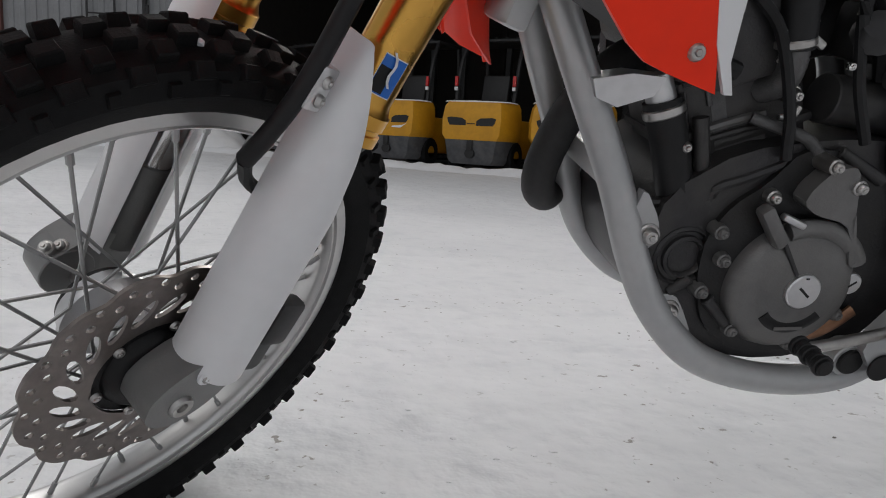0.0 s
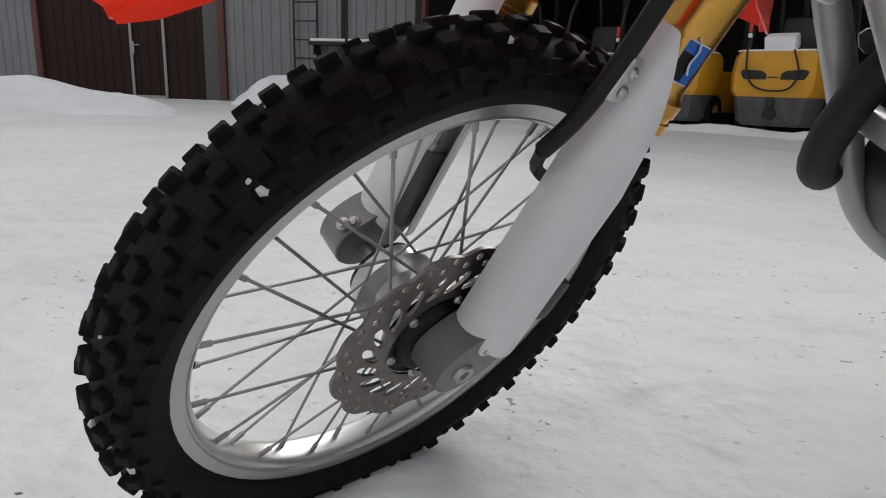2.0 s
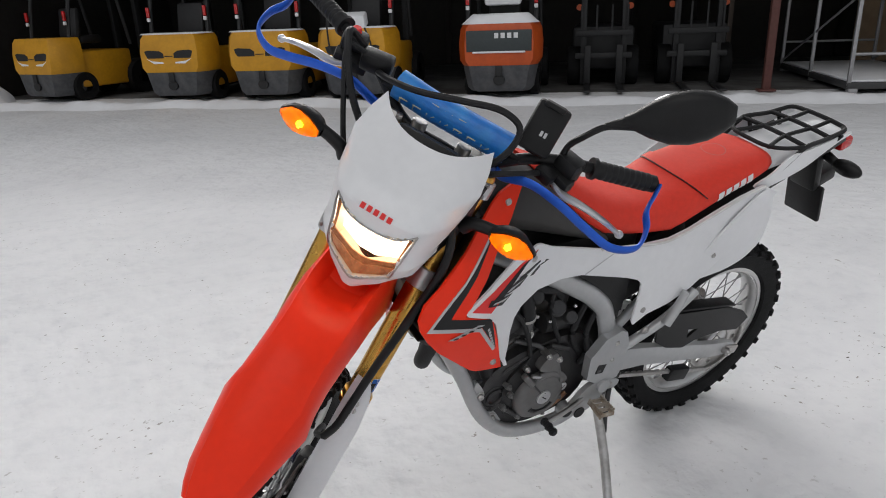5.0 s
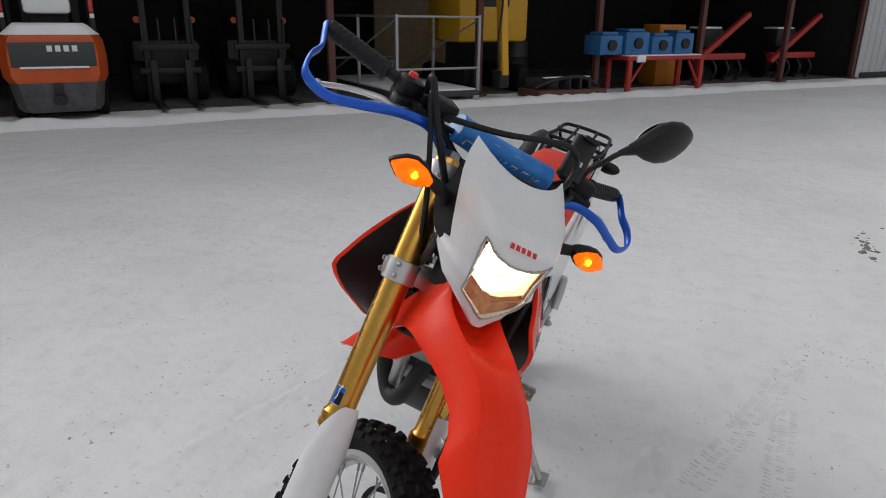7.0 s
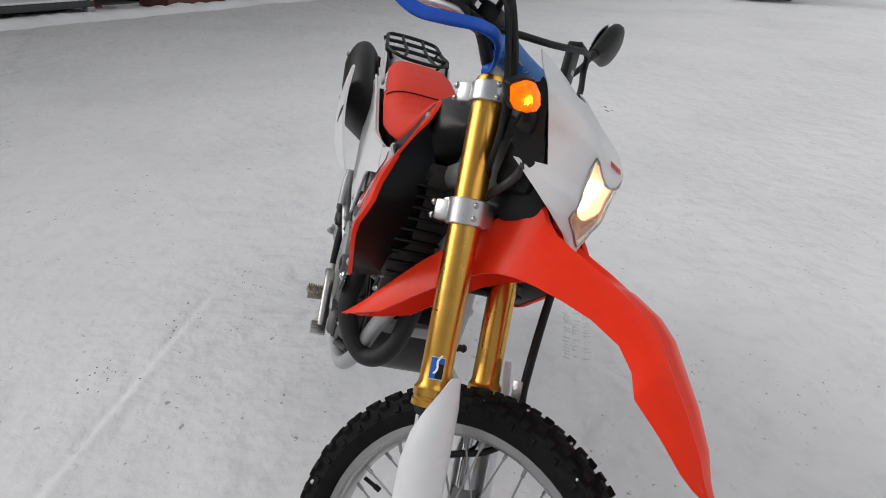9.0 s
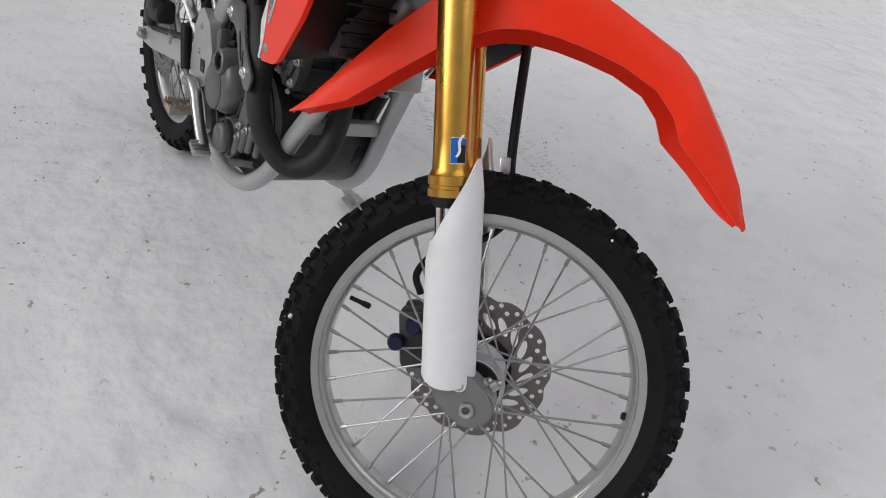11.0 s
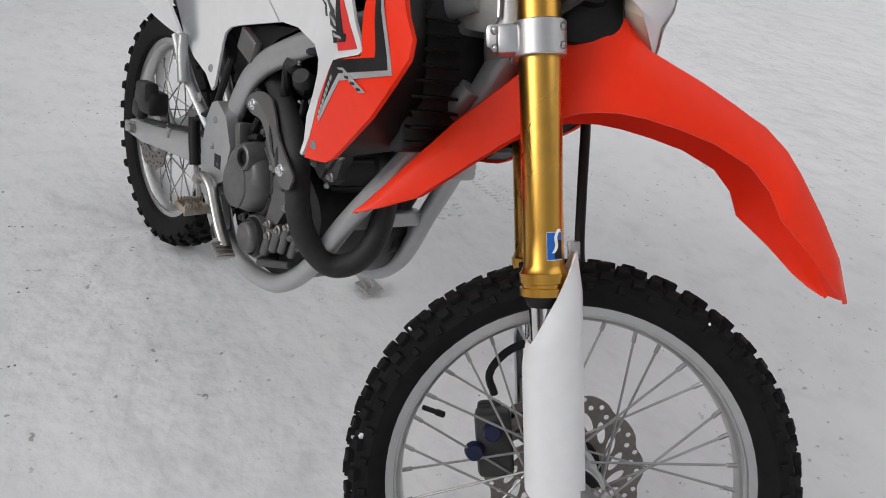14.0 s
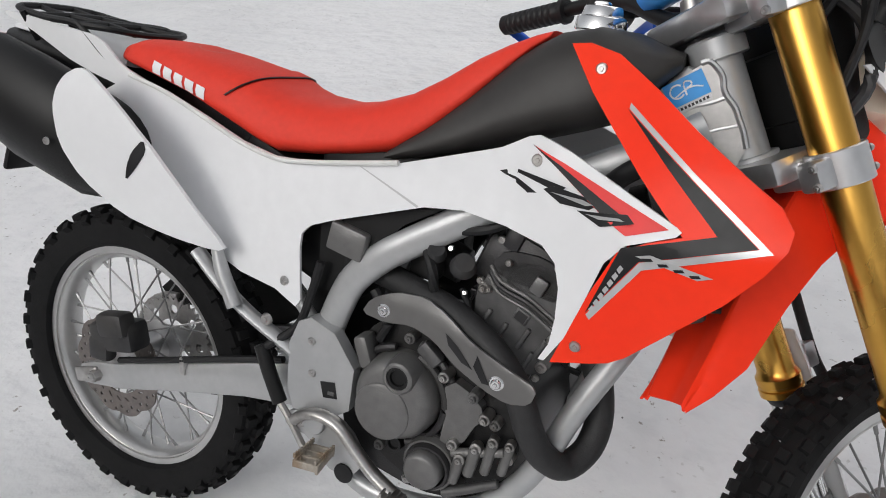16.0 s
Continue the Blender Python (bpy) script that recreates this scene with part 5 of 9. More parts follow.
# black airbox sides inside the arch, on the left with a triangular dark cover
bm = bm_new()
box(bm, (0.44, 0, 0.735), (0.30, 0.20, 0.17), 0.03, Matrix.Rotation(radians(22), 4, "Y"))
box(bm, (0.60, 0, 0.83), (0.26, 0.18, 0.08), 0.02)
part("airbox", bm, BLACK, bike, "black airbox under the seat")
for s in (1, -1):
    o = [(0.500, 0.748), (0.62, 0.788), (0.70, 0.806), (0.64, 0.77), (0.585, 0.715), (0.53, 0.64), (0.50, 0.64)]
    part("arch_cover", sheet(bm_new(), o, lambda x, z: 0.118, 0.004, 0.05, s), BLACK, bike, "black inner cover")
bm = box(bm_new(), (0.553, -0.122, 0.729), (0.064, 0.022, 0.046), 0.005, Matrix.Rotation(radians(12), 4, "Y"))
part("regulator", bm, COVER, bike, "small grey finned regulator")

# radiator and fan
bm = bm_new()
box(bm, (1.005, 0, 0.840), (0.032, 0.285, 0.235), 0.008, Matrix.Rotation(radians(-24), 4, "Y"))
rad = part("radiator", bm, DARKMETAL, bike, "black radiator behind the shrouds")
for s in (1, -1):
    for k in range(9):
        z = 0.755 + 0.020 * k
        bm = box(bm_new(), (1.036 - 0.42 * (z - 0.84), s * 0.095, z), (0.016, 0.09, 0.005), 0.0015, Matrix.Rotation(radians(-12), 4, "Y"))
        part("louvre", bm, BLACK, rad)
bm = lathe(bm_new(), [(0.045, -0.012), (0.062, -0.012), (0.062, 0.012), (0.045, 0.012)], 30, closed=True)
part("fan_ring", bm, BLACK, rad, m=Matrix.Translation((0.966, 0.0, 0.81)) @ Matrix.Rotation(radians(-24), 4, "Y") @ Matrix.Rotation(radians(90), 4, "Z"))
for s in (1, -1):
    o = [(0.87, 1.03), (0.905, 1.025), (0.958, 0.995), (1.013, 0.957), (1.075, 0.917), (1.105, 0.896), (1.115, 0.868), (1.100, 0.834), (1.074, 0.794), (1.026, 0.742), (0.982, 0.695), (0.945, 0.675), (0.908, 0.668), (0.928, 0.745), (0.957, 0.817), (0.987, 0.834), (1.028, 0.853), (1.003, 0.876), (0.965, 0.912), (0.93, 0.948), (0.886, 0.995)]
    part("radiator_duct", sheet(bm_new(), o, lambda x, z: shroud_y(x, z) - 0.0085, 0.004, 0.05, s), BLACK, bike, "black inner duct")
for nm, pts, r in (("coolant_hose", [(0.985, -0.105, 0.93), (0.93, -0.09, 0.89), (0.88, -0.05, 0.83)], 0.014),):
    part(nm, tube(bm_new(), pts, r, 12), HOSE, bike, "black coolant hose")

# engine
bm = bm_new()
EC = smooth_outline([(0.560, 0.560), (0.545, 0.480), (0.560, 0.400), (0.600, 0.355), (0.700, 0.335), (0.800, 0.350), (0.860, 0.400), (0.885, 0.470), (0.870, 0.540), (0.800, 0.585), (0.700, 0.600), (0.620, 0.600)], 2)
sheet(bm, EC, lambda x, z: 0.105, 0.21, 0.2, 1)
eng = part("engine", bm, ENGINE, bike, "dark grey single-cylinder engine", smooth=30)
CYL = Matrix.Translation((0.775, 0, 0.575)) @ Matrix.Rotation(radians(20), 4, "Y")
bm = bm_new()
box(bm, (0, 0, 0.055), (0.135, 0.150, 0.13), 0.012, None)
cyl = part("cylinder", bm, ENGINE, eng, "finned cylinder", CYL)
for k in range(2):
    part("fin", box(bm_new(), (0, 0, 0.020 + 0.070 * k), (0.140, 0.158, 0.010), 0.003), ENGINE, cyl)
for s in (1, -1):
    part("cast_panel", box(bm_new(), (-0.012, s * 0.074, 0.055), (0.072, 0.010, 0.066), 0.006), ENGINE, cyl)
    part("cast_panel", box(bm_new(), (0.050, s * 0.076, 0.050), (0.026, 0.008, 0.080), 0.004), ENGINE, cyl)
bm = bm_new()
box(bm, (0.0, 0, 0.155), (0.165, 0.185, 0.080), 0.016)
box(bm, (0.0, 0, 0.215), (0.145, 0.175, 0.060), 0.022)
box(bm, (-0.01, -0.083, 0.13), (0.10, 0.02, 0.16), 0.009)
box(bm, (0.0, 0.088, 0.14), (0.09, 0.02, 0.12), 0.009)
for s in (1, -1):
    box(bm, (0.05, s * 0.09, 0.175), (0.022, 0.02, 0.05), 0.006)
    box(bm, (-0.045, s * 0.092, 0.20), (0.026, 0.016, 0.035), 0.006)
part("cylinder_head", bm, ENGINE, eng, "dark grey cylinder head with cam cover", CYL)
for s in (1, -1):
    for x, z in ((0.06, 0.19), (-0.06, 0.19), (-0.06, 0.12), (0.06, 0.12)):
        part("head_bolt", bolt(bm_new(), (x, s * 0.093, z), (0, s, 0), 0.007, 0.006), STEEL, eng, m=CYL)
# right: clutch cover with round lid and filler, oil filter cover, ribs
bm = bm_new()
o = smooth_outline([(0.585, 0.575), (0.572, 0.500), (0.588, 0.430), (0.630, 0.380), (0.700, 0.350), (0.780, 0.352), (0.832, 0.395), (0.858, 0.450), (0.848, 0.515), (0.806, 0.562), (0.745, 0.610), (0.690, 0.634), (0.640, 0.622), (0.602, 0.602)], 2)
sheet(bm, o, lambda x, z: 0.108, 0.05, 0.2, -1)
cc = part("right_engine_cover", bm, ENGINEBLACK, eng, "black right engine cover", smooth=30)
OUT = Matrix.Rotation(math.pi, 4, "Z")
lid = lathe(bm_new(), [(0.0, 0.160), (0.046, 0.1595), (0.056, 0.1570), (0.0625, 0.1500), (0.0665, 0.1400), (0.0695, 0.108)], 56)
lid = part("clutch_lid", lid, COVER, cc, "round grey clutch cover", Matrix.Translation((0.663, 0, 0.507)) @ OUT, 40)
part("lid_face", lathe(bm_new(), [(0.0, 0.1635), (0.041, 0.1630), (0.0455, 0.1612), (0.0470, 0.1560)], 48), COVER, cc, "", Matrix.Translation((0.6515, 0, 0.489)) @ OUT, 30)
part("filler_boss", lathe(bm_new(), [(0.0180, 0.1665), (0.0215, 0.1670), (0.0245, 0.1650), (0.0275, 0.1500), (0.0290, 0.1300), (0.0180, 0.1300)], 36, closed=True), COVER, cc, "", Matrix.Translation((0.675, 0, 0.553)) @ OUT)
part("oil_filler_plug", lathe(bm_new(), [(0.0, 0.1600), (0.0120, 0.1600), (0.0130, 0.1640), (0.0180, 0.1645), (0.0185, 0.1400)], 30), BLACK, cc, "black oil filler plug", Matrix.Translation((0.675, 0, 0.553)) @ OUT)
for rr, yy, w0, w1, mt in ((0.0775, 0.128, -75, 75, ENGINE), (0.090, 0.118, -60, 80, CASTGREY), (0.0765, 0.124, 100, 262, ENGINE)):
    part("cover_arc", tube(bm_new(), [(0.663 + rr * math.cos(radians(w)), -yy, 0.507 + rr * math.sin(radians(w))) for w in range(w0, w1 + 1, 9)], 0.0062, 8, 2), mt, cc)
part("lid_ear", box(bm_new(), (0.603, -0.128, 0.566), (0.024, 0.036, 0.052), 0.007, Matrix.Rotation(radians(-20), 4, "Y")), COVER, cc)
part("lid_ear", box(bm_new(), (0.708, -0.126, 0.588), (0.040, 0.020, 0.024), 0.006, Matrix.Rotation(radians(38), 4, "Y")), CASTGREY, cc)
o = [(0.738, 0.545), (0.754, 0.557), (0.776, 0.547), (0.797, 0.528), (0.802, 0.508), (0.790, 0.494), (0.778, 0.466), (0.762, 0.452), (0.739, 0.450), (0.744, 0.500)]
part("side_plate", sheet(bm_new(), smooth_outline(o, 1), lambda x, z: 0.128 + 0.06 * (0.80 - x), 0.02, 0.2, -1), COVER, cc, "flat grey cover plate", smooth=30)
of = part("oil_filter_cover", lathe(bm_new(), [(0.0, 0.1650), (0.0240, 0.1642), (0.0280, 0.1620), (0.0305, 0.1560), (0.0315, 0.1100)], 40), COVER, cc, "round oil filter cover", Matrix.Translation((0.726, 0, 0.411)) @ OUT, 40)
for r_, y_, mt in ((0.0365, 0.1520, ENGINE), (0.0425, 0.1430, COVER), (0.0480, 0.1300, ENGINE)):
    part("filter_collar", lathe(bm_new(), [(r_ - 0.005, y_ - 0.004), (r_ - 0.004, y_), (r_ - 0.001, y_), (r_ + 0.0005, y_ - 0.004), (r_ + 0.001, 0.1080), (r_ - 0.005, 0.1080)], 40, closed=True), mt, cc, "", Matrix.Translation((0.730, 0, 0.414)) @ OUT, 30)
for a_, b_, r_ in (((0.778, 0.140), (0.442, 0.400), 0.0095), ((0.800, 0.136), (0.466, 0.418), 0.0100), ((0.824, 0.134), (0.484, 0.428), 0.0085), ((0.848, 0.128), (0.482, 0.432), 0.0080)):
    rb = rod(bm_new(), (a_[0], -a_[1], b_[0]), (a_[0] - 0.008, -a_[1], b_[1]), r_, r_ * 0.9, 14)
    part("cover_rib", rb, COVER, cc)
    part("rib_bolt", bolt(rod(bm_new(), (a_[0], -a_[1] + 0.01, b_[0]), (a_[0], -a_[1] - 0.006, b_[0]), r_ * 0.95, seg=12), (a_[0], -a_[1] - 0.006, b_[0]), (0, -1, 0), 0.0055, 0.005), STEEL, cc)
part("cover_rib", rod(bm_new(), (0.762, -0.134, 0.444), (0.842, -0.130, 0.470), 0.0075, 0.007, 12), COVER, cc)
part("cover_rib", rod(bm_new(), (0.756, -0.136, 0.372), (0.838, -0.124, 0.412), 0.0090, 0.007, 12), CASTGREY, cc)
part("drain_hole", lathe(bm_new(), [(0.0, 0.118), (0.0085, 0.118), (0.0095, 0.124), (0.0135, 0.1245), (0.0150, 0.108)], 24), ENGINEBLACK, cc, "", Matrix.Translation((0.660, 0, 0.416)) @ OUT)
for k, p in enumerate(((0.785, 0.543, 0.134), (0.806, 0.514, 0.134), (0.672, 0.603, 0.126), (0.735, 0.560, 0.132), (0.596, 0.556, 0.126), (0.606, 0.448, 0.118), (0.633, 0.403, 0.118), (0.690, 0.366, 0.124), (0.772, 0.381, 0.128), (0.762, 0.458, 0.136), (0.820, 0.505, 0.124), (0.846, 0.455, 0.122), (0.752, 0.588, 0.122))):
    bm = rod(bm_new(), (p[0], 0.024 - p[2], p[1]), (p[0], -0.004 - p[2], p[1]), 0.0098, 0.0088, 14)
    part("cover_bolt", bolt(bm, (p[0], -0.004 - p[2], p[1]), (0, -1, 0), 0.0060, 0.005), STEEL if k % 2 else COVER, cc)
# right of the cylinder: cast side with a double seam and a square boss
o = [(0.758, 0.693), (0.772, 0.722), (0.800, 0.748), (0.850, 0.752), (0.886, 0.735), (0.888, 0.660), (0.880, 0.605), (0.866, 0.588), (0.832, 0.586), (0.801, 0.598), (0.756, 0.628)]
sd = part("cylinder_side", sheet(bm_new(), smooth_outline(o, 1), lambda x, z: 0.100, 0.02, 0.2, -1), CASTGREY, eng, "grey cast side of the cylinder head", smooth=30)
for dz, r_, mt in ((0.0, 0.0040, ENGINE), (-0.010, 0.0030, COVER), (0.008, 0.0030, COVER)):
    part("gasket_seam", tube(bm_new(), [(0.774, -0.101, 0.728 + dz), (0.788, -0.102, 0.711 + dz), (0.804, -0.102, 0.703 + dz), (0.836, -0.102, 0.693 + dz), (0.876, -0.101, 0.670 + dz)], r_, 8), mt, sd)
part("square_boss", box(bm_new(), (0.829, -0.102, 0.672), (0.022, 0.006, 0.020), 0.002, Matrix.Rotation(radians(24), 4, "Y")), CASTGREY, sd)
part("square_boss", box(bm_new(), (0.829, -0.1052, 0.672), (0.016, 0.001, 0.014), 0.0, Matrix.Rotation(radians(24), 4, "Y")), ENGINE, sd)
part("sensor", box(bm_new(), (0.848, -0.104, 0.722), (0.020, 0.010, 0.026), 0.003, Matrix.Rotation(radians(24), 4, "Y")), COVER, sd, "pale grey sensor body")
for x, z in ((0.776, 0.655), (0.802, 0.640), (0.836, 0.640), (0.862, 0.630), (0.846, 0.606)):
    part("cast_rib", box(bm_new(), (x, -0.102, z), (0.007, 0.008, 0.036), 0.002, Matrix.Rotation(radians(24), 4, "Y")), CASTGREY, sd)
for p in ((0.768, 0.700), (0.878, 0.648), (0.812, 0.606), (0.868, 0.604)):
    part("head_bolt", bolt(rod(bm_new(), (p[0], -0.096, p[1]), (p[0], -0.106, p[1]), 0.0085, seg=12), (p[0], -0.106, p[1]), (0, -1, 0), 0.0058, 0.005), STEEL, sd)
# left: round generator cover with its two caps, upper plate, tabs to the cradle
bm = bm_new()
o = smooth_outline([(0.690, 0.590), (0.640, 0.560), (0.612, 0.500), (0.610, 0.430), (0.640, 0.378), (0.690, 0.350), (0.760, 0.356), (0.800, 0.388), (0.820, 0.440), (0.822, 0.495), (0.800, 0.530), (0.770, 0.552), (0.740, 0.590)], 2)
sheet(bm, o, lambda x, z: 0.112, 0.05, 0.2, 1)
gc = part("left_engine_cover", bm, ENGINEBLACK, eng, "black left engine cover", smooth=30)
lid = lathe(bm_new(), [(0.0, 0.040), (0.046, 0.040), (0.050, 0.0395), (0.064, 0.036), (0.071, 0.030), (0.0755, 0.020), (0.078, 0.004), (0.079, -0.012)], 56)
gm = part("generator_cover", lid, COVER, gc, "round grey generator cover", Matrix.Translation((0.7125, 0.094, 0.438)), 40)
bm = rod(bm_new(), (0, 0.036, 0), (0, 0.045, 0), 0.0205, 0.0200, 32)
cap = part("timing_cap", bm, ALLOY, gm, "bright slotted timing cap", Matrix.Translation((-0.003, 0, 0.004)))
part("slot", box(bm_new(), (0, 0.0452, 0), (0.017, 0.0006, 0.0028), 0, Matrix.Rotation(radians(-40), 4, "Y")), DECALBLACK, cap)
part("slot", box(bm_new(), (0.001, 0.0452, 0.0165), (0.004, 0.0006, 0.0018), 0), DECALBLACK, cap)
bm = rod(bm_new(), (0, 0.004, 0), (0, 0.032, 0), 0.0135, 0.0125, 24)
cap = part("small_cap", bm, ALLOY, gm, "bright slotted cap", Matrix.Translation((-0.066, 0.004, 0.009)))
part("slot", box(bm_new(), (0, 0.0322, 0), (0.012, 0.0006, 0.0022), 0, Matrix.Rotation(radians(35), 4, "Y")), DECALBLACK, cap)
part("recess", tube(bm_new(), [(0.042 * math.sin(radians(w)), 0.0400, -0.042 * math.cos(radians(w))) for w in range(-52, 53, 8)], 0.0062, 8, 2, flat=0.3), DECALBLACK, gm, "dark curved recess with worn letters")
part("letter_mark", box(bm_new(), (0.0, 0.0425, -0.0415), (0.034, 0.0008, 0.0040), 0), COVER, gm)
# raised arc over the lid, its spokes and bridge
part("cover_arc", tube(bm_new(), [(0.7125 + 0.073 * math.sin(radians(w)), 0.126, 0.438 + 0.073 * math.cos(radians(w))) for w in range(-62, 24, 6)], 0.0105, 10, 2, flat=0.8), COVER, gc, "raised grey arc of the cover")
part("cover_bridge", box(bm_new(), (0.762, 0.128, 0.513), (0.016, 0.018, 0.052), 0.005, Matrix.Rotation(radians(38), 4, "Y")), COVER, gc)
part("cover_bridge", box(bm_new(), (0.742, 0.130, 0.520), (0.030, 0.010, 0.008), 0.003, Matrix.Rotation(radians(-22), 4, "Y")), ALLOY, gc)
part("cover_spoke", box(bm_new(), (0.735, 0.134, 0.480), (0.005, 0.005, 0.050), 0.002, Matrix.Rotation(radians(35), 4, "Y")), ENGINE, gc)
o = smooth_outline([(0.739, 0.540), (0.734, 0.556), (0.716, 0.576), (0.694, 0.580), (0.686, 0.572), (0.676, 0.530), (0.668, 0.496), (0.684, 0.520), (0.722, 0.528)], 2)
part("upper_cover", sheet(bm_new(), o, lambda x, z: 0.134, 0.022, 0.2, 1), COVER, gc, "pale grey upper engine cover", smooth=30)
part("cover_fin", box(bm_new(), (0.668, 0.126, 0.500), (0.010, 0.016, 0.060), 0.003, Matrix.Rotation(radians(20), 4, "Y")), COVER, gc)
for r_, h_ in ((0.046, 0.0), (0.034, 0.005), (0.024, 0.008)):
    bm = lathe(bm_new(), [(r_ - 0.0055, -0.006), (r_ - 0.0055, 0.002), (r_ - 0.003, 0.005), (r_, 0.003), (r_ + 0.0015, -0.006)], 36, closed=True)
    part("balancer_ring", bm, ENGINE, gc, "ringed balancer cover" if r_ > 0.04 else "", Matrix.Translation((0.838, 0.098 + h_, 0.468)))
part("balancer_cover", lathe(bm_new(), [(0.0, 0.002), (0.040, 0.002), (0.044, -0.004), (0.047, -0.03)], 36), ENGINEBLACK, gc, "", Matrix.Translation((0.838, 0.098, 0.468)))
# crankcase edge with its step, and lower ribs
part("case_edge", tube(bm_new(), [(0.905, 0.086, 0.520), (0.858, 0.094, 0.525), (0.825, 0.100, 0.532), (0.818, 0.104, 0.546), (0.790, 0.104, 0.556), (0.745, 0.104, 0.575)], 0.0055, 8), ENGINE, gc, "cast edge of the crankcase")
for a_, b_ in (((0.806, 0.116, 0.424), (0.776, 0.118, 0.392)), ((0.826, 0.108, 0.445), (0.846, 0.104, 0.425)), ((0.640, 0.112, 0.560), (0.700, 0.112, 0.590))):
    part("case_rib", rod(bm_new(), a_, b_, 0.0075, 0.006, 10), ENGINE, gc)
for k, p in enumerate(((0.816, 0.433), (0.811, 0.502), (0.764, 0.541), (0.719, 0.580), (0.768, 0.385), (0.684, 0.559), (0.690, 0.366), (0.644, 0.404), (0.800, 0.470))):
    yb = 0.132 if k in (3, 5) else 0.116
    bm = rod(bm_new(), (p[0], yb - 0.022, p[1]), (p[0], yb + 0.006, p[1]), 0.0095, 0.0080, 12)
    part("cover_bolt", bolt(bm, (p[0], yb + 0.006, p[1]), (0, 1, 0), 0.0060, 0.005), STEEL if k in (2, 3, 5) else COVER, gc)
part("linkage_arm", tube(bm_new(), [(0.690, 0.112, 0.376), (0.662, 0.116, 0.378), (0.640, 0.118, 0.392), (0.622, 0.118, 0.408)], 0.0085, 10, flat=0.6), material("dull_copper", (0.28, 0.15, 0.09), 0.42, metal=0.7, vary=0.2, scale=90), bike, "dull copper-coloured linkage arm")
# cylinder: cast side with gasket seams and three small windows
o = [(0.872, 0.650), (0.861, 0.626), (0.836, 0.550), (0.825, 0.522), (0.790, 0.540), (0.750, 0.558), (0.771, 0.613), (0.806, 0.706), (0.838, 0.712), (0.868, 0.690)]
side = part("cylinder_side", sheet(bm_new(), smooth_outline(o, 1), lambda x, z: 0.078, 0.012, 0.2, 1), CASTGREY, eng, "grey cast side of the cylinder", smooth=30)
for (x0, z0), (x1, z1), r_ in (((0.856, 0.588), (0.772, 0.617), 0.0050), ((0.852, 0.578), (0.768, 0.606), 0.0040), ((0.868, 0.640), (0.784, 0.660), 0.0035), ((0.842, 0.708), (0.800, 0.722), 0.0055), ((0.826, 0.527), (0.750, 0.562), 0.0055)):
    part("gasket_seam", tube(bm_new(), [(x0, 0.078, z0), ((x0 + x1) / 2, 0.080, (z0 + z1) / 2 + 0.002), (x1, 0.078, z1)], r_, 8), ENGINE if r_ != 0.0050 else COVER, side)
for x, z in ((0.819, 0.551), (0.801, 0.558), (0.783, 0.565)):
    part("casting_window", box(bm_new(), (x, 0.0785, z), (0.011, 0.002, 0.014), 0.002, Matrix.Rotation(radians(22), 4, "Y")), DECALBLACK, side)
for x, z in ((0.842, 0.640), (0.796, 0.676)):
    part("cast_rib", box(bm_new(), (x, 0.080, z), (0.006, 0.006, 0.040), 0.002, Matrix.Rotation(radians(22), 4, "Y")), CASTGREY, side)
# outlet elbow on the head with its clamped hose
part("outlet_elbow", tube(bm_new(), [(0.780, 0.074, 0.640), (0.774, 0.094, 0.652), (0.773, 0.100, 0.672), (0.776, 0.100, 0.690)], 0.0145, 14), CASTGREY, eng, "grey cast coolant elbow")
eh = part("outlet_hose", tube(bm_new(), [(0.775, 0.100, 0.684), (0.780, 0.100, 0.712), (0.792, 0.098, 0.755), (0.812, 0.090, 0.800)], 0.0185, 14), HOSE, eng, "black rubber coolant hose")
part("hose_clamp", rod(bm_new(), (0.7755, 0.100, 0.686), (0.7775, 0.100, 0.694), 0.0200, seg=22), STEEL, eh, "bright steel hose clamp")
part("clamp_tab", box(bm_new(), (0.757, 0.106, 0.692), (0.018, 0.006, 0.008), 0.002, Matrix.Rotation(radians(-30), 4, "Y")), STEEL, eh)
for p in ((0.786, 0.672), (0.755, 0.640)):
    bm = rod(bm_new(), (p[0], 0.078, p[1]), (p[0], 0.092, p[1]), 0.0105, 0.0095, 14)
    part("flange_bolt", bolt(bm, (p[0], 0.092, p[1]), (0, 1, 0), 0.0066, 0.006), STEEL, eng)
part("cable_clip", tube(bm_new(), [(0.766, 0.094, 0.617), (0.752, 0.096, 0.619), (0.746, 0.094, 0.628)], 0.0030, 8), STEEL, eng, "small bright wire clip")
part("vent_pipe", tube(bm_new(), [(0.790, 0.086, 0.614), (0.760, 0.100, 0.606), (0.738, 0.108, 0.600), (0.722, 0.110, 0.586)], 0.0062, 10), CASTGREY, eng, "grey metal pipe")
for o, p in (([(0.898, 0.545), (0.905, 0.520), (0.900, 0.482), (0.884, 0.476), (0.872, 0.488), (0.876, 0.510)], (0.885, 0.494)), ([(0.862, 0.425), (0.838, 0.424), (0.826, 0.408), (0.806, 0.372), (0.840, 0.376), (0.862, 0.400)], (0.842, 0.405))):
    tb = part("mounting_tab", sheet(bm_new(), smooth_outline(o, 2), lambda x, z: 0.108, 0.012, 0.2, 1), FRAME, frame_ob, "silver engine mounting tab", smooth=30)
    bm = rod(bm_new(), (p[0], 0.104, p[1]), (p[0], 0.112, p[1]), 0.0125, seg=20)
    part("tab_bolt", bolt(bm, (p[0], 0.112, p[1]), (0, 1, 0), 0.009, 0.007), STEEL, tb)
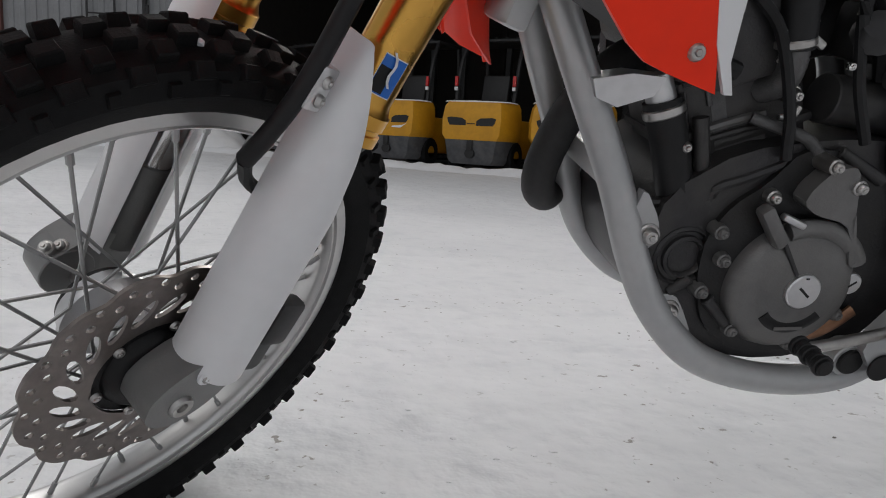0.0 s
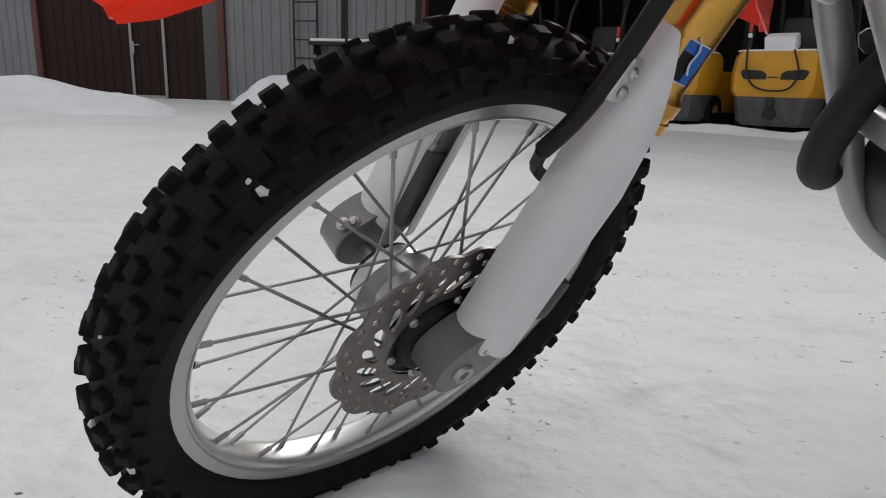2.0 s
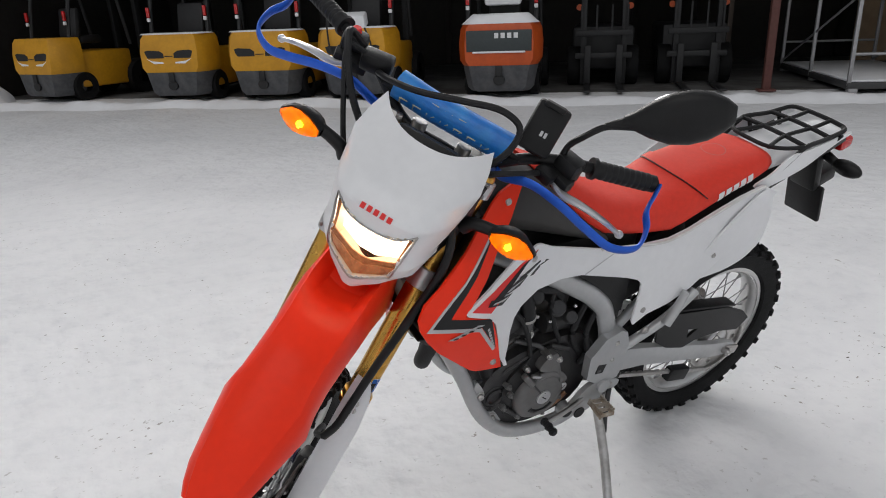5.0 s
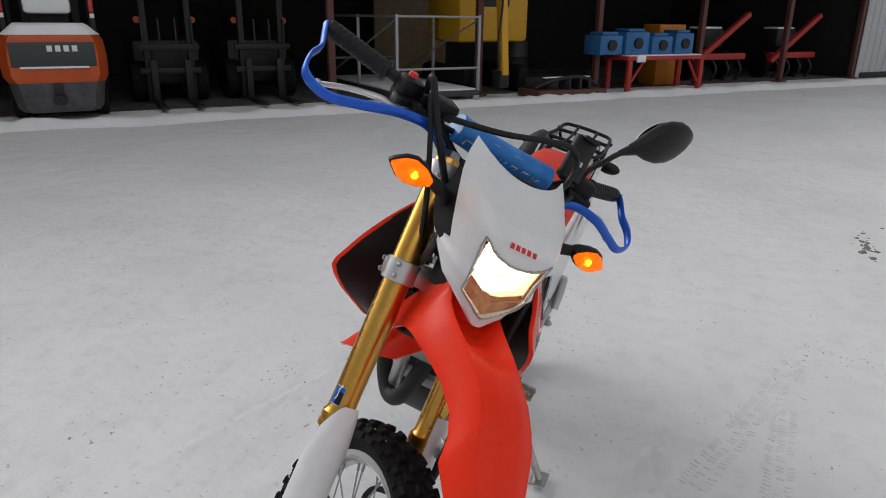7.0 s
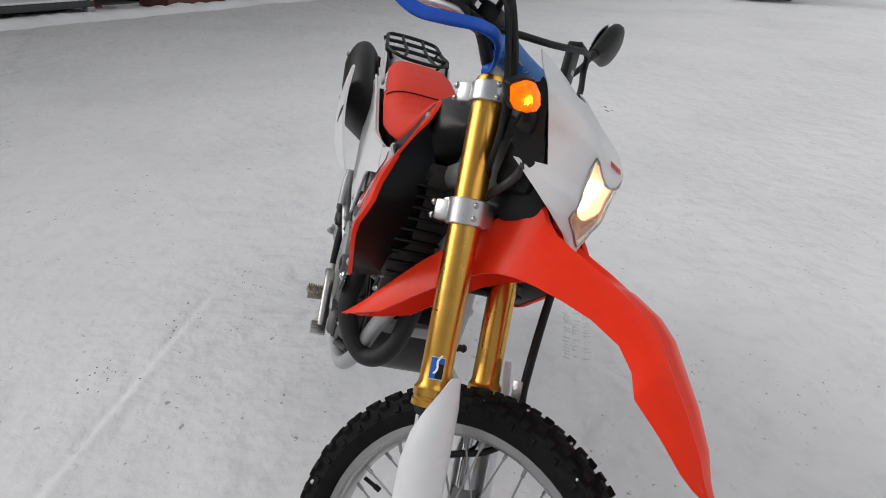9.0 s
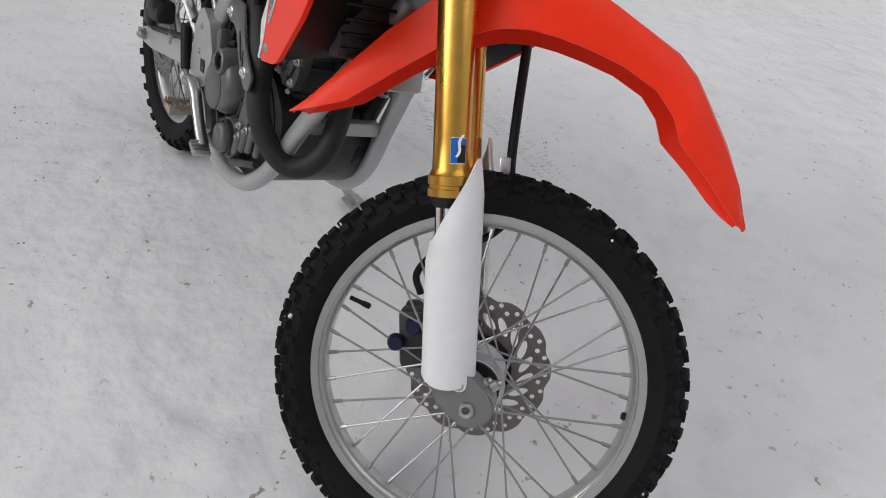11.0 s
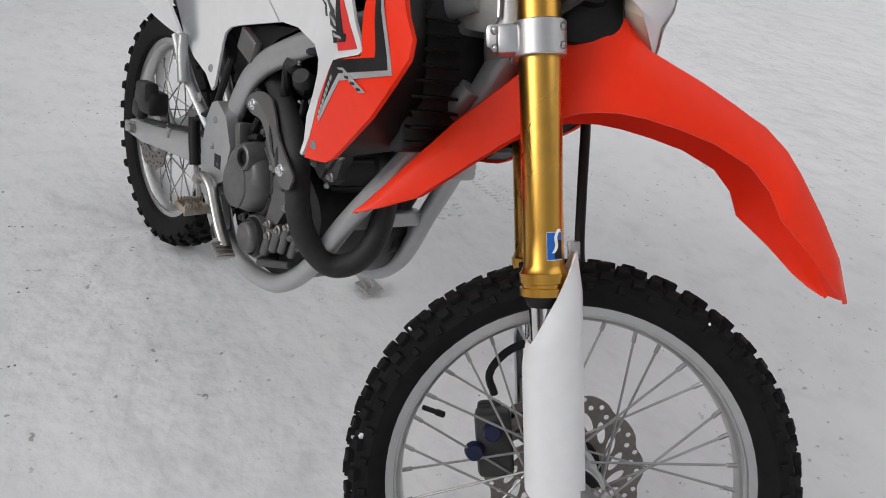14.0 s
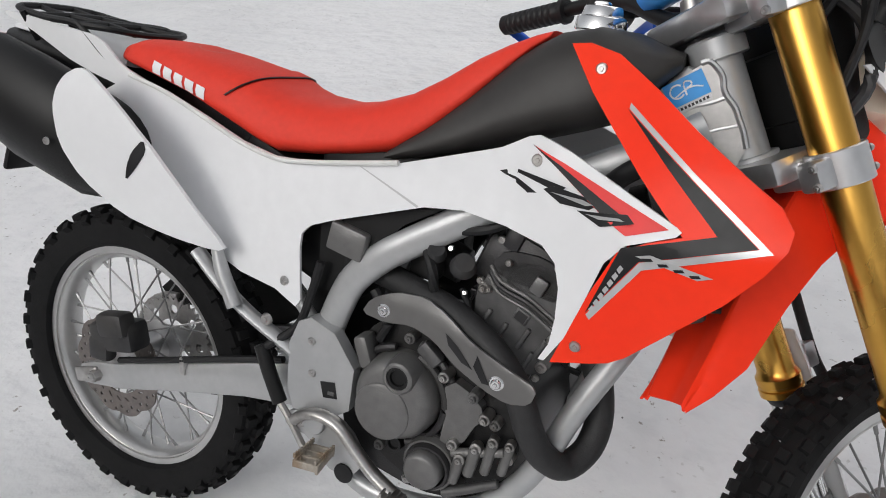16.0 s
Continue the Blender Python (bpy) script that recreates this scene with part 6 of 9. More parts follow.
hz = part("coolant_hose", tube(bm_new(), [(0.888, 0.082, 0.626), (0.880, 0.085, 0.604), (0.870, 0.086, 0.580), (0.858, 0.086, 0.545), (0.846, 0.084, 0.515)], 0.0195, 14), HOSE, bike, "thick black coolant hose")
part("hose_clamp", rod(bm_new(), (0.886, 0.083, 0.620), (0.8825, 0.0845, 0.611), 0.0210, seg=22), STEEL, hz, "bright steel hose clamp")
part("hose_neck", rod(bm_new(), (0.886, 0.083, 0.620), (0.898, 0.078, 0.650), 0.0150, seg=18), ALLOY, hz)
part("coolant_pipe", tube(bm_new(), [(0.846, 0.088, 0.612), (0.836, 0.092, 0.570), (0.828, 0.092, 0.535)], 0.0085, 10), ENGINE, bike, "dark coolant pipe")
part("radiator_tray", sheet(bm_new(), smooth_outline([(0.968, 0.645), (0.962, 0.628), (0.940, 0.620), (0.905, 0.632), (0.895, 0.650), (0.930, 0.652)], 1), lambda x, z: 0.098, 0.03, 0.2, 1), ALLOY, bike, "alloy radiator foot", smooth=30)
bm = rod(bm_new(), (0.620, 0.118, 0.352), (0.620, 0.142, 0.352), 0.0155, seg=20)
so = part("frame_socket", bm, BLACK, frame_ob, "black plug in the frame's end")
part("socket_ring", rod(bm_new(), (0.620, 0.112, 0.352), (0.620, 0.137, 0.352), 0.0205, seg=20), FRAME, so)
# cam cover with its gasket, cast ribs and small fittings of the top end
part("cam_cover", sheet(bm_new(), smooth_outline([(0.772, 0.735), (0.792, 0.762), (0.85, 0.762), (0.882, 0.742), (0.884, 0.700), (0.806, 0.712)], 2), lambda x, z: 0.100, 0.20, 0.2, -1), ENGINE, eng, "dark cam cover", smooth=30)
for s in (1, -1):
    for p in ((0.758, 0.640), (0.880, 0.668), (0.862, 0.585), (0.800, 0.745), (0.870, 0.752), (0.775, 0.700)):
        part("head_bolt", bolt(bm_new(), (p[0], s * 0.100, p[1]), (0, s, 0), 0.006, 0.006), STEEL, eng)
for pts, r in (([(0.735, -0.10, 0.69), (0.752, -0.112, 0.665), (0.742, -0.115, 0.640), (0.735, -0.11, 0.61)], 0.005), ([(0.70, 0.10, 0.79), (0.72, 0.108, 0.73), (0.705, 0.112, 0.66), (0.68, 0.118, 0.60)], 0.006), ([(0.86, 0.09, 0.80), (0.84, 0.105, 0.74), (0.80, 0.108, 0.70), (0.77, 0.112, 0.63), (0.76, 0.115, 0.58)], 0.006),
               ([(0.90, 0.06, 0.72), (0.88, 0.095, 0.68), (0.83, 0.104, 0.66)], 0.009), ([(0.60, -0.115, 0.66), (0.63, -0.120, 0.62), (0.62, -0.122, 0.585)], 0.008), ([(0.58, 0.112, 0.66), (0.60, 0.118, 0.60), (0.585, 0.120, 0.54), (0.60, 0.118, 0.50)], 0.0075)):
    part("cable", tube(bm_new(), pts, r, 8), HOSE, eng, "thin black cable")
for c, r in (((0.735, -0.108, 0.725), 0.020), ((0.690, -0.105, 0.735), 0.016), ((0.655, 0.108, 0.66), 0.018), ((0.70, 0.106, 0.70), 0.022), ((0.76, 0.100, 0.745), 0.017)):
    part("connector", rod(bm_new(), (c[0], c[1], c[2]), (c[0] + 0.006, c[1] * 1.12, c[2] + 0.012), r, r * 0.8, 14), DARKMETAL, eng)
for k, c in enumerate(((0.715, -0.110, 0.750), (0.744, -0.112, 0.690), (0.630, -0.118, 0.600), (0.600, -0.120, 0.640), (0.72, 0.112, 0.672), (0.655, 0.115, 0.700), (0.79, 0.104, 0.70))):
    part("clamp_screw", bolt(bm_new(), c, (0.1, -1 if c[1] < 0 else 1, 0.2), 0.005, 0.006), CHROME, eng)
# struts of the pillion pegs, folded pegs, rear brake cylinder
for s in (1, -1):
    st_ = part("peg_strut", tube(bm_new(), [(0.285, s * 0.150, 0.662), (0.335, s * 0.150, 0.618), (0.385, s * 0.147, 0.580), (0.475, s * 0.138, 0.530)], 0.0105, 10, flat=1.3), FRAME, bike, "silver pillion peg strut")
    part("pillion_peg", tube(bm_new(), [(0.335, s * 0.160, 0.680), (0.350, s * 0.163, 0.640), (0.376, s * 0.163, 0.590)], 0.0125, 10, taper=(0.8, 1.1)), FRAME, st_, "folded silver pillion peg")
    part("strut_bolt", bolt(bm_new(), (0.430, s * 0.150, 0.578), (0, s, 0), 0.011, 0.006), STEEL, st_)
bm = tube(bm_new(), [(0.420, -0.150, 0.530), (0.438, -0.152, 0.490), (0.462, -0.152, 0.440)], 0.0125, 12)
mc = part("brake_cylinder", bm, BLACK, bike, "black rear brake master cylinder")
part("push_rod", tube(bm_new(), [(0.462, -0.152, 0.440), (0.485, -0.154, 0.415), (0.515, -0.156, 0.375)], 0.006, 8), STEEL, mc)
part("reservoir_hose", tube(bm_new(), [(0.430, -0.150, 0.53), (0.480, -0.140, 0.575), (0.500, -0.138, 0.63), (0.515, -0.136, 0.69)], 0.007, 8), HOSE, mc)
# throttle body, starter, hoses behind the cylinder
bm = bm_new()
rod(bm, (0.700, 0.0, 0.690), (0.600, 0.0, 0.720), 0.030, 0.034, 20)
box(bm, (0.66, 0.05, 0.70), (0.05, 0.05, 0.06), 0.01)
box(bm, (0.655, -0.05, 0.70), (0.05, 0.04, 0.05), 0.01)
rod(bm, (0.62, 0.075, 0.625), (0.71, 0.075, 0.635), 0.026, seg=20)
part("throttle_body", bm, DARKMETAL, bike, "dark throttle body behind the cylinder")
for nm, pts, r in (("breather_hose", [(0.66, -0.10, 0.76), (0.69, -0.118, 0.72), (0.70, -0.115, 0.66), (0.69, -0.10, 0.61)], 0.008), ("breather_hose", [(0.60, 0.10, 0.70), (0.64, 0.112, 0.62), (0.62, 0.11, 0.56), (0.57, 0.10, 0.50)], 0.009), ("breather_hose", [(0.80, 0.06, 0.80), (0.76, 0.10, 0.77), (0.70, 0.10, 0.74), (0.66, 0.09, 0.66)], 0.010),
                   ("breather_hose", [(0.545, -0.11, 0.73), (0.552, -0.115, 0.67), (0.545, -0.112, 0.60)], 0.007), ("wire_loom", [(0.82, -0.09, 0.82), (0.77, -0.11, 0.79), (0.72, -0.105, 0.775)], 0.007)):
    part(nm, tube(bm_new(), pts, r, 8), HOSE, bike, "black hose")
bm = bm_new()
box(bm, (0.49, 0.0, 0.60), (0.07, 0.17, 0.22), 0.02)
rod(bm, (0.47, 0, 0.36), (0.44, 0, 0.72), 0.034, seg=18)
part("shock_absorber", bm, BLACK, bike, "black rear shock and linkage")

# exhaust
bm = tube(bm_new(), [(0.858, -0.012, 0.668), (0.902, -0.016, 0.638), (0.937, -0.028, 0.586), (0.954, -0.044, 0.524), (0.948, -0.068, 0.480), (0.923, -0.100, 0.461), (0.895, -0.132, 0.488), (0.876, -0.152, 0.532), (0.862, -0.156, 0.568), (0.842, -0.150, 0.597), (0.80, -0.140, 0.632), (0.73, -0.122, 0.660), (0.675, -0.106, 0.668), (0.61, -0.086, 0.676), (0.52, -0.074, 0.690), (0.43, -0.082, 0.712), (0.34, -0.080, 0.735)], 0.0210, 16, 6)
ex = part("exhaust_pipe", bm, material("black_exhaust_wrap", (0.018, 0.018, 0.019), 0.62, vary=0.2, scale=120, bump=0.2, bump_scale=500), bike, "matt black exhaust header")
bm = bm_new()
o = [(0.5890, 0.6250), (0.6040, 0.6520), (0.6450, 0.6730), (0.6980, 0.6800), (0.7350, 0.6680), (0.7840, 0.6400), (0.8480, 0.6210), (0.8860, 0.6110), (0.8790, 0.5860), (0.8470, 0.5750), (0.8100, 0.5810), (0.7600, 0.5990), (0.7210, 0.6250), (0.6810, 0.6340), (0.6340, 0.6230)]
sheet(bm, smooth_outline(o, 2), lambda x, z: 0.139 + 0.19 * (x - 0.63) - 1.6 * max(0.0, z - 0.655 + 0.33 * max(0, x - 0.72)) ** 1.4, 0.004, 0.02, -1)
hs = part("heat_shield", bm, HEATSHIELD, ex, "dark grey slotted heat shield", smooth=50)
for o in ([(0.7410, 0.6430), (0.7630, 0.6290), (0.7880, 0.6050), (0.7710, 0.6090), (0.7470, 0.6270)], [(0.7940, 0.6270), (0.8170, 0.5920), (0.8060, 0.5910), (0.7900, 0.6100)]):
    part("slot", sheet(bm_new(), o, lambda x, z: 0.1405 + 0.19 * (x - 0.63) - 1.6 * max(0.0, z - 0.655 + 0.33 * max(0, x - 0.72)) ** 1.4, 0.001, 0.02, -1), DECALBLACK, hs)
for p in ((0.631, 0.641, 0.139), (0.828, 0.599, 0.177)):
    bm = rod(bm_new(), (p[0], 0.020 - p[2], p[1]), (p[0], -0.003 - p[2], p[1]), 0.011, seg=16)
    part("shield_bolt", bolt(bm, (p[0], -0.003 - p[2], p[1]), (0, -1, 0), 0.0075, 0.004), CHROME, hs)
rings = []
for x, z, a, b in ((0.35, 0.738, 0.022, 0.022), (0.30, 0.742, 0.028, 0.026), (0.24, 0.750, 0.042, 0.034), (0.16, 0.768, 0.072, 0.046), (0.06, 0.798, 0.094, 0.056), (-0.08, 0.842, 0.098, 0.058), (-0.185, 0.880, 0.088, 0.056), (-0.222, 0.898, 0.070, 0.046), (-0.232, 0.902, 0.035, 0.03)):
    ring = []
    for k in range(24):
        w = 2 * math.pi * k / 24
        n_ = Vector((0.30, 0, 0.954))
        ring.append(Vector((x, -0.075 - 0.074 * min(1.0, max(0.0, (0.20 - x) / 0.15)), z)) + n_ * (math.sin(w) * a) + Vector((0, math.cos(w) * b, 0)))
    rings.append(ring)
sil = part("silencer", ring_mesh(bm_new(), rings), BLACK, ex, "black silencer can", smooth=50)
bm = bolt(bm_new(), (-0.165, -0.203, 0.912), (0, -1, 0), 0.009, 0.005)
part("silencer_screw", bm, STEEL, sil)

# swingarm, chain, rear brake
for s in (1, -1):
    y = s * 0.104
    rings = []
    for x, z, h, w in ((0.500, 0.462, 0.040, 0.022), (0.46, 0.455, 0.038, 0.020), (0.36, 0.432, 0.032, 0.016), (0.20, 0.386, 0.028, 0.014), (0.06, 0.345, 0.026, 0.014), (-0.01, 0.332, 0.024, 0.014), (-0.045, 0.322, 0.019, 0.012)):
        rings.append([(x, y + u * w, z + v * h) for u, v in ((1, -0.7), (1, 0.7), (0.7, 1), (-0.7, 1), (-1, 0.7), (-1, -0.7), (-0.7, -1), (0.7, -1))])
    if s > 0:
        swing = part("swingarm", ring_mesh(bm_new(), rings), FRAME, bike, "silver box-section swingarm", smooth=30)
    else:
        part("swingarm_side", ring_mesh(bm_new(), rings), FRAME, swing, smooth=30)
    part("axle_nut", bolt(rod(bm_new(), (AXR.x, s * 0.10, AXR.z), (AXR.x, s * 0.135, AXR.z), 0.012, seg=6), (AXR.x, s * 0.135, AXR.z), (0, s, 0), 0.009, 0.006), STEEL, swing)
    part("axle_block", box(bm_new(), (-0.020, s * 0.120, 0.330), (0.062, 0.008, 0.030), 0.003, Matrix.Rotation(radians(-16), 4, "Y")), STEEL, swing)
part("swingarm_brace", box(bm_new(), (0.41, 0, 0.445), (0.05, 0.20, 0.05), 0.012), FRAME, swing)
bm = tube(bm_new(), [(0.06, -0.112, 0.380), (0.20, -0.118, 0.424), (0.34, -0.118, 0.468), (0.44, -0.116, 0.495)], 0.0065, 8)
part("brake_line", bm, HOSE, swing, "black rear brake line")
part("line_clip", box(bm_new(), (0.225, -0.118, 0.420), (0.012, 0.012, 0.034), 0.002), STEEL, swing)
bm = bm_new()
box(bm, (0.045, -0.098, 0.425), (0.11, 0.055, 0.062), 0.014, Matrix.Rotation(radians(-12), 4, "Y"))
box(bm, (0.055, -0.115, 0.455), (0.07, 0.04, 0.050), 0.012, Matrix.Rotation(radians(-12), 4, "Y"))
box(bm, (0.015, -0.112, 0.395), (0.05, 0.03, 0.05), 0.010)
part("rear_caliper", bm, DARKMETAL, bike, "black rear brake caliper")
bm = bm_new()
run = []
for k in range(44):
    run.append((0.56 - 0.0127 * k, 0.084, 0.478 - 0.0038 * k))
for k in range(17):
    w = radians(88 + 184 * k / 16)
    run.append((AXR.x + 0.104 * math.cos(w), 0.084, AXR.z + 0.104 * math.sin(w)))
for k in range(44):
    run.append((0.012 + 0.0127 * k, 0.084, 0.232 + 0.0040 * k))
for k, ((x0, y0, q0), (x1, y1, q1)) in enumerate(zip(run, run[1:])):
    a = Vector((x0, y0 + (0.004 if k % 2 else 0.002), q0))
    b = Vector((x1, y1 + (0.004 if k % 2 else 0.002), q1))
    d = b - a
    if d.length < 0.03:
        box(bm, (a + b) / 2, (d.length * 1.25, 0.010 if k % 2 else 0.014, 0.012), 0.002, Matrix.Rotation(-math.atan2(d.z, d.x), 4, "Y"), seg=1)
part("chain", bm, STEEL, bike, "greasy steel drive chain")
bm = plate_holes(bm_new(), [[(0.335, 0.515), (0.300, 0.545), (0.270, 0.552), (0.061, 0.512), (-0.020, 0.474), (-0.055, 0.440), (-0.020, 0.405), (0.060, 0.425), (0.160, 0.425), (0.206, 0.412), (0.270, 0.430), (0.325, 0.470)], [(0.165, 0.468), (0.205, 0.478), (0.200, 0.444)]], 0.008, Matrix.Translation((0, 0.108, 0)))
cgd = part("chain_guard", bm, BLACK, bike, "black plastic chain guard")
part("guard_lip", box(bm_new(), (0.150, 0.092, 0.533), (0.26, 0.042, 0.008), 0.003, Matrix.Rotation(radians(-12), 4, "Y")), BLACK, cgd)
bm = bm_new()
box(bm, (0.150, 0.086, 0.268), (0.085, 0.028, 0.045), 0.006, Matrix.Rotation(radians(-14), 4, "Y"))
part("chain_guide", bm, BLACK, swing, "black chain guide")

# feet: pegs, pedal, shift lever, stand
for s in (1, -1):
    bm = bm_new()
    o = smooth_outline([(0.470, 0.425), (0.540, 0.450), (0.590, 0.430), (0.625, 0.380), (0.600, 0.345), (0.555, 0.350), (0.520, 0.395), (0.475, 0.400)], 2)
    sheet(bm, o, lambda x, z: 0.150, 0.014, 0.05, s)
    rod(bm, (0.530, s * 0.13, 0.425), (0.530, s * 0.158, 0.425), 0.020, seg=18)
    br = part("peg_bracket", bm, FRAME, bike, "silver footpeg bracket")
    part("bracket_hole", rod(bm_new(), (0.590, s * 0.150, 0.352), (0.590, s * 0.1535, 0.352), 0.017, seg=20), DECALBLACK, br)
    part("bracket_bolt", bolt(bm_new(), (0.505, s * 0.150, 0.418), (0, s, 0), 0.010, 0.006), STEEL, br)
    bm = bm_new()
    pm = Matrix.Rotation(radians(-8 * s), 4, "Z")
    for dx in (-0.019, 0.019):
        box(bm, (0.556 + dx, s * 0.188, 0.390), (0.005, 0.056, 0.016), 0.001, pm, seg=1)
    for k in range(4):
        box(bm, (0.556, s * (0.163 + 0.0165 * k), 0.389), (0.040, 0.005, 0.013), 0.001, pm, seg=1)
    for k in range(9):
        for dx in (-0.019, 0.019):
            box(bm, (0.556 + dx, s * (0.163 + 0.0062 * k), 0.4005), (0.0045, 0.0038, 0.008), 0.0008, pm, seg=1)
    part("footpeg", bm, PEG, br, "toothed steel footpeg with dirt and snow")
bm = tube(bm_new(), [(0.500, -0.160, 0.424), (0.518, -0.166, 0.442), (0.550, -0.170, 0.454), (0.586, -0.170, 0.446), (0.617, -0.171, 0.418), (0.654, -0.172, 0.387), (0.690, -0.174, 0.368)], 0.0095, 12, flat=1.3)
box(bm, (0.694, -0.182, 0.366), (0.036, 0.038, 0.009), 0.002, Matrix.Rotation(radians(20), 4, "Y"))
for k in range(4):
    box(bm, (0.681 + 0.009 * k, -0.182, 0.3755 - 0.0032 * k), (0.004, 0.034, 0.007), 0.001)
part("brake_pedal", bm, STEEL, bike, "steel rear brake pedal")
bm = tube(bm_new(), [(0.590, 0.150, 0.400), (0.640, 0.165, 0.402), (0.690, 0.172, 0.398), (0.722, 0.176, 0.397)], 0.0065, 10)
sl = part("shift_lever", bm, STEEL, bike, "steel gear shift lever")
bm = bm_new()
for k in range(5):
    rod(bm, (0.723, 0.168 + 0.009 * k, 0.397), (0.723, 0.174 + 0.009 * k, 0.397), 0.0115 if k % 2 == 0 else 0.0095, seg=16)
rod(bm, (0.723, 0.165, 0.397), (0.723, 0.214, 0.397), 0.0088, seg=14)
part("shift_rubber", bm, HOSE, sl, "ribbed black rubber tip")
FOOT = bike_m.inverted() @ Vector((0.581, 0.340, 0.012))
bm = tube(bm_new(), [(0.520, 0.132, 0.355), tuple((Vector((0.520, 0.132, 0.355)) + FOOT) / 2 + Vector((-0.006, 0, 0))), tuple(FOOT)], 0.0125, 10)
stand = part("side_stand", bm, STEEL, bike, "steel side stand propped in the snow")
bm = box(bm_new(), FOOT, (0.070, 0.050, 0.008), 0.003, bike_m.inverted().to_3x3().to_4x4())
part("stand_foot", bm, STEEL, stand)
bm = bm_new()
box(bm, (0.512, 0.128, 0.372), (0.055, 0.034, 0.055), 0.008)
part("stand_bracket", bm, STEEL, stand)
bm = tube(bm_new(), [(0.500, 0.150, 0.400), (0.508, 0.165, 0.340), (0.520, 0.190, 0.285)], 0.007, 10)
part("stand_spring", bm, DARKMETAL, stand, "dark return spring")
bm = rod(bm_new(), (0.500, 0.120, 0.440), (0.500, 0.148, 0.440), 0.034, 0.030, 24)
part("chain_roller", bm, BLACK, bike, "black chain roller housing")

# tail: fender, lamp, plate, rack
bm = body_loft(bm_new(), [(0.34, 0.700, 0.80, 0.075, 0.075), (0.20, 0.735, 0.86, 0.075, 0.075), (0.06, 0.830, 0.925, 0.082, 0.080), (-0.08, 0.895, 0.955, 0.088, 0.075), (-0.20, 0.925, 0.970, 0.075, 0.060), (-0.29, 0.940, 0.972, 0.055, 0.045), (-0.31, 0.945, 0.965, 0.04, 0.03)], 24, 3)
tail = part("rear_fender", bm, BLACK, bike, "black rear fender and inner mudguard")
bm = body_loft(bm_new(), [(0.06, 0.928, 0.948, 0.085, 0.075), (0.00, 0.932, 0.968, 0.085, 0.070), (-0.10, 0.945, 0.982, 0.076, 0.060), (-0.20, 0.960, 0.984, 0.065, 0.050), (-0.27, 0.968, 0.982, 0.05, 0.04)], 20, 3)
part("tail_cowl", bm, WHITE, bike, "white tail cowl under the rack", smooth=50)
for s in (1, -1):
    o = smooth_outline([(0.140, 0.914), (0.105, 0.893), (-0.014, 0.921), (-0.163, 0.978), (-0.235, 0.995), (-0.225, 1.003), (-0.031, 0.985), (0.030, 0.977), (0.080, 0.934)], 2)
    part("tail_side", sheet(bm_new(), o, lambda x, z: 0.108 - 0.10 * max(0.0, -x - 0.05), 0.005, 0.03, s), WHITE, bike, "white tail side panel", smooth=50)
rings = [[(x, y, z) for x, z in ((0.36, 0.69), (0.345, 0.655), (0.20, 0.655), (0.05, 0.68), (0.05, 0.70), (0.20, 0.675), (0.335, 0.69))] for y in (-0.075, 0.075)]
part("mud_flap", ring_mesh(bm_new(), rings), BLACK, tail)
bm = bm_new()
box(bm, (-0.312, 0, 0.935), (0.05, 0.10, 0.036), 0.010, Matrix.Rotation(radians(15), 4, "Y"))
part("tail_light", bm, TAILRED, bike, "red tail light")
bm = bm_new()
box(bm, (-0.245, 0, 0.855), (0.030, 0.085, 0.14), 0.010, Matrix.Rotation(radians(20), 4, "Y"))
box(bm, (-0.292, 0, 0.745), (0.014, 0.120, 0.130), 0.006, Matrix.Rotation(radians(20), 4, "Y"))
box(bm, (-0.315, 0, 0.815), (0.090, 0.055, 0.045), 0.008, Matrix.Rotation(radians(20), 4, "Y"))
pl = part("plate_holder", bm, BLACK, bike, "black number plate holder")
for s in (1, -1):
    c = Vector((-0.240, s * 0.112, 0.900))
    bm = bm_new()
    ball(bm, c, 0.03, 3, (0.7, 1.45, 0.75))
    rod(bm, c - Vector((0, s * 0.03, 0)), (-0.245, s * 0.035, 0.910), 0.012, 0.014)
    ts = part("rear_turn_signal", bm, BLACK, bike, "black rear turn signal, unlit", smooth=60)
    part("signal_lens", ball(bm_new(), c - Vector((0.008, 0, 0)), 0.027, 2, (0.65, 1.35, 0.7)), AMBER, ts, "amber lens")
rack = None
for s in (1, -1):
    bm = tube(bm_new(), [(0.075, s * 0.100, 0.918), (0.035, s * 0.102, 0.945), (-0.015, s * 0.102, 0.985), (-0.04, s * 0.102, 0.995), (-0.12, s * 0.094, 0.998), (-0.190, s * 0.088, 1.008), (-0.207, s * 0.074, 1.012)], 0.0062, 8)
    if rack is None:
        rack = part("luggage_rack", bm, BLACK, bike, "black tubular luggage rack")
    else:
        part("side_rail", bm, BLACK, rack)
    for x, z in ((-0.05, 0.995), (-0.17, 1.004)):
        part("rack_leg", tube(bm_new(), [(x, s * 0.10, z), (x + 0.004, s * 0.075, 0.955)], 0.0055, 8), BLACK, rack)
for x, z, y in ((-0.207, 1.012, 0.074), (-0.03, 0.992, 0.102), (-0.13, 1.000, 0.094)):
    part("cross_rail", tube(bm_new(), [(x, -y, z), (x, -y * 0.4, z + 0.003), (x, y * 0.4, z + 0.003), (x, y, z)], 0.0062, 8), BLACK, rack)
for y in (0.035, -0.035):
    part("long_rail", tube(bm_new(), [(-0.207, y, 1.014), (-0.14, y, 1.003), (-0.03, y, 0.995), (0.055, y * 1.6, 0.985)], 0.0055, 8), BLACK, rack)
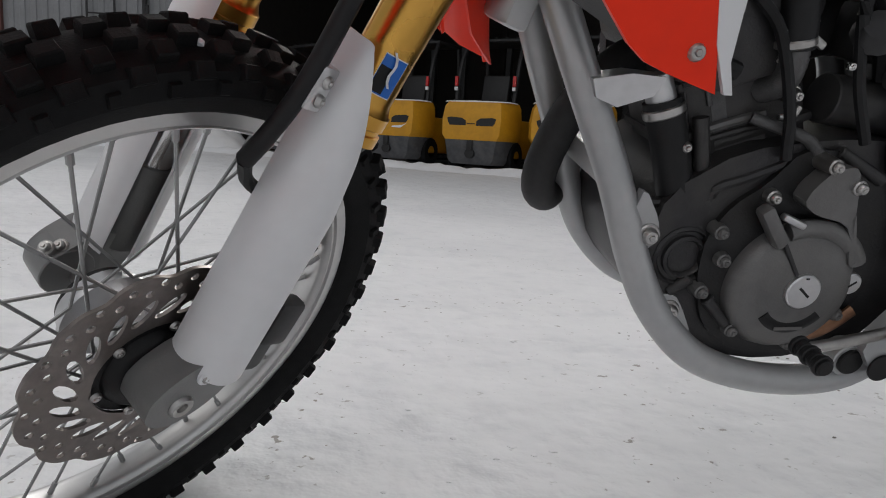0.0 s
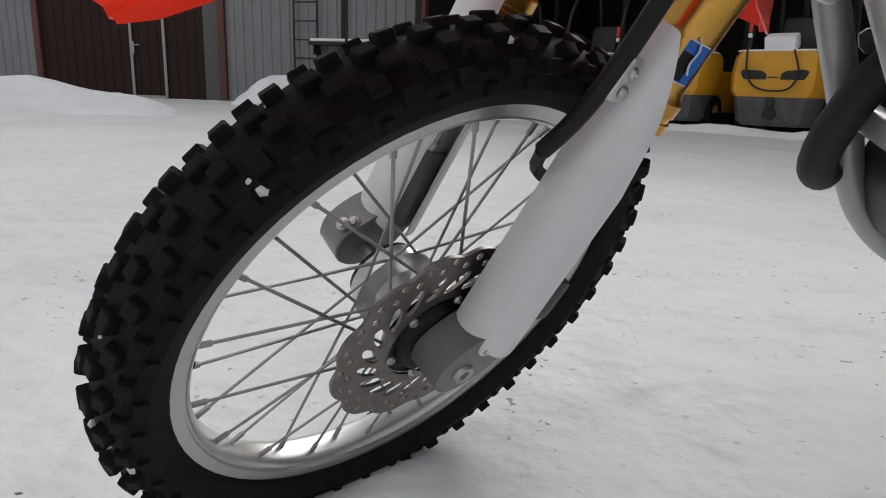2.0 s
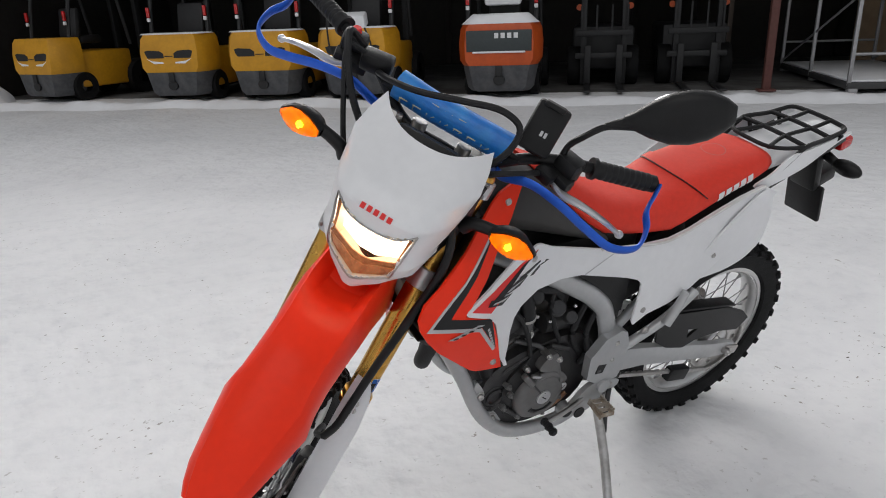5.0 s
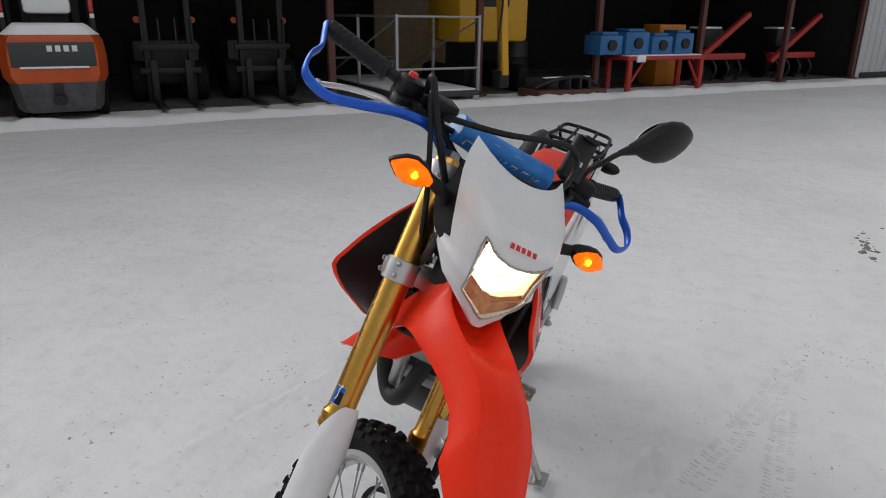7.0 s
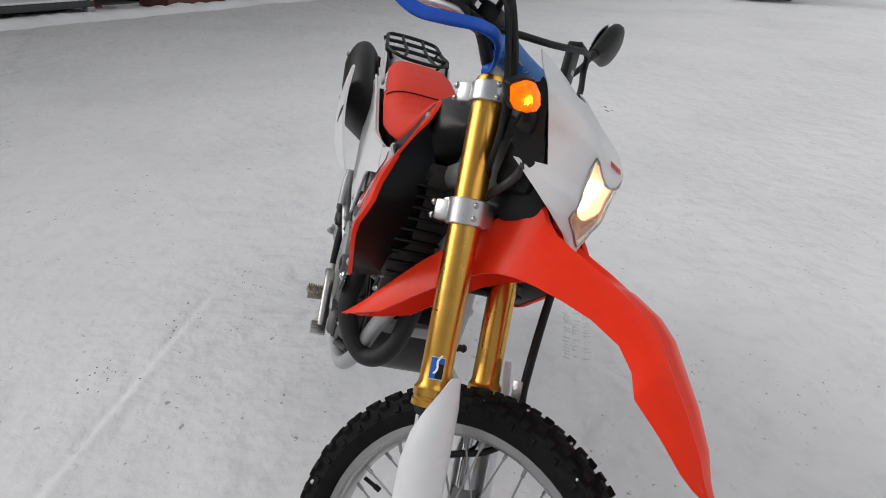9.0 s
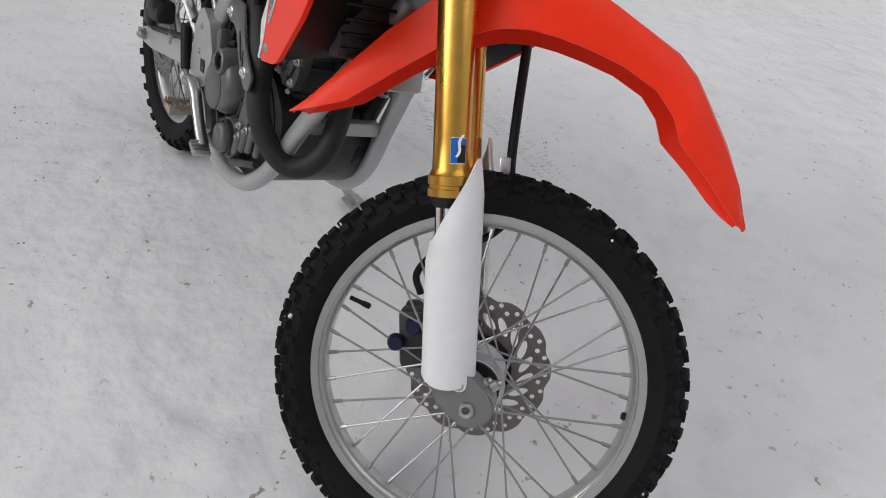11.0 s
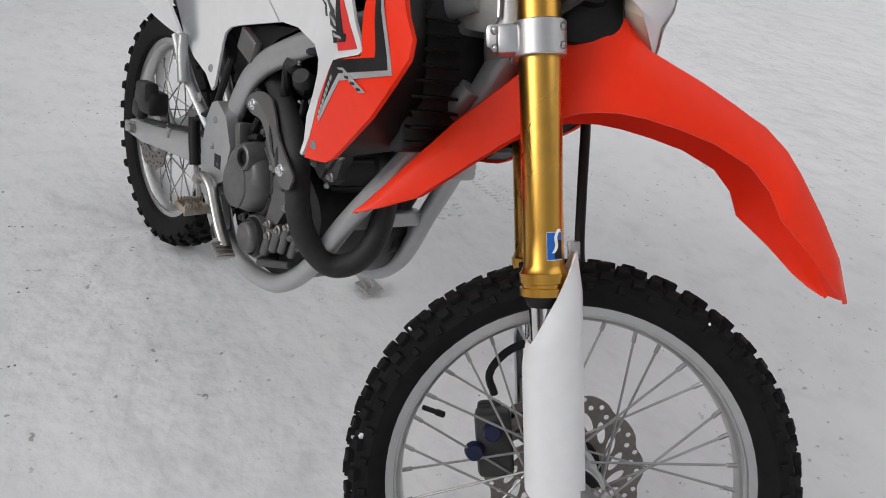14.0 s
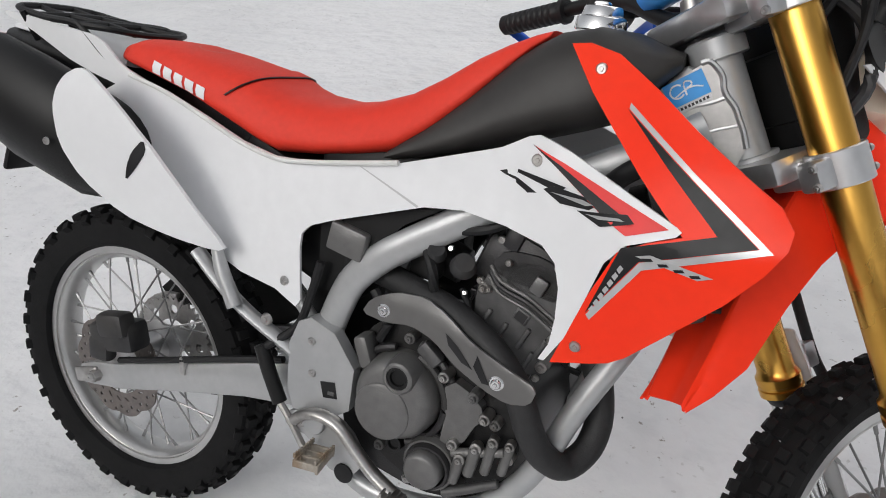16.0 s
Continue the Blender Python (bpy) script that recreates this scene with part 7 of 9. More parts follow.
part("front_loop", tube(bm_new(), [(-0.03, 0.102, 0.992), (0.03, 0.085, 0.990), (0.055, 0.05, 0.986), (0.058, 0, 0.985), (0.055, -0.05, 0.986), (0.03, -0.085, 0.990), (-0.03, -0.102, 0.992)], 0.0055, 8), BLACK, rack)

# ---- the yard ----
SNOW = bpy.data.materials.new("trodden_snow")
SNOW.use_nodes = True
_n, _l = SNOW.node_tree.nodes, SNOW.node_tree.links
_b = _n["Principled BSDF"]
_b.inputs["Roughness"].default_value = 0.62
_b.inputs["Specular IOR Level"].default_value = 0.35
_co = _n.new("ShaderNodeTexCoord")


def _noise(scale, detail=6, rough=0.55, stretch=None):
    t = _n.new("ShaderNodeTexNoise")
    t.inputs["Scale"].default_value, t.inputs["Detail"].default_value, t.inputs["Roughness"].default_value = scale, detail, rough
    if stretch:
        mp = _n.new("ShaderNodeMapping")
        mp.inputs["Rotation"].default_value = (0, 0, stretch[0])
        mp.inputs["Scale"].default_value = stretch[1]
        _l.new(_co.outputs["Object"], mp.inputs["Vector"])
        _l.new(mp.outputs["Vector"], t.inputs["Vector"])
    else:
        _l.new(_co.outputs["Object"], t.inputs["Vector"])
    return t


def _ramp(src, stops):
    r = _n.new("ShaderNodeValToRGB")
    el = r.color_ramp.elements
    el[0].position, el[0].color = stops[0][0], (*stops[0][1], 1)
    el[1].position, el[1].color = stops[-1][0], (*stops[-1][1], 1)
    for p, c in stops[1:-1]:
        e = el.new(p)
        e.color = (*c, 1)
    _l.new(src, r.inputs["Fac"])
    return r


broad = _ramp(_noise(0.7, 7).outputs["Fac"], [(0.30, (0.705, 0.71, 0.725)), (0.50, (0.775, 0.779, 0.79)), (0.72, (0.815, 0.818, 0.83))])
specks = _ramp(_noise(46, 3, 0.5).outputs["Fac"], [(0.285, (0.42, 0.39, 0.36)), (0.335, (1, 1, 1)), (1.0, (1, 1, 1))])
dirt_where = _ramp(_noise(2.3, 4).outputs["Fac"], [(0.45, (0, 0, 0)), (0.62, (1, 1, 1))])
mottle = _ramp(_noise(9.5, 5, 0.6).outputs["Fac"], [(0.33, (0.89, 0.895, 0.905)), (0.46, (0.975, 0.975, 0.978)), (0.64, (1, 1, 1))])
m1 = _n.new("ShaderNodeMixRGB")
m1.blend_type = "MULTIPLY"
_l.new(dirt_where.outputs["Color"], m1.inputs["Fac"])
_l.new(broad.outputs["Color"], m1.inputs["Color1"])
_l.new(specks.outputs["Color"], m1.inputs["Color2"])
streak = _ramp(_noise(3.2, 5, 0.6, (radians(-42), (0.16, 1.5, 1))).outputs["Fac"], [(0.36, (0.86, 0.865, 0.875)), (0.58, (1, 1, 1))])
m2 = _n.new("ShaderNodeMixRGB")
m2.blend_type = "MULTIPLY"
m2.inputs["Fac"].default_value = 0.15
_l.new(m1.outputs["Color"], m2.inputs["Color1"])
_l.new(streak.outputs["Color"], m2.inputs["Color2"])
m3 = _n.new("ShaderNodeMixRGB")
m3.blend_type = "MULTIPLY"
m3.inputs["Fac"].default_value = 0.7
_l.new(m2.outputs["Color"], m3.inputs["Color1"])
_l.new(mottle.outputs["Color"], m3.inputs["Color2"])
_l.new(m3.outputs["Color"], _b.inputs["Base Color"])
height = None
for scale, detail, rough, weight in ((4.5, 2, 0.45, 3.0), (11, 2, 0.45, 1.5), (24, 3, 0.5, 0.62), (60, 2, 0.5, 0.07)):
    mul = _n.new("ShaderNodeMath")
    mul.operation = "MULTIPLY_ADD"
    _l.new(_noise(scale, detail, rough).outputs["Fac"], mul.inputs[0])
    mul.inputs[1].default_value = weight
    if height is None:
        mul.inputs[2].default_value = 0.0
    else:
        _l.new(height, mul.inputs[2])
    height = mul.outputs[0]
ripple = _n.new("ShaderNodeMath")
ripple.operation = "MULTIPLY_ADD"
_l.new(_noise(2.4, 4, 0.55, (radians(-38), (0.45, 1.3, 1))).outputs["Fac"], ripple.inputs[0])
ripple.inputs[1].default_value = 1.6
_l.new(height, ripple.inputs[2])
height = ripple.outputs[0]
bmp = _n.new("ShaderNodeBump")
bmp.inputs["Strength"].default_value, bmp.inputs["Distance"].default_value = 0.5, 0.021
_l.new(height, bmp.inputs["Height"])
_l.new(bmp.outputs["Normal"], _b.inputs["Normal"])

GREYWALL = material("grey_sheet_steel", (0.235, 0.24, 0.25), 0.55, spec=0.25, vary=0.05, scale=14, second=(0.20, 0.20, 0.205), amount=0.5, patch=1.2)
PALEWALL = material("pale_sheet_steel", (0.46, 0.47, 0.49), 0.5, metal=0.1, vary=0.05, scale=14, second=(0.38, 0.385, 0.39), amount=0.5, patch=1.2)
BROWNGATE = material("brown_gate_paint", (0.030, 0.017, 0.015), 0.6, spec=0.15, vary=0.1, scale=12, second=(0.038, 0.022, 0.02), amount=0.5, patch=1.5)
RUSTPAINT = material("red_brown_paint", (0.11, 0.038, 0.032), 0.6, vary=0.15, scale=20, second=(0.10, 0.04, 0.03), amount=0.6, patch=3)
DOORFRAME = material("grey_door_frame", (0.33, 0.32, 0.31), 0.5, vary=0.06)
# boards coloured near black: the shed's inner shade is put into the paint
SHEDDARK = material("shade_dark_boards", (0.020, 0.017, 0.016), 0.85, vary=0.2, scale=8, second=(0.032, 0.027, 0.025), amount=0.5, patch=2)
YELLOW = material("forklift_yellow", (0.62, 0.30, 0.012), 0.45, vary=0.06, scale=20, second=(0.45, 0.21, 0.01), amount=0.5, patch=3)
ORANGE = material("forklift_orange", (0.55, 0.085, 0.012), 0.45, vary=0.06, scale=20, second=(0.40, 0.06, 0.01), amount=0.5, patch=3)
FORKGREY = material("forklift_grey", (0.062, 0.064, 0.070), 0.6, vary=0.15, scale=20, second=(0.12, 0.12, 0.125), amount=0.5, patch=5)
FORKBLACK = material("forklift_black", (0.012, 0.012, 0.013), 0.55, vary=0.2, scale=20)
CAGE = material("galvanised_steel", (0.36, 0.36, 0.37), 0.5, metal=0.5, vary=0.1, scale=30)
FRESHSNOW = material("fresh_snow", (0.85, 0.86, 0.885), 0.7, vary=0.03, scale=12, bump=0.4, bump_scale=40, second=(0.78, 0.79, 0.81), amount=0.5, patch=3)
DIRT = material("dirty_ice_and_prints", (0.16, 0.15, 0.14), 0.7, vary=0.3, scale=60, bump=0.4, bump_scale=120)

# shed axes: x along its front to the south, y out of it towards the yard
SX, SY = Vector((0.768, -0.640, 0)), Vector((0.640, 0.768, 0))
SHED = Matrix((( SX.x, SY.x, 0, 0), (SX.y, SY.y, 0, 0), (0, 0, 1, 0), (0, 0, 0, 1)))
FRONT = -8.7


_r = random.Random(77)
DENTS = [(_r.gauss(c[0], c[2]), _r.gauss(c[1], c[2]), _r.uniform(0.05, 0.11), _r.uniform(0.003, 0.009)) for c in ((0.2, -0.4, 0.35), (0.3, 0.9, 0.5), (1.4, 0.9, 0.5), (1.9, -0.7, 0.6), (-0.6, 0.1, 0.6)) for k in range(9)]


def ground_z(x, y):
    z = 0.010 * noise.noise((x * 0.9, y * 0.9, 0)) + 0.006 * noise.noise((x * 2.7, y * 2.7, 3)) + 0.0045 * noise.noise((x * 7, y * 7, 7)) + 0.003 * noise.noise((x * 15, y * 15, 2))
    near = min(1.0, math.hypot(x - 0.8, y) / 1.2)
    z *= 0.35 + 0.65 * near
    if abs(x - 0.8) < 3.4 and abs(y) < 3.0:
        lump = noise.noise((x * 3.1, y * 3.1, 11))
        z += 0.0030 * noise.noise((x * 24, y * 24, 5)) * (0.4 + max(0.0, lump)) + 0.0022 * noise.noise((x * 42, y * 42, 9)) * max(0.0, 0.2 + lump)
        # long groove beside the bike with a low bank
        u = (y + 0.585 + 0.284 * (x - 0.085)) / 0.959
        if abs(u) < 0.12 and -0.25 < x < 1.15:
            end = min(1.0, (x + 0.25) / 0.2, (1.15 - x) / 0.3)
            z += end * (0.007 * math.exp(-((u - 0.030) / 0.022) ** 2) - 0.009 * math.exp(-(u / 0.014) ** 2))
        # cleat marks of the rear tyre where the bike rolled in
        for c, half, lo, hi in ((-0.135 + 0.02 * math.sin(2 * x), 0.085, -2.2, 0.42), (0.30 + 0.05 * x, 0.07, -1.9, -0.1)):
            u = (y - c) / half
            if abs(u) < 1 and lo < x < hi:
                z += 0.0055 * (1 - u * u) * (math.sin(2 * math.pi * (x / 0.047 + 0.35 * abs(u))) - 0.4) * (0.6 + 0.8 * noise.noise((x * 5, y * 5, 1)))
    if abs(x - 0.8) < 2.6 and abs(y) < 2.2:
        for dx, dy, dr, dh in DENTS:                # footprints
            u = ((x - dx) ** 2 + (y - dy) ** 2) / (dr * dr)
            if u < 4:
                z += dh * (0.5 * u - 1.0) * math.exp(-u)
    # old tyre ruts
    for c, w in ((-1.55, 0.12), (-1.95, 0.12)):
        u = (y - c) - 0.25 * (x - 1.0)
        z -= 0.010 * math.exp(-(u / w) ** 2)
    return z - 0.008


axis_n = 250
spread = [math.copysign(((abs(k) / axis_n) ** 1.0) * 3.2 + 12 * (abs(k) / axis_n) ** 4 + (2500 * ((abs(k) - 236) / 14) ** 4 if abs(k) > 236 else 0), k) for k in range(-axis_n, axis_n + 1)]
vsx = [1.2 + s for s in spread]
vsy = [-0.2 + s for s in spread]
bm = bm_new()
rows_v = [[bm.verts.new((x, y, ground_z(x, y))) for x in vsx] for y in vsy]
for a, b in zip(rows_v, rows_v[1:]):
    for k in range(len(vsx) - 1):
        bm.faces.new((a[k], a[k + 1], b[k + 1], b[k]))
part("ground", bm, SNOW, None, "trodden snow over a yard, with specks of dirt", smooth=80, category="ground", kind="structure")

# dark clods and chips on the snow
rnd = random.Random(21)
bm = bm_new()
spots = [(0.95, 0.62, 0.0025), (1.35, 0.5, 0.0025), (0.70, 0.75, 0.003)]
for k in range(170):
    r = rnd.choice((1.5, 2.5, 4))
    spots.append((rnd.gauss(0.8, r), rnd.gauss(0, r), rnd.choice((0.0011, 0.0014, 0.0018, 0.0022, 0.003))))
for x, y, r in spots:
    ball(bm, (x, y, ground_z(x, y) + r * 0.2), r, 1, (rnd.uniform(0.8, 1.8), rnd.uniform(0.7, 1.5), 0.6))
part("dirt_specks", bm, DIRT, None, "dark specks of dirt scattered on the snow", category="dirt", kind="stuff")
bm = bm_new()
# clusters near x -3 and -5 put a trail's dark footprints in as blobs
for cx, cy, n, sx, sy in ((-2.47, 1.64, 46, 0.13, 0.030), (-16.7, 7.1, 60, 0.7, 0.14), (-19.8, 10.8, 34, 0.8, 0.12), (-22.6, 12.3, 24, 0.6, 0.12), (-3.26, 2.08, 7, 0.06, 0.02), (-2.88, 1.87, 6, 0.05, 0.02), (-3.04, 2.28, 5, 0.05, 0.02), (-5.40, 2.78, 8, 0.14, 0.03), (-5.42, 3.10, 8, 0.14, 0.03), (-0.74, 1.19, 22, 0.07, 0.06), (-0.68, 1.46, 18, 0.08, 0.06), (0.52, 1.10, 14, 0.05, 0.06), (1.95, 0.18, 8, 0.04, 0.03), (-0.45, 3.05, 30, 0.10, 0.12),
                          (0.32, -0.77, 20, 0.07, 0.04), (0.03, -0.58, 18, 0.07, 0.04), (-0.28, -0.38, 18, 0.06, 0.06), (0.20, -0.5, 10, 0.12, 0.1), (-0.89, 0.12, 10, 0.12, 0.1), (1.05, 1.9, 10, 0.15, 0.15), (1.9, -1.9, 12, 0.3, 0.1)):
    for k in range(n):
        x, y = rnd.gauss(cx, sx), rnd.gauss(cy, sy)
        r = rnd.uniform(0.0014, 0.0044) * (1 if cx > -2 else 4.5 if cx > -10 else 22)
        ball(bm, (x, y, ground_z(x, y) - r * 0.05), r, 1, (rnd.uniform(0.8, 2.0), rnd.uniform(0.6, 1.2), 0.3))
part("dirt_and_print_patches", bm, DIRT, None, "flat grey patches for dirty ice and dark footprints", category="dirt", kind="stuff")


# crumbs of snow, and the prints of a tyre pressed beside the bike
bm = bm_new()
for k in range(420):
    c = rnd.choice(((0.2, -0.35, 0.35), (0.7, 0.7, 0.6), (1.3, -0.2, 0.5), (1.9, 0.3, 0.5), (0.3, 1.3, 0.6)))
    x, y = rnd.gauss(c[0], c[2]), rnd.gauss(c[1], c[2])
    r = rnd.choice((0.002, 0.003, 0.003, 0.004, 0.006))
    ball(bm, (x, y, ground_z(x, y) - r * 0.2), r, 1, (rnd.uniform(0.7, 1.9), rnd.uniform(0.7, 1.9), 0.7))
part("snow_crumbs", bm, SNOW, None, "loose crumbs of snow on the trodden ground", category="snow", kind="stuff")
bm = bm_new()
for (x0, y0), (x1, y1), wide in (((-0.62, 1.13), (0.42, 0.77), 0.10), ((-0.2, 1.06), (0.75, 0.98), 0.09)):
    run = Vector((x1 - x0, y1 - y0, 0))
    way = run.normalized()
    across = Vector((-way.y, way.x, 0))
    turn = Matrix.Rotation(math.atan2(way.y, way.x), 4, "Z")
    for k in range(int(run.length / 0.021)):
        for j in (-1, 0, 1):
            if rnd.random() < 0.25:
                continue
            p = Vector((x0, y0, 0)) + way * (0.021 * k + 0.010 * abs(j)) + across * (wide * 0.36 * j + rnd.uniform(-0.004, 0.004))
            box(bm, (p.x, p.y, ground_z(p.x, p.y) + 0.0005), (0.009, wide * 0.26, 0.006), 0.002, turn @ Matrix.Rotation(radians(18 * j), 4, "Z"), seg=1)
part("tyre_prints", bm, SNOW, None, "ridges of snow left by tyre tread", category="snow", kind="stuff")


def heap(name, c, size, seed, label, m=None):
    """A lumpy mound of cleared snow."""
    bm = bm_new()
    n, k = 26, 15
    rings = []
    for j in range(k):
        f = j / (k - 1)
        ring = []
        for i in range(n):
            w = 2 * math.pi * i / n
            q = Vector((math.cos(w), math.sin(w), 0))
            rr = (1 - f) ** 0.7 if f < 1 else 0.001
            h = (f ** 0.75) * (1 + 0.45 * noise.noise((q.x * rr * 2.2 + seed, q.y * rr * 2.2, f)))
            wob = 1 + 0.25 * noise.noise((q.x * 1.7, q.y * 1.7, seed)) + 0.08 * noise.noise((q.x * 6, q.y * 6, seed + f * 4))
            ring.append((size[0] * q.x * max(rr, 0.001) * wob, size[1] * q.y * max(rr, 0.001) * wob, size[2] * h - 0.03))
        rings.append(ring)
    ring_mesh(bm, rings)
    return part(name, bm, FRESHSNOW, None, label, Matrix.Translation(c) @ (m if m is not None else Matrix()), 70, "snow heap", "heaps of cleared snow")


heap("snow_mound", (8.7, -9.6, 0), (2.3, 1.1, 0.52), 2, "large heap of cleared snow beside the gate")
heap("snow_mound", (6.7, -8.6, 0), (0.9, 0.6, 0.13), 5, "low heap of cleared snow before the gate")
heap("snow_mound", (5.7, -13.6, 0), (1.35, 0.8, 0.66), 8, "heap of cleared snow along the wall")
heap("snow_mound", (3.55, -13.3, 0), (1.1, 0.7, 0.72), 11, "heap of cleared snow along the wall")


# ridge of ploughed snow along the shed
rnd = random.Random(31)
bm = bm_new()
rings = []
for k in range(230):
    x = -16.5 + 0.12 * k
    hgt = 0.10 + 0.05 * noise.noise((x * 1.3, 9, 0)) + 0.03 * noise.noise((x * 4, 2, 0))
    off = FRONT + 1.0 + 0.14 * noise.noise((x * 0.7, 4, 0))
    ring = []
    for j in range(10):
        f = j / 9
        h = math.sin(math.pi * f) ** 1.4 * hgt * (1 + 0.35 * noise.noise((x * 6, f * 5, 1))) - 0.02
        ring.append(SHED @ Vector((x, off + (f - 0.45) * (0.62 + 0.2 * noise.noise((x, 7, f))), h)))
    rings.append(ring)
ring_mesh(bm, rings, closed=False)
part("snow_ridge", bm, FRESHSNOW, None, "long ridge of ploughed snow before the shed", None, 70, "snow ridge", kind="stuff")


def ribbed(bm, x0, x1, y, z0, z1, pitch=0.2, depth=0.025, face=1):
    """Trapezoidal sheet, standing along x."""
    xs = []
    x = x0
    while x < x1:
        for dx, d in ((0.0, 0), (0.42 * pitch, 0), (0.5 * pitch, depth), (0.92 * pitch, depth)):
            if x + dx <= x1:
                xs.append((x + dx, d))
        x += pitch
    xs.append((x1, 0))
    rings = [[(x, y + face * d, z0), (x, y + face * d, z1)] for x, d in xs]
    back = [[(x, y - face * 0.06, z0), (x, y - face * 0.06, z1)] for x, d in (xs[0], xs[-1])]
    ring_mesh(bm, rings, closed=False)
    ring_mesh(bm, back, closed=False)
    return bm


# shed: posts, roof, back and end walls
shed = tagged(new("shed"), "long open-fronted storage shed with red-brown posts", "shed", kind="structure")
shed.matrix_basis = SHED
part("wall_back", box(bm_new(), (-2.4, FRONT - 6.5, 1.9), (27.2, 0.2, 3.8), 0), SHEDDARK, shed, "board wall, coloured near black for the shed's shade")
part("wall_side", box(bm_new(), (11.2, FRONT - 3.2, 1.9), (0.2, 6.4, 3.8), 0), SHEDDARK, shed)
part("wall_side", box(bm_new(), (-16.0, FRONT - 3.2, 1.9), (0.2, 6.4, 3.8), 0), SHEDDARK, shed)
# roof lies out of view and keeps sky light off the inside
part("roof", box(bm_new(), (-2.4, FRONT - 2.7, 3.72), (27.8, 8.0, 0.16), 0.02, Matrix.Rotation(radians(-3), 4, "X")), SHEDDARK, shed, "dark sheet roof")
part("eaves_beam", box(bm_new(), (-2.4, FRONT, 3.35), (27.3, 0.16, 0.28), 0.02), RUSTPAINT, shed)
# patchy dirty floor, its tone lowered as well for the shade in here
part("floor_slab", box(bm_new(), (-2.4, FRONT - 3.3, -0.02), (27.2, 6.2, 0.05), 0), material("shade_dark_dirty_floor", (0.06, 0.057, 0.054), 0.85, vary=0.3, scale=4, second=(0.16, 0.16, 0.16), amount=0.6, patch=1.0), shed)
for x in (11.0, -2.29, -5.0, -7.65, -10.4, -13.1, -15.75):
    bm = box(bm_new(), (x, FRONT, 1.62), (0.11, 0.11, 3.24), 0.008)
    box(bm, (x, FRONT, 0.02), (0.24, 0.24, 0.03), 0.004)
    part("post", bm, RUSTPAINT, shed, "red-brown steel post")
for k in range(5):
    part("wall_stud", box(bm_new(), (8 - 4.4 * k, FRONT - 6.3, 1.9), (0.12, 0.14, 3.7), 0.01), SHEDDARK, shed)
part("partition", box(bm_new(), (-2.2, FRONT - 4.4, 1.5), (0.08, 3.6, 3.0), 0), material("dim_board", (0.07, 0.055, 0.045), 0.8, vary=0.2, scale=5), shed)
part("back_screen", box(bm_new(), (-6.0, FRONT - 5.0, 1.2), (1.9, 0.06, 2.4), 0), material("tan_board", (0.30, 0.21, 0.13), 0.8, vary=0.15, scale=5), shed)


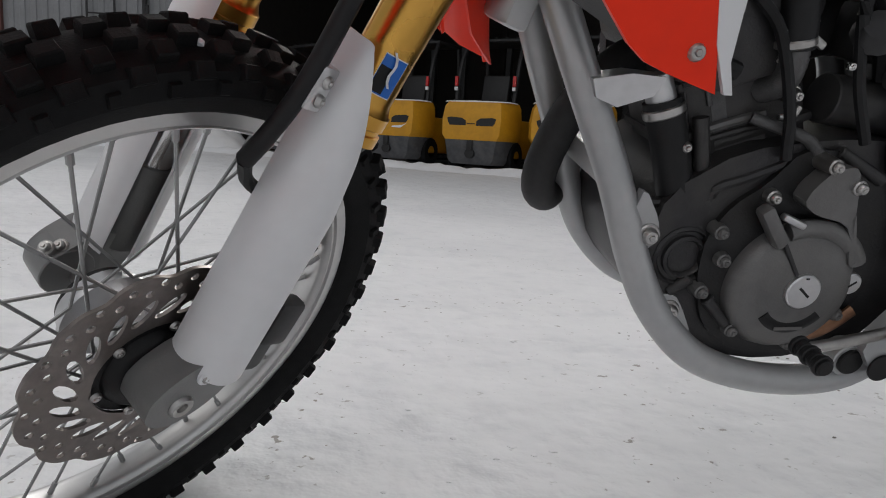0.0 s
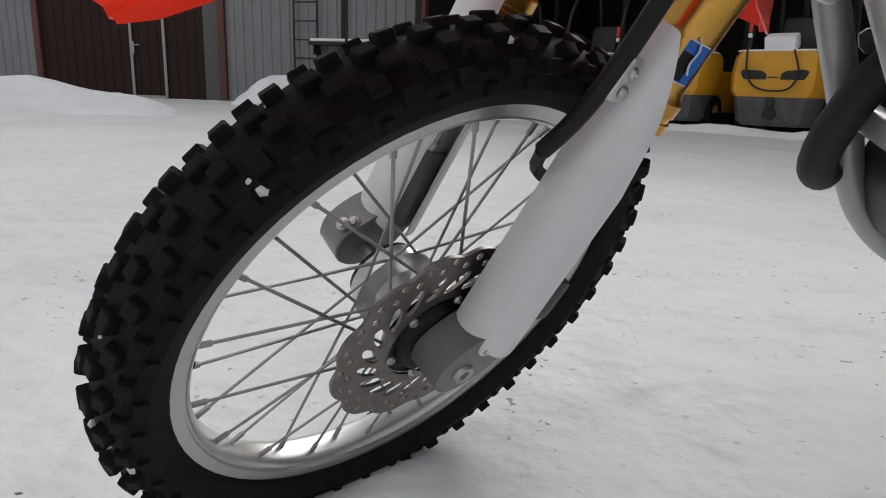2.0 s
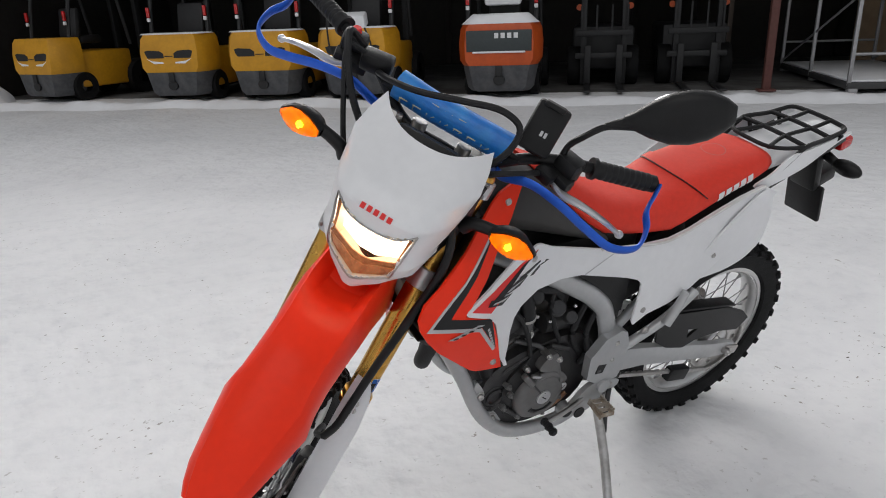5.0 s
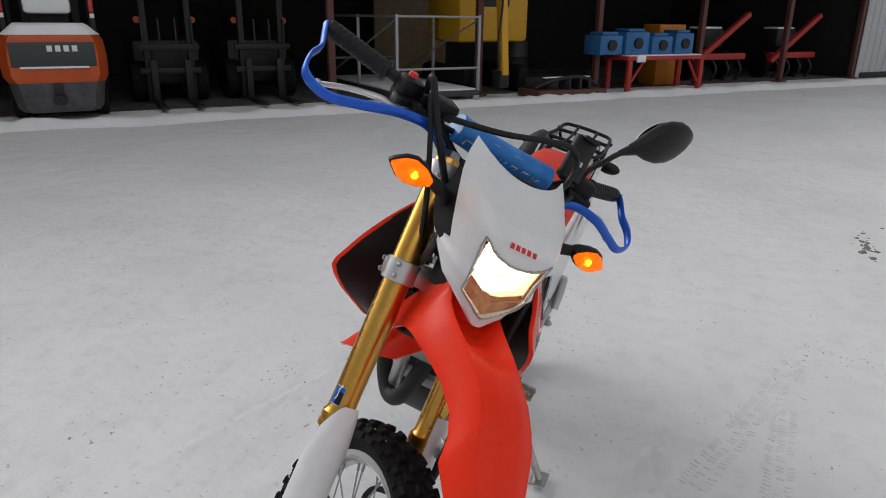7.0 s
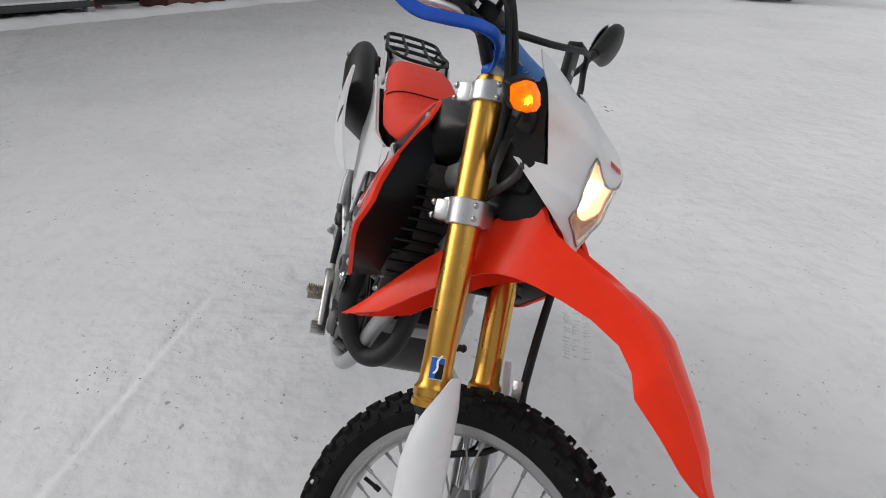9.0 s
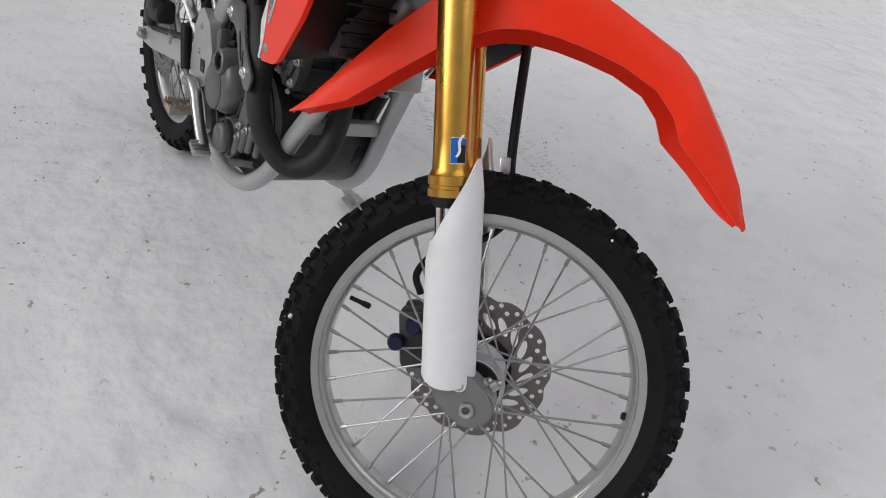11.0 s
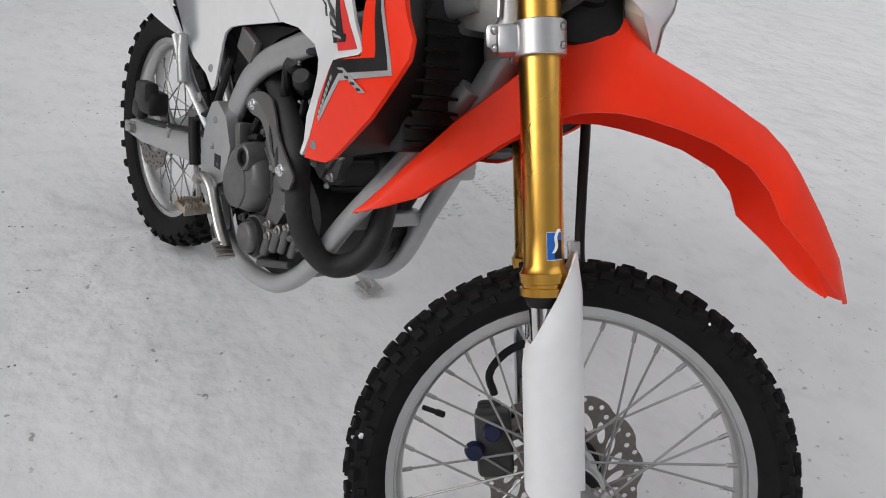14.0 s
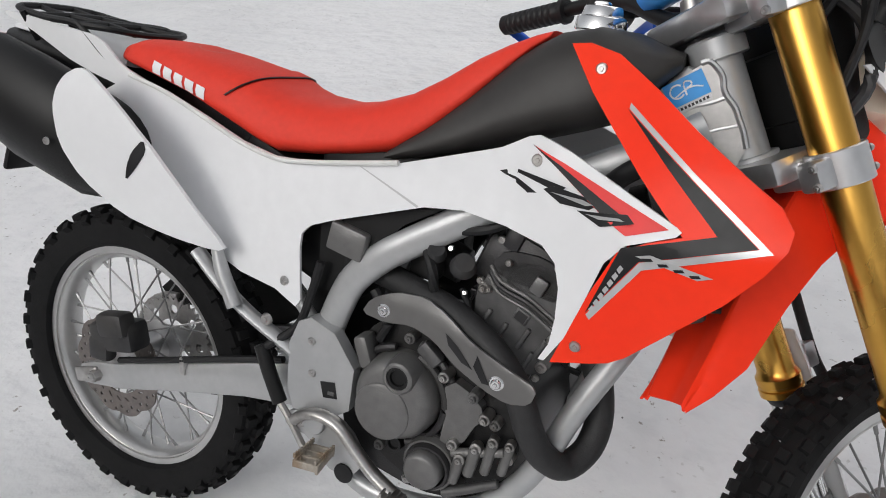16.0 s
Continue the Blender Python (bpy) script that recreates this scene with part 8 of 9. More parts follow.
def forklift(x, y, body, label, orange=False, snow=True, turn=0.0):
    """A counterbalance truck seen from behind; local y points out of its tail."""
    m = SHED @ Matrix.Translation((x, y, 0)) @ Matrix.Rotation(radians(turn), 4, "Z") @ Matrix.Diagonal((1.12, 1, 1, 1))
    fl = thing("forklift", label, "forklift", m, "forklifts parked in the shed")
    # counterweight: rounded block, wide on top
    rings = []
    for z, w, d in ((0.48, 0.50, 0.0), (0.56, 0.545, 0.01), (0.80, 0.555, 0.0), (1.00, 0.535, -0.03), (1.07, 0.50, -0.06)):
        rings.append([(-w, -0.55, z), (-w, -0.18 + d, z), (-w + 0.10, d, z), (w - 0.10, d, z), (w, -0.18 + d, z), (w, -0.55, z)])
    cw = part("counterweight", ring_mesh(bm_new(), rings), body, fl, "painted counterweight", smooth=40)
    rings = []
    for z, w, d in ((0.10, 0.40, -0.06), (0.16, 0.45, -0.03), (0.479, 0.50, -0.005)):
        rings.append([(-w, -0.55, z), (-w, -0.18 + d, z), (-w + 0.10, d, z), (w - 0.10, d, z), (w, -0.18 + d, z), (w, -0.55, z)])
    part("lower_counterweight", ring_mesh(bm_new(), rings), FORKGREY, fl, "scuffed dark grey lower block", smooth=40)
    part("tow_pin", box(bm_new(), (0, 0.012, 0.40), (0.09, 0.03, 0.16), 0.01), FORKBLACK, fl)
    part("tow_eye", rod(bm_new(), (0, -0.02, 0.27), (0, 0.012, 0.27), 0.075, seg=18), FORKBLACK, fl)
    if orange:
        part("grille", box(bm_new(), (0, 0.004, 0.83), (0.86, 0.02, 0.30), 0.03), material("grille_grey", (0.04, 0.05, 0.052), 0.5), fl, "dark grille panel")
        for k in range(4):
            part("letter_mark", box(bm_new(), (0.03 - 0.085 * k, 0.018, 0.905), (0.055, 0.006, 0.075), 0.004), DECALWHITE, fl, "pale brand mark" if k == 0 else "")
        part("snow_ledge", box(bm_new(), (0, 0.018, 0.672), (0.70, 0.035, 0.028), 0.012), FRESHSNOW, fl)
    else:
        for s in (1, -1):
            o = [(s * 0.075, 0.630), (s * 0.085, 0.815), (s * 0.39, 0.835), (s * 0.36, 0.725), (s * 0.26, 0.625)]
            bm = sheet(bm_new(), smooth_outline(o, 2), lambda a, b: 0.004 if abs(a) < 0.45 else -0.03, 0.03, 0.4)
            part("vent_hole", bm, FORKBLACK, fl, "dark cooling opening")
            if x > 6:
                part("vent_snow", sheet(bm_new(), [(s * 0.09, 0.622), (s * 0.25, 0.618), (s * 0.36, 0.700), (s * 0.27, 0.662), (s * 0.10, 0.645)], lambda a, b: 0.010, 0.02, 0.4), FRESHSNOW, fl)
        part("name_bar", box(bm_new(), (0, 0.010, 0.735), (0.13, 0.006, 0.012), 0.002), FORKBLACK, fl)
    if snow:
        bm = bm_new()
        rings = []
        rr = random.Random(int(x * 10) + 50)
        top = 1.07
        hh = 0.14 if orange else 0.022
        for f in (0.0, 0.35, 0.75, 1.0):
            w = 0.51 * (1 - 0.30 * f if orange else 1 - 0.05 * f)
            rings.append([(-w, -0.50, top + hh * f), (-w, -0.16, top + hh * f * rr.uniform(0.8, 1.1)), (-w * 0.75, -0.062 - 0.03 * f, top + hh * f * rr.uniform(0.8, 1.1)), (0, -0.055 - 0.03 * f, top + hh * f * rr.uniform(0.85, 1.25)), (w * 0.75, -0.062 - 0.03 * f, top + hh * f * rr.uniform(0.8, 1.1)), (w, -0.16, top + hh * f), (w, -0.50, top + hh * f)])
        part("snow_cover", ring_mesh(bm, rings), FRESHSNOW, fl, "snow lying on the counterweight", smooth=60)
    # chassis, wheels, guard, seat, mast
    bm = box(bm_new(), (0, -1.05, 0.52), (0.98, 1.1, 0.62), 0.05)
    part("chassis", bm, body if not orange else FORKBLACK, fl)
    for s in (1, -1):
        wm = Matrix.Translation((s * 0.44, -0.55, 0.24)) @ Matrix.Rotation(radians(90), 4, "Z")
        w_ = part("rear_wheel", lathe(bm_new(), [(0.10, -0.07), (0.22, -0.075), (0.24, -0.055), (0.24, 0.055), (0.22, 0.075), (0.10, 0.07)], 24), RUBBER, fl, "", wm)
        part("wheel_disc", lathe(bm_new(), [(0.0, -0.055), (0.10, -0.055), (0.11, -0.07)], 18), FORKGREY, w_)
        wm = Matrix.Translation((s * 0.46, -1.75, 0.32)) @ Matrix.Rotation(radians(90), 4, "Z")
        part("front_wheel", lathe(bm_new(), [(0.12, -0.10), (0.30, -0.11), (0.32, -0.08), (0.32, 0.08), (0.30, 0.11), (0.12, 0.10)], 24), RUBBER, fl, "", wm)
        part("guard_post", tube(bm_new(), [(s * 0.46, -0.42, 1.06), (s * 0.46, -0.55, 1.7), (s * 0.44, -0.75, 2.08)], 0.032, 8), FORKBLACK, fl, "black overhead guard post")
        part("guard_post", tube(bm_new(), [(s * 0.46, -1.65, 0.9), (s * 0.45, -1.45, 2.08)], 0.032, 8), FORKBLACK, fl)
        part("tail_lamp", box(bm_new(), (s * 0.46, -0.405, 1.42), (0.05, 0.04, 0.16), 0.01), TAILRED, fl, "red tail lamp")
        part("lamp_lens", box(bm_new(), (s * 0.46, -0.40, 1.30), (0.05, 0.04, 0.06), 0.01), DECALWHITE, fl)
        part("mast_rail", box(bm_new(), (s * 0.30, -2.05, 1.15), (0.09, 0.12, 2.1), 0.01), FORKBLACK, fl, "black mast rail")
        part("fork_arm", box(bm_new(), (s * 0.26, -2.7, 0.07), (0.10, 1.1, 0.04), 0.01), FORKBLACK, fl, "steel fork arm")
    part("guard_roof", box(bm_new(), (0, -1.10, 2.10), (0.98, 0.80, 0.05), 0.02), FORKBLACK, fl, "overhead guard roof")
    for k in range(5):
        part("guard_bar", box(bm_new(), (-0.34 + 0.17 * k, -1.10, 2.135), (0.035, 0.8, 0.02), 0.004), FORKBLACK, fl)
    bm = box(bm_new(), (0, -0.85, 1.30), (0.44, 0.12, 0.52), 0.05, Matrix.Rotation(radians(10), 4, "X"))
    part("seat_back", bm, FORKBLACK, fl, "black seat back")
    part("seat_base", box(bm_new(), (0, -1.05, 1.02), (0.46, 0.42, 0.14), 0.04), FORKBLACK, fl)
    return fl


forklift(9.66, -8.35, YELLOW, "yellow and grey forklift with a bare counterweight, parked in the shed", snow=False, turn=-16)
forklift(6.94, -8.2, YELLOW, "yellow and grey forklift dusted with snow, parked in the shed")
forklift(5.32, -8.15, YELLOW, "yellow and grey forklift with a thin snow cover, in the shed")
fl = forklift(3.76, -8.05, YELLOW, "yellow and grey forklift with a snowy box on top")
bm = box(bm_new(), (0.02, -0.22, 1.19), (0.36, 0.20, 0.20), 0.03, Matrix.Rotation(radians(-20), 4, "X"))
part("snowy_box", bm, FRESHSNOW, fl, "box covered in snow")
part("cable_loop", tube(bm_new(), [(0.33, 0.02, 1.10), (0.30, 0.05, 0.80), (0.20, 0.05, 0.62), (0.0, 0.04, 0.56), (-0.2, 0.05, 0.60), (-0.28, 0.05, 0.80), (-0.20, 0.03, 1.08)], 0.012, 8), FORKBLACK, fl, "black hanging cable")
fl = forklift(1.56, -8.2, ORANGE, "orange forklift with a thick snow cap and grey grille", orange=True)
bm = box(bm_new(), (0, -0.60, 1.42), (0.50, 0.12, 0.20), 0.05)
part("snowy_seat", bm, FRESHSNOW, fl, "snow on the seat back")

# two more trucks deep in the shed with their forks out over the snow
for x in (0.02, -1.42):
    m = SHED @ Matrix.Translation((x, FRONT - 0.75, 0))
    fl = thing("forklift", "dark forklift standing nose-out in the shed, forks on the ground", "forklift", m, "forklifts parked in the shed")
    for s in (1, -1):
        part("fork_arm", box(bm_new(), (s * 0.25, 0.45, 0.05), (0.10, 1.05, 0.035), 0.008), FORKBLACK, fl, "black fork arm")
        part("fork_heel", box(bm_new(), (s * 0.25, -0.08, 0.35), (0.10, 0.05, 0.62), 0.008), FORKBLACK, fl)
        part("mast_rail", box(bm_new(), (s * 0.32, -0.22, 1.1), (0.09, 0.12, 2.1), 0.01), FORKBLACK, fl)
        part("front_wheel", lathe(bm_new(), [(0.12, -0.10), (0.30, -0.11), (0.32, -0.08), (0.32, 0.08), (0.30, 0.11), (0.12, 0.10)], 24), RUBBER, fl, "", Matrix.Translation((s * 0.46, -0.55, 0.32)) @ Matrix.Rotation(radians(90), 4, "Z"))
        part("head_lamp", rod(bm_new(), (s * 0.40, -0.30, 1.25), (s * 0.40, -0.26, 1.25), 0.05, seg=14), ORANGE, fl)
    part("carriage", box(bm_new(), (0, -0.13, 0.50), (0.9, 0.05, 0.09), 0.01), FORKBLACK, fl)
    part("carriage", box(bm_new(), (0, -0.13, 0.85), (0.9, 0.05, 0.09), 0.01), FORKBLACK, fl)
    for k in range(4):
        part("load_guard_bar", box(bm_new(), (-0.36 + 0.24 * k, -0.13, 1.05), (0.03, 0.03, 0.45), 0.004), FORKBLACK, fl)
    part("chassis", box(bm_new(), (0, -1.4, 0.6), (1.0, 1.8, 0.7), 0.06), FORKBLACK, fl)

# steel cage trailer by the posts
m = SHED @ Matrix.Translation((-4.02, -10.05, 0))
cg = thing("cage_platform", "galvanised steel cage platform with snow on its deck", "platform", m)
part("deck", box(bm_new(), (0, 0, 0.10), (1.57, 3.50, 0.09), 0.01), material("dark_deck_edge", (0.05, 0.05, 0.052), 0.6), cg)
part("deck_snow", box(bm_new(), (0, 0, 0.160), (1.50, 3.40, 0.03), 0.012), FRESHSNOW, cg, "snow on the deck")
for s in (1, -1):
    for y in (1.72, 0.0, -1.72):
        part("upright", box(bm_new(), (s * 0.76, y, 0.72), (0.05, 0.05, 1.30), 0.005), CAGE, cg, "galvanised upright")
        part("foot", box(bm_new(), (s * 0.71, y, 0.03), (0.12, 0.12, 0.07), 0.01), CAGE, cg)
    part("side_rail", rod(bm_new(), (s * 0.76, -1.72, 1.34), (s * 0.76, 1.72, 1.34), 0.02), CAGE, cg)
    part("side_brace", rod(bm_new(), (s * 0.76, -1.70, 0.20), (s * 0.76, 1.70, 1.30), 0.016), CAGE, cg)
for z in (0.52, 1.34):
    part("front_rail", rod(bm_new(), (-0.76, 1.72, z), (0.76, 1.72, z), 0.02), CAGE, cg)
    part("back_rail", rod(bm_new(), (-0.76, -1.72, z), (0.76, -1.72, z), 0.02), CAGE, cg)

# bench, crates and machines further along the shed
m = SHED @ Matrix.Translation((-9.05, FRONT + 0.15, 0))
bench = thing("work_bench", "red-painted steel bench with snow on its top", "bench", m)
part("bench_top", box(bm_new(), (0, 0, 0.62), (2.1, 0.7, 0.07), 0.01), material("bench_red", (0.42, 0.03, 0.025), 0.5, vary=0.1, scale=10), bench)
for s in (1, -1):
    for y in (0.3, -0.3):
        part("leg", box(bm_new(), (s * 0.95, y, 0.30), (0.10, 0.08, 0.60), 0.008), bpy.data.materials["bench_red"], bench)
    part("brace", rod(bm_new(), (s * 0.92, 0.3, 0.12), (s * 0.6, 0.3, 0.56), 0.025), bpy.data.materials["bench_red"], bench)
part("bench_snow", box(bm_new(), (0.0, 0.05, 0.668), (1.9, 0.5, 0.025), 0.010), FRESHSNOW, bench, "snow on the bench")
part("bench_rag", box(bm_new(), (0.72, 0.36, 0.62), (0.22, 0.04, 0.14), 0.015), FRESHSNOW, bench)
BLUECRATE = material("blue_machine_paint", (0.035, 0.17, 0.42), 0.5, vary=0.15, scale=6, second=(0.02, 0.08, 0.22), amount=0.6, patch=2)
for x, w, h in ((-7.75, 0.55, 0.36), (-8.40, 0.60, 0.42), (-9.05, 0.55, 0.34), (-9.65, 0.5, 0.40)):
    c = thing("machine_crate", "blue-painted machine part on the bench", "machine", SHED @ Matrix.Translation((x, FRONT + 0.05, 0.682)), "blue machine parts on the bench")
    part("casing", box(bm_new(), (0, 0, h / 2), (w, 0.5, h), 0.03), BLUECRATE, c)
    part("flange", rod(bm_new(), (0, 0.24, h / 2), (0, 0.30, h / 2), 0.10, seg=18), FORKBLACK, c)
    part("lid", box(bm_new(), (0, 0, h + 0.03), (w * 0.7, 0.4, 0.06), 0.02), BLUECRATE, c)
c = thing("orange_cabinet", "orange-yellow steel cabinet beside the bench", "cabinet", SHED @ Matrix.Translation((-10.0, FRONT - 0.65, 0)))
part("body", box(bm_new(), (0, 0, 0.62), (0.75, 0.5, 1.24), 0.02), material("cabinet_orange", (0.60, 0.22, 0.015), 0.5, vary=0.08), c)
part("door", box(bm_new(), (0, 0.255, 0.62), (0.66, 0.02, 1.12), 0.01), bpy.data.materials["cabinet_orange"], c)
part("door_handle", box(bm_new(), (0.26, 0.275, 0.66), (0.02, 0.02, 0.12), 0.004), FORKBLACK, c)
c = thing("excavator", "small yellow excavator with its boom lowered, inside the shed", "excavator", SHED @ Matrix.Translation((-5.35, FRONT - 0.6, 0)))
YB = material("excavator_yellow", (0.62, 0.33, 0.015), 0.45, vary=0.08)
part("boom", box(bm_new(), (0.10, 0.95, 1.25), (0.14, 0.18, 1.75), 0.03, Matrix.Rotation(radians(6), 4, "X")), YB, c, "yellow boom")
part("boom_base", box(bm_new(), (0.10, 0.95, 0.32), (0.20, 0.30, 0.30), 0.03), FORKBLACK, c)
part("cab", box(bm_new(), (-0.3, -0.6, 1.45), (1.5, 1.3, 1.1), 0.08), YB, c, "yellow upper body")
part("cab_window", box(bm_new(), (-0.3, 0.06, 1.75), (0.6, 0.02, 0.45), 0.01), FORKBLACK, c)
part("hose", tube(bm_new(), [(0.2, 1.05, 0.5), (0.26, 1.1, 1.0), (0.2, 1.1, 1.6), (0.1, 0.8, 2.1)], 0.02, 8), FORKBLACK, c)
for s in (1, -1):
    part("track", box(bm_new(), (s * 0.6 - 0.2, -0.5, 0.25), (0.3, 1.8, 0.5), 0.14), RUBBER, c, "rubber track")
c = thing("black_barrel", "black plastic barrel standing in the shed", "barrel", SHED @ Matrix.Translation((-6.5, FRONT - 1.2, 0)))
part("barrel_body", lathe(bm_new(), [(0, 0), (0.28, 0.0), (0.30, 0.03), (0.30, 0.30), (0.315, 0.32), (0.30, 0.34), (0.30, 0.58), (0.315, 0.60), (0.30, 0.62), (0.30, 0.86), (0.28, 0.90), (0, 0.90)], 24), FORKBLACK, c, "", Matrix.Rotation(radians(90), 4, "X"))
c = thing("tyre_pile", "low dark pallet with a snowy machine attachment", "machine", SHED @ Matrix.Translation((-6.5, FRONT + 0.5, 0)))
part("pallet", box(bm_new(), (0, 0, 0.07), (1.5, 0.7, 0.12), 0.01), RUSTPAINT, c)
for k in range(4):
    part("blade", box(bm_new(), (-0.5 + 0.32 * k, 0, 0.22), (0.06, 0.6, 0.22), 0.01, Matrix.Rotation(radians(20 * (k - 1)), 4, "Z")), FORKBLACK, c)
part("attachment_frame", tube(bm_new(), [(-0.65, 0.2, 0.18), (-0.2, 0.25, 0.34), (0.3, 0.2, 0.30), (0.68, 0.1, 0.16)], 0.035, 8), FORKBLACK, c)
part("snow_strip", box(bm_new(), (0, 0.1, 0.335), (1.0, 0.10, 0.02), 0.008), FRESHSNOW, c)
for x, lab in ((-11.7, "red farm machine with a long sloping arm"), (-14.2, "red and black farm machine dusted with snow")):
    c = thing("farm_machine", lab, "machine", SHED @ Matrix.Translation((x, FRONT - 0.6, 0)), "farm machines in the shed")
    MR = bpy.data.materials["bench_red"]
    part("frame_beam", box(bm_new(), (0, 0, 0.55), (1.6, 0.16, 0.14), 0.02), MR, c)
    part("sloping_arm", box(bm_new(), (0.15, 0.15, 0.95), (1.9, 0.12, 0.12), 0.02, Matrix.Rotation(radians(34), 4, "Y")), MR, c, "long sloping arm")
    for k in range(4):
        part("tine", tube(bm_new(), [(-0.6 + 0.4 * k, 0, 0.5), (-0.6 + 0.4 * k, 0.15, 0.25), (-0.55 + 0.4 * k, 0.05, 0.02)], 0.03, 8), FORKBLACK, c)
    for s in (1, -1):
        part("machine_wheel", lathe(bm_new(), [(0.08, -0.07), (0.30, -0.08), (0.33, -0.05), (0.33, 0.05), (0.30, 0.08), (0.08, 0.07)], 22), RUBBER, c, "", Matrix.Translation((s * 0.6, -0.4, 0.33)) @ Matrix.Rotation(radians(80), 4, "Z"))
    part("hopper", box(bm_new(), (0.2, -0.3, 0.95), (0.7, 0.5, 0.4), 0.05), FORKBLACK, c)
    part("machine_snow", box(bm_new(), (0.2, -0.3, 1.17), (0.6, 0.42, 0.05), 0.02), FRESHSNOW, c)

# pale sheet-steel wall that goes on from the shed
wall = part("wall_east", ribbed(bm_new(), -46, -15.85, FRONT + 0.05, 0.0, 4.2, 0.26, 0.02), PALEWALL, None, "pale grey ribbed sheet-steel wall", SHED, 20, "wall", kind="structure")
for x in (-19.4, -23.9, -28.4):
    part("wall_joint", box(bm_new(), (x, FRONT + 0.085, 2.1), (0.06, 0.03, 4.2), 0.004), GREYWALL, wall)
part("wall_base", box(bm_new(), (-31, FRONT + 0.09, 0.07), (30, 0.03, 0.14), 0.01), FORKBLACK, wall)

# building with the brown gate
GD = Vector((-0.985, 0.10, 0)).normalized()
GN = Vector((GD.y, -GD.x, 0))
GN = GN if GN.y > 0 else -GN
GATE = Matrix(((GD.x * 1.04, GN.x, 0, 10.26), (GD.y * 1.04, GN.y, 0, -15.66), (0, 0, 1.14, 0), (0, 0, 0, 1)))
wl_ = part("wall_south", ribbed(bm_new(), -12.0, -2.49, 0, 0, 5.0, 0.22, 0.02), GREYWALL, None, "grey ribbed sheet-steel wall with a brown gate", GATE, 20, "wall", kind="structure")
part("wall_bay", ribbed(bm_new(), 2.41, 7.15, 0, 0, 5.0, 0.22, 0.02), GREYWALL, wl_, smooth=20)
part("wall_over_gate", ribbed(bm_new(), -2.49, 2.41, 0, 3.2, 5.0, 0.22, 0.02), GREYWALL, wl_, smooth=20)
for x in (-2.41, 2.33):
    part("gate_jamb", box(bm_new(), (x, 0.02, 1.6), (0.16, 0.16, 3.2), 0.01), RUSTPAINT, wl_, "red-brown gate jamb")
gate = part("gate_1", box(bm_new(), (-0.04, -0.02, 1.6), (4.58, 0.06, 3.2), 0.004), BROWNGATE, None, "dark brown sheet gate with a wicket door", GATE, 20, "gate", kind="structure")
for k in range(17):
    part("gate_rib", box(bm_new(), (-2.20 + 0.24 * k, 0.016, 1.6), (0.03, 0.012, 3.16), 0.003), BROWNGATE, gate)
part("gate_strip", box(bm_new(), (2.05, 0.02, 1.6), (0.38, 0.03, 3.2), 0.004), material("dim_grey_strip", (0.10, 0.095, 0.095), 0.6, vary=0.1), gate)
for x in (0.03, 0.87):
    part("door_frame", box(bm_new(), (x, 0.045, 1.04), (0.07, 0.03, 2.10), 0.006), DOORFRAME, gate, "grey wicket door frame")
part("door_frame", box(bm_new(), (0.45, 0.045, 2.06), (0.91, 0.03, 0.07), 0.006), DOORFRAME, gate)
part("door_frame", box(bm_new(), (0.45, 0.045, 0.03), (0.91, 0.03, 0.06), 0.006), DOORFRAME, gate)
part("door_handle", rod(bm_new(), (0.10, 0.07, 1.10), (0.24, 0.07, 1.10), 0.014), DOORFRAME, gate, "door handle")
part("lock_plate", box(bm_new(), (0.09, 0.062, 1.04), (0.05, 0.012, 0.26), 0.004), DOORFRAME, gate)
lad = thing("ladder", "black steel ladder fixed upright to the grey wall", "ladder", GATE)
for x in (4.08, 4.62):
    part("rail", box(bm_new(), (x, 0.12, 2.7), (0.04, 0.03, 4.0), 0.006), FORKBLACK, lad)
for k in range(11):
    part("rung", rod(bm_new(), (4.08, 0.12, 0.9 + 0.36 * k), (4.62, 0.12, 0.9 + 0.36 * k), 0.014, seg=8), FORKBLACK, lad)
ledge = thing("wall_shelf", "dark steel shelf on the wall with snow lying on it", "shelf", GATE)
part("board", box(bm_new(), (5.29, 0.25, 1.18), (1.5, 0.46, 0.07), 0.01), FORKBLACK, ledge)
part("snow_cover", box(bm_new(), (5.29, 0.25, 1.245), (1.46, 0.42, 0.06), 0.025), FRESHSNOW, ledge, "snow on the shelf")
for x in (4.64, 5.94):
    part("bracket", box(bm_new(), (x, 0.22, 1.06), (0.04, 0.40, 0.18), 0.01), FORKBLACK, ledge)
part("downpipe", rod(bm_new(), (5.21, 0.10, 0.0), (5.21, 0.10, 5.0), 0.05), FORKBLACK, wl_, "black downpipe")
bm = rod(bm_new(), (0, 0, -0.05), (0, 0, 2.6), 0.03)
part("steel_pole", bm, FORKBLACK, None, "thin dark steel pole standing in the snow", Matrix.Translation((4.37, -13.0, 0)), 40, "pole")

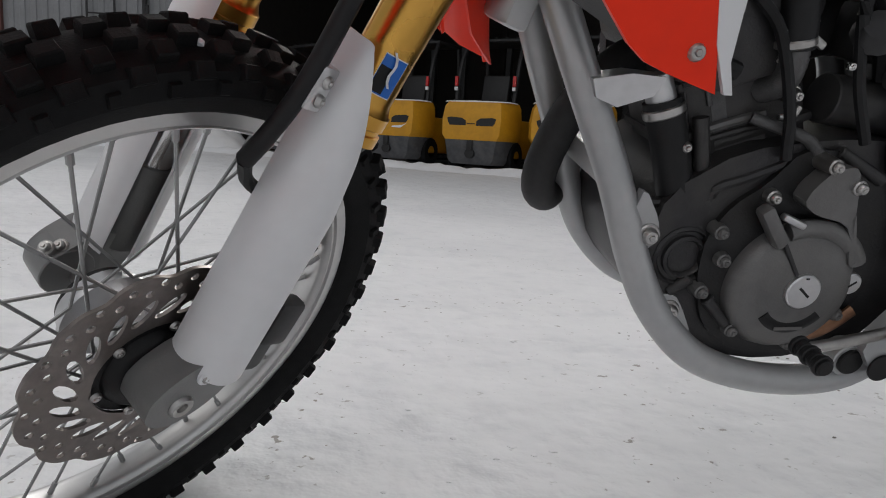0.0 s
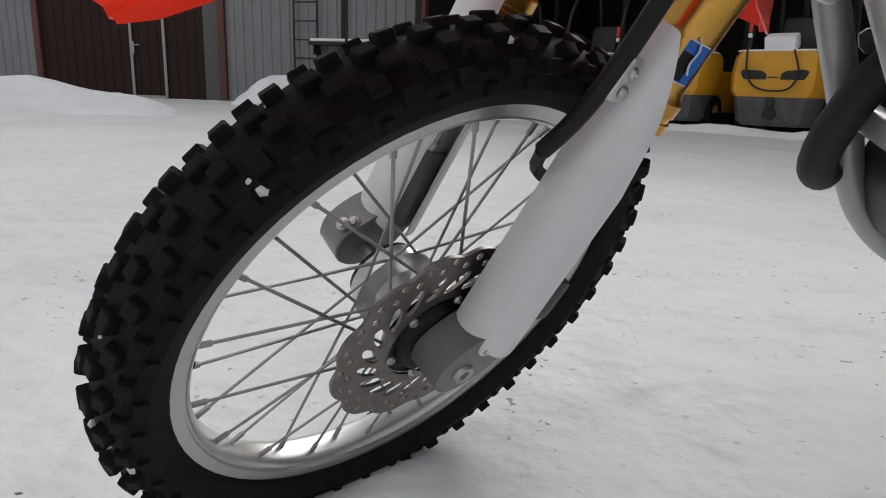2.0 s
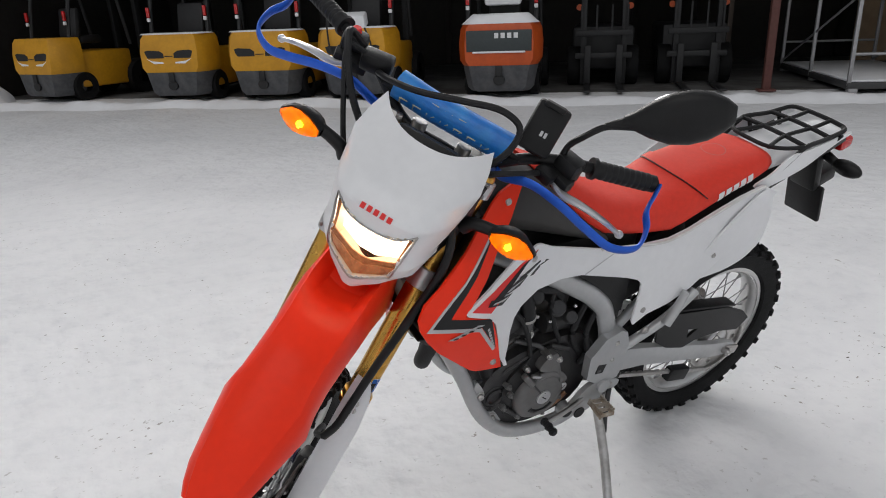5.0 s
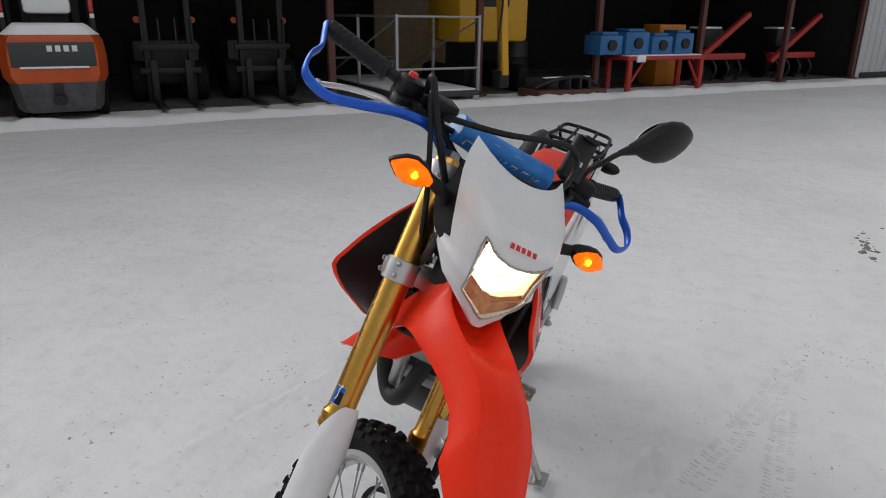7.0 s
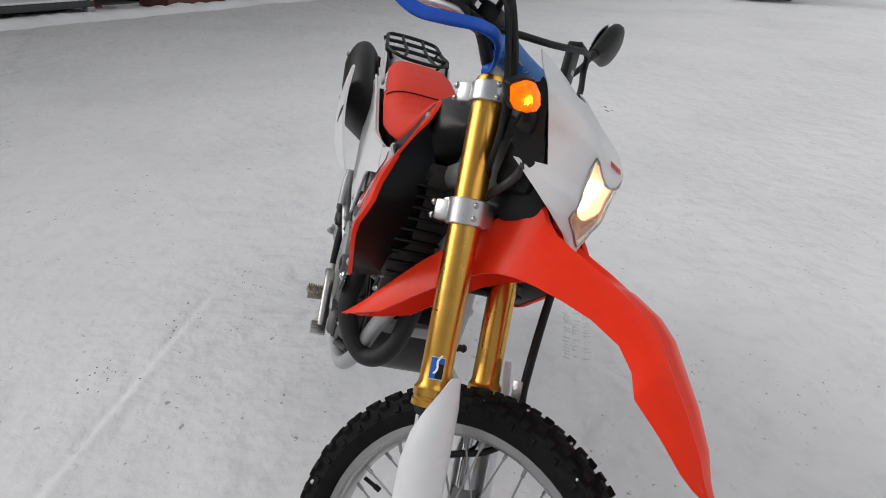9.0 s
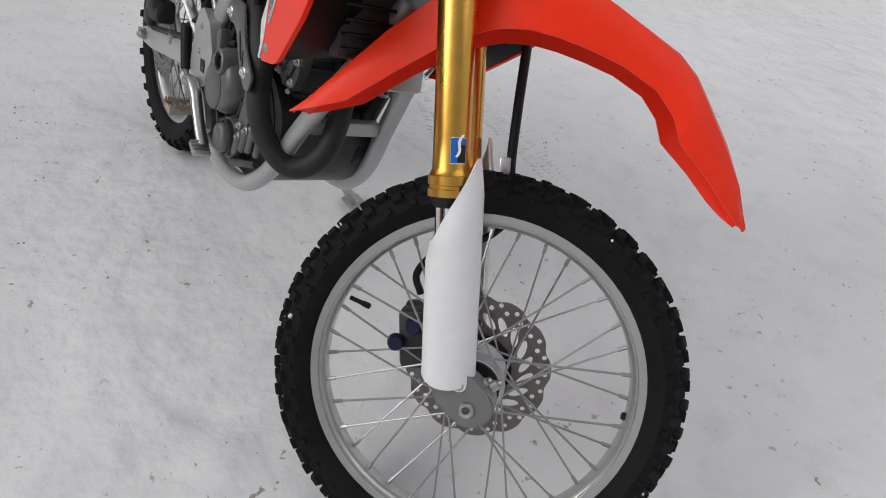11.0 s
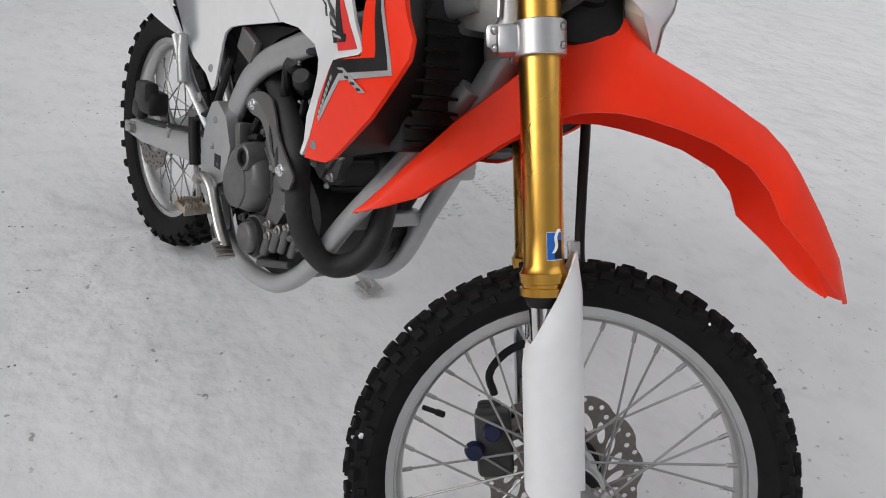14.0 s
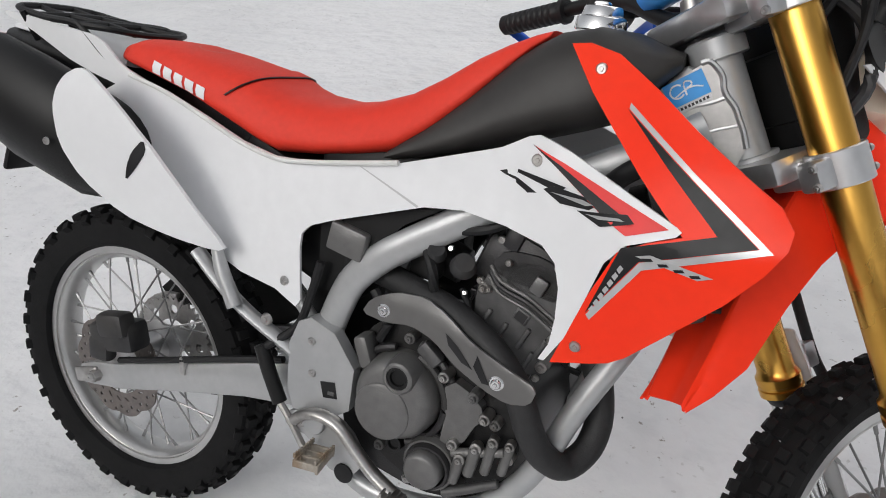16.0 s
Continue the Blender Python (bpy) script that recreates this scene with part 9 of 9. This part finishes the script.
# a pale van parked far off across the yard
c = thing("van", "white van parked on the snow across the yard", "van", Matrix.Translation((-15.6, 11.0, 0)) @ Matrix.Rotation(radians(172), 4, "Z"))
VANWHITE = material("van_white", (0.62, 0.63, 0.64), 0.3, vary=0.03, coat=0.3)
rings = []
for z, w, l0, l1 in ((0.32, 0.82, -2.15, 2.15), (0.45, 0.86, -2.2, 2.2), (0.95, 0.87, -2.2, 2.2), (1.05, 0.85, -2.18, 1.6), (1.75, 0.74, -2.05, 0.7), (1.86, 0.66, -1.9, 0.5)):
    rings.append([(l0, -w * 0.9, z), (l0 + 0.1, -w, z), (l1 - 0.3, -w, z), (l1, -w * 0.75, z), (l1, w * 0.75, z), (l1 - 0.3, w, z), (l0 + 0.1, w, z), (l0, w * 0.9, z)])
part("body", ring_mesh(bm_new(), rings), VANWHITE, c, smooth=40)
for s in (1, -1):
    part("side_window", box(bm_new(), (-0.6, s * 0.81, 1.40), (2.2, 0.03, 0.42), 0.01, Matrix.Rotation(s * radians(9), 4, "X")), FORKBLACK, c, "dark side window")
    part("tail_lamp", box(bm_new(), (-2.18, s * 0.74, 0.98), (0.05, 0.16, 0.22), 0.02), TAILRED, c)
    for x in (-1.4, 1.4):
        w_ = part("wheel", lathe(bm_new(), [(0.14, -0.09), (0.29, -0.10), (0.31, -0.07), (0.31, 0.07), (0.29, 0.10), (0.14, 0.09)], 26), RUBBER, c, "", Matrix.Translation((x, s * 0.76, 0.31)))
        part("rim", lathe(bm_new(), [(0, 0.08), (0.18, 0.085), (0.19, 0.05)], 20), RIMALLOY, w_, "", Matrix.Rotation(0 if s > 0 else math.pi, 4, "Z"))
part("rear_window", box(bm_new(), (-2.14, 0, 1.42), (0.04, 1.2, 0.40), 0.01, Matrix.Rotation(radians(8), 4, "Y")), FORKBLACK, c)
part("bumper", box(bm_new(), (-2.2, 0, 0.42), (0.14, 1.66, 0.20), 0.04), FORKGREY, c, "dark bumper")
part("sill", box(bm_new(), (0, 0, 0.33), (4.1, 1.62, 0.14), 0.03), FORKBLACK, c)
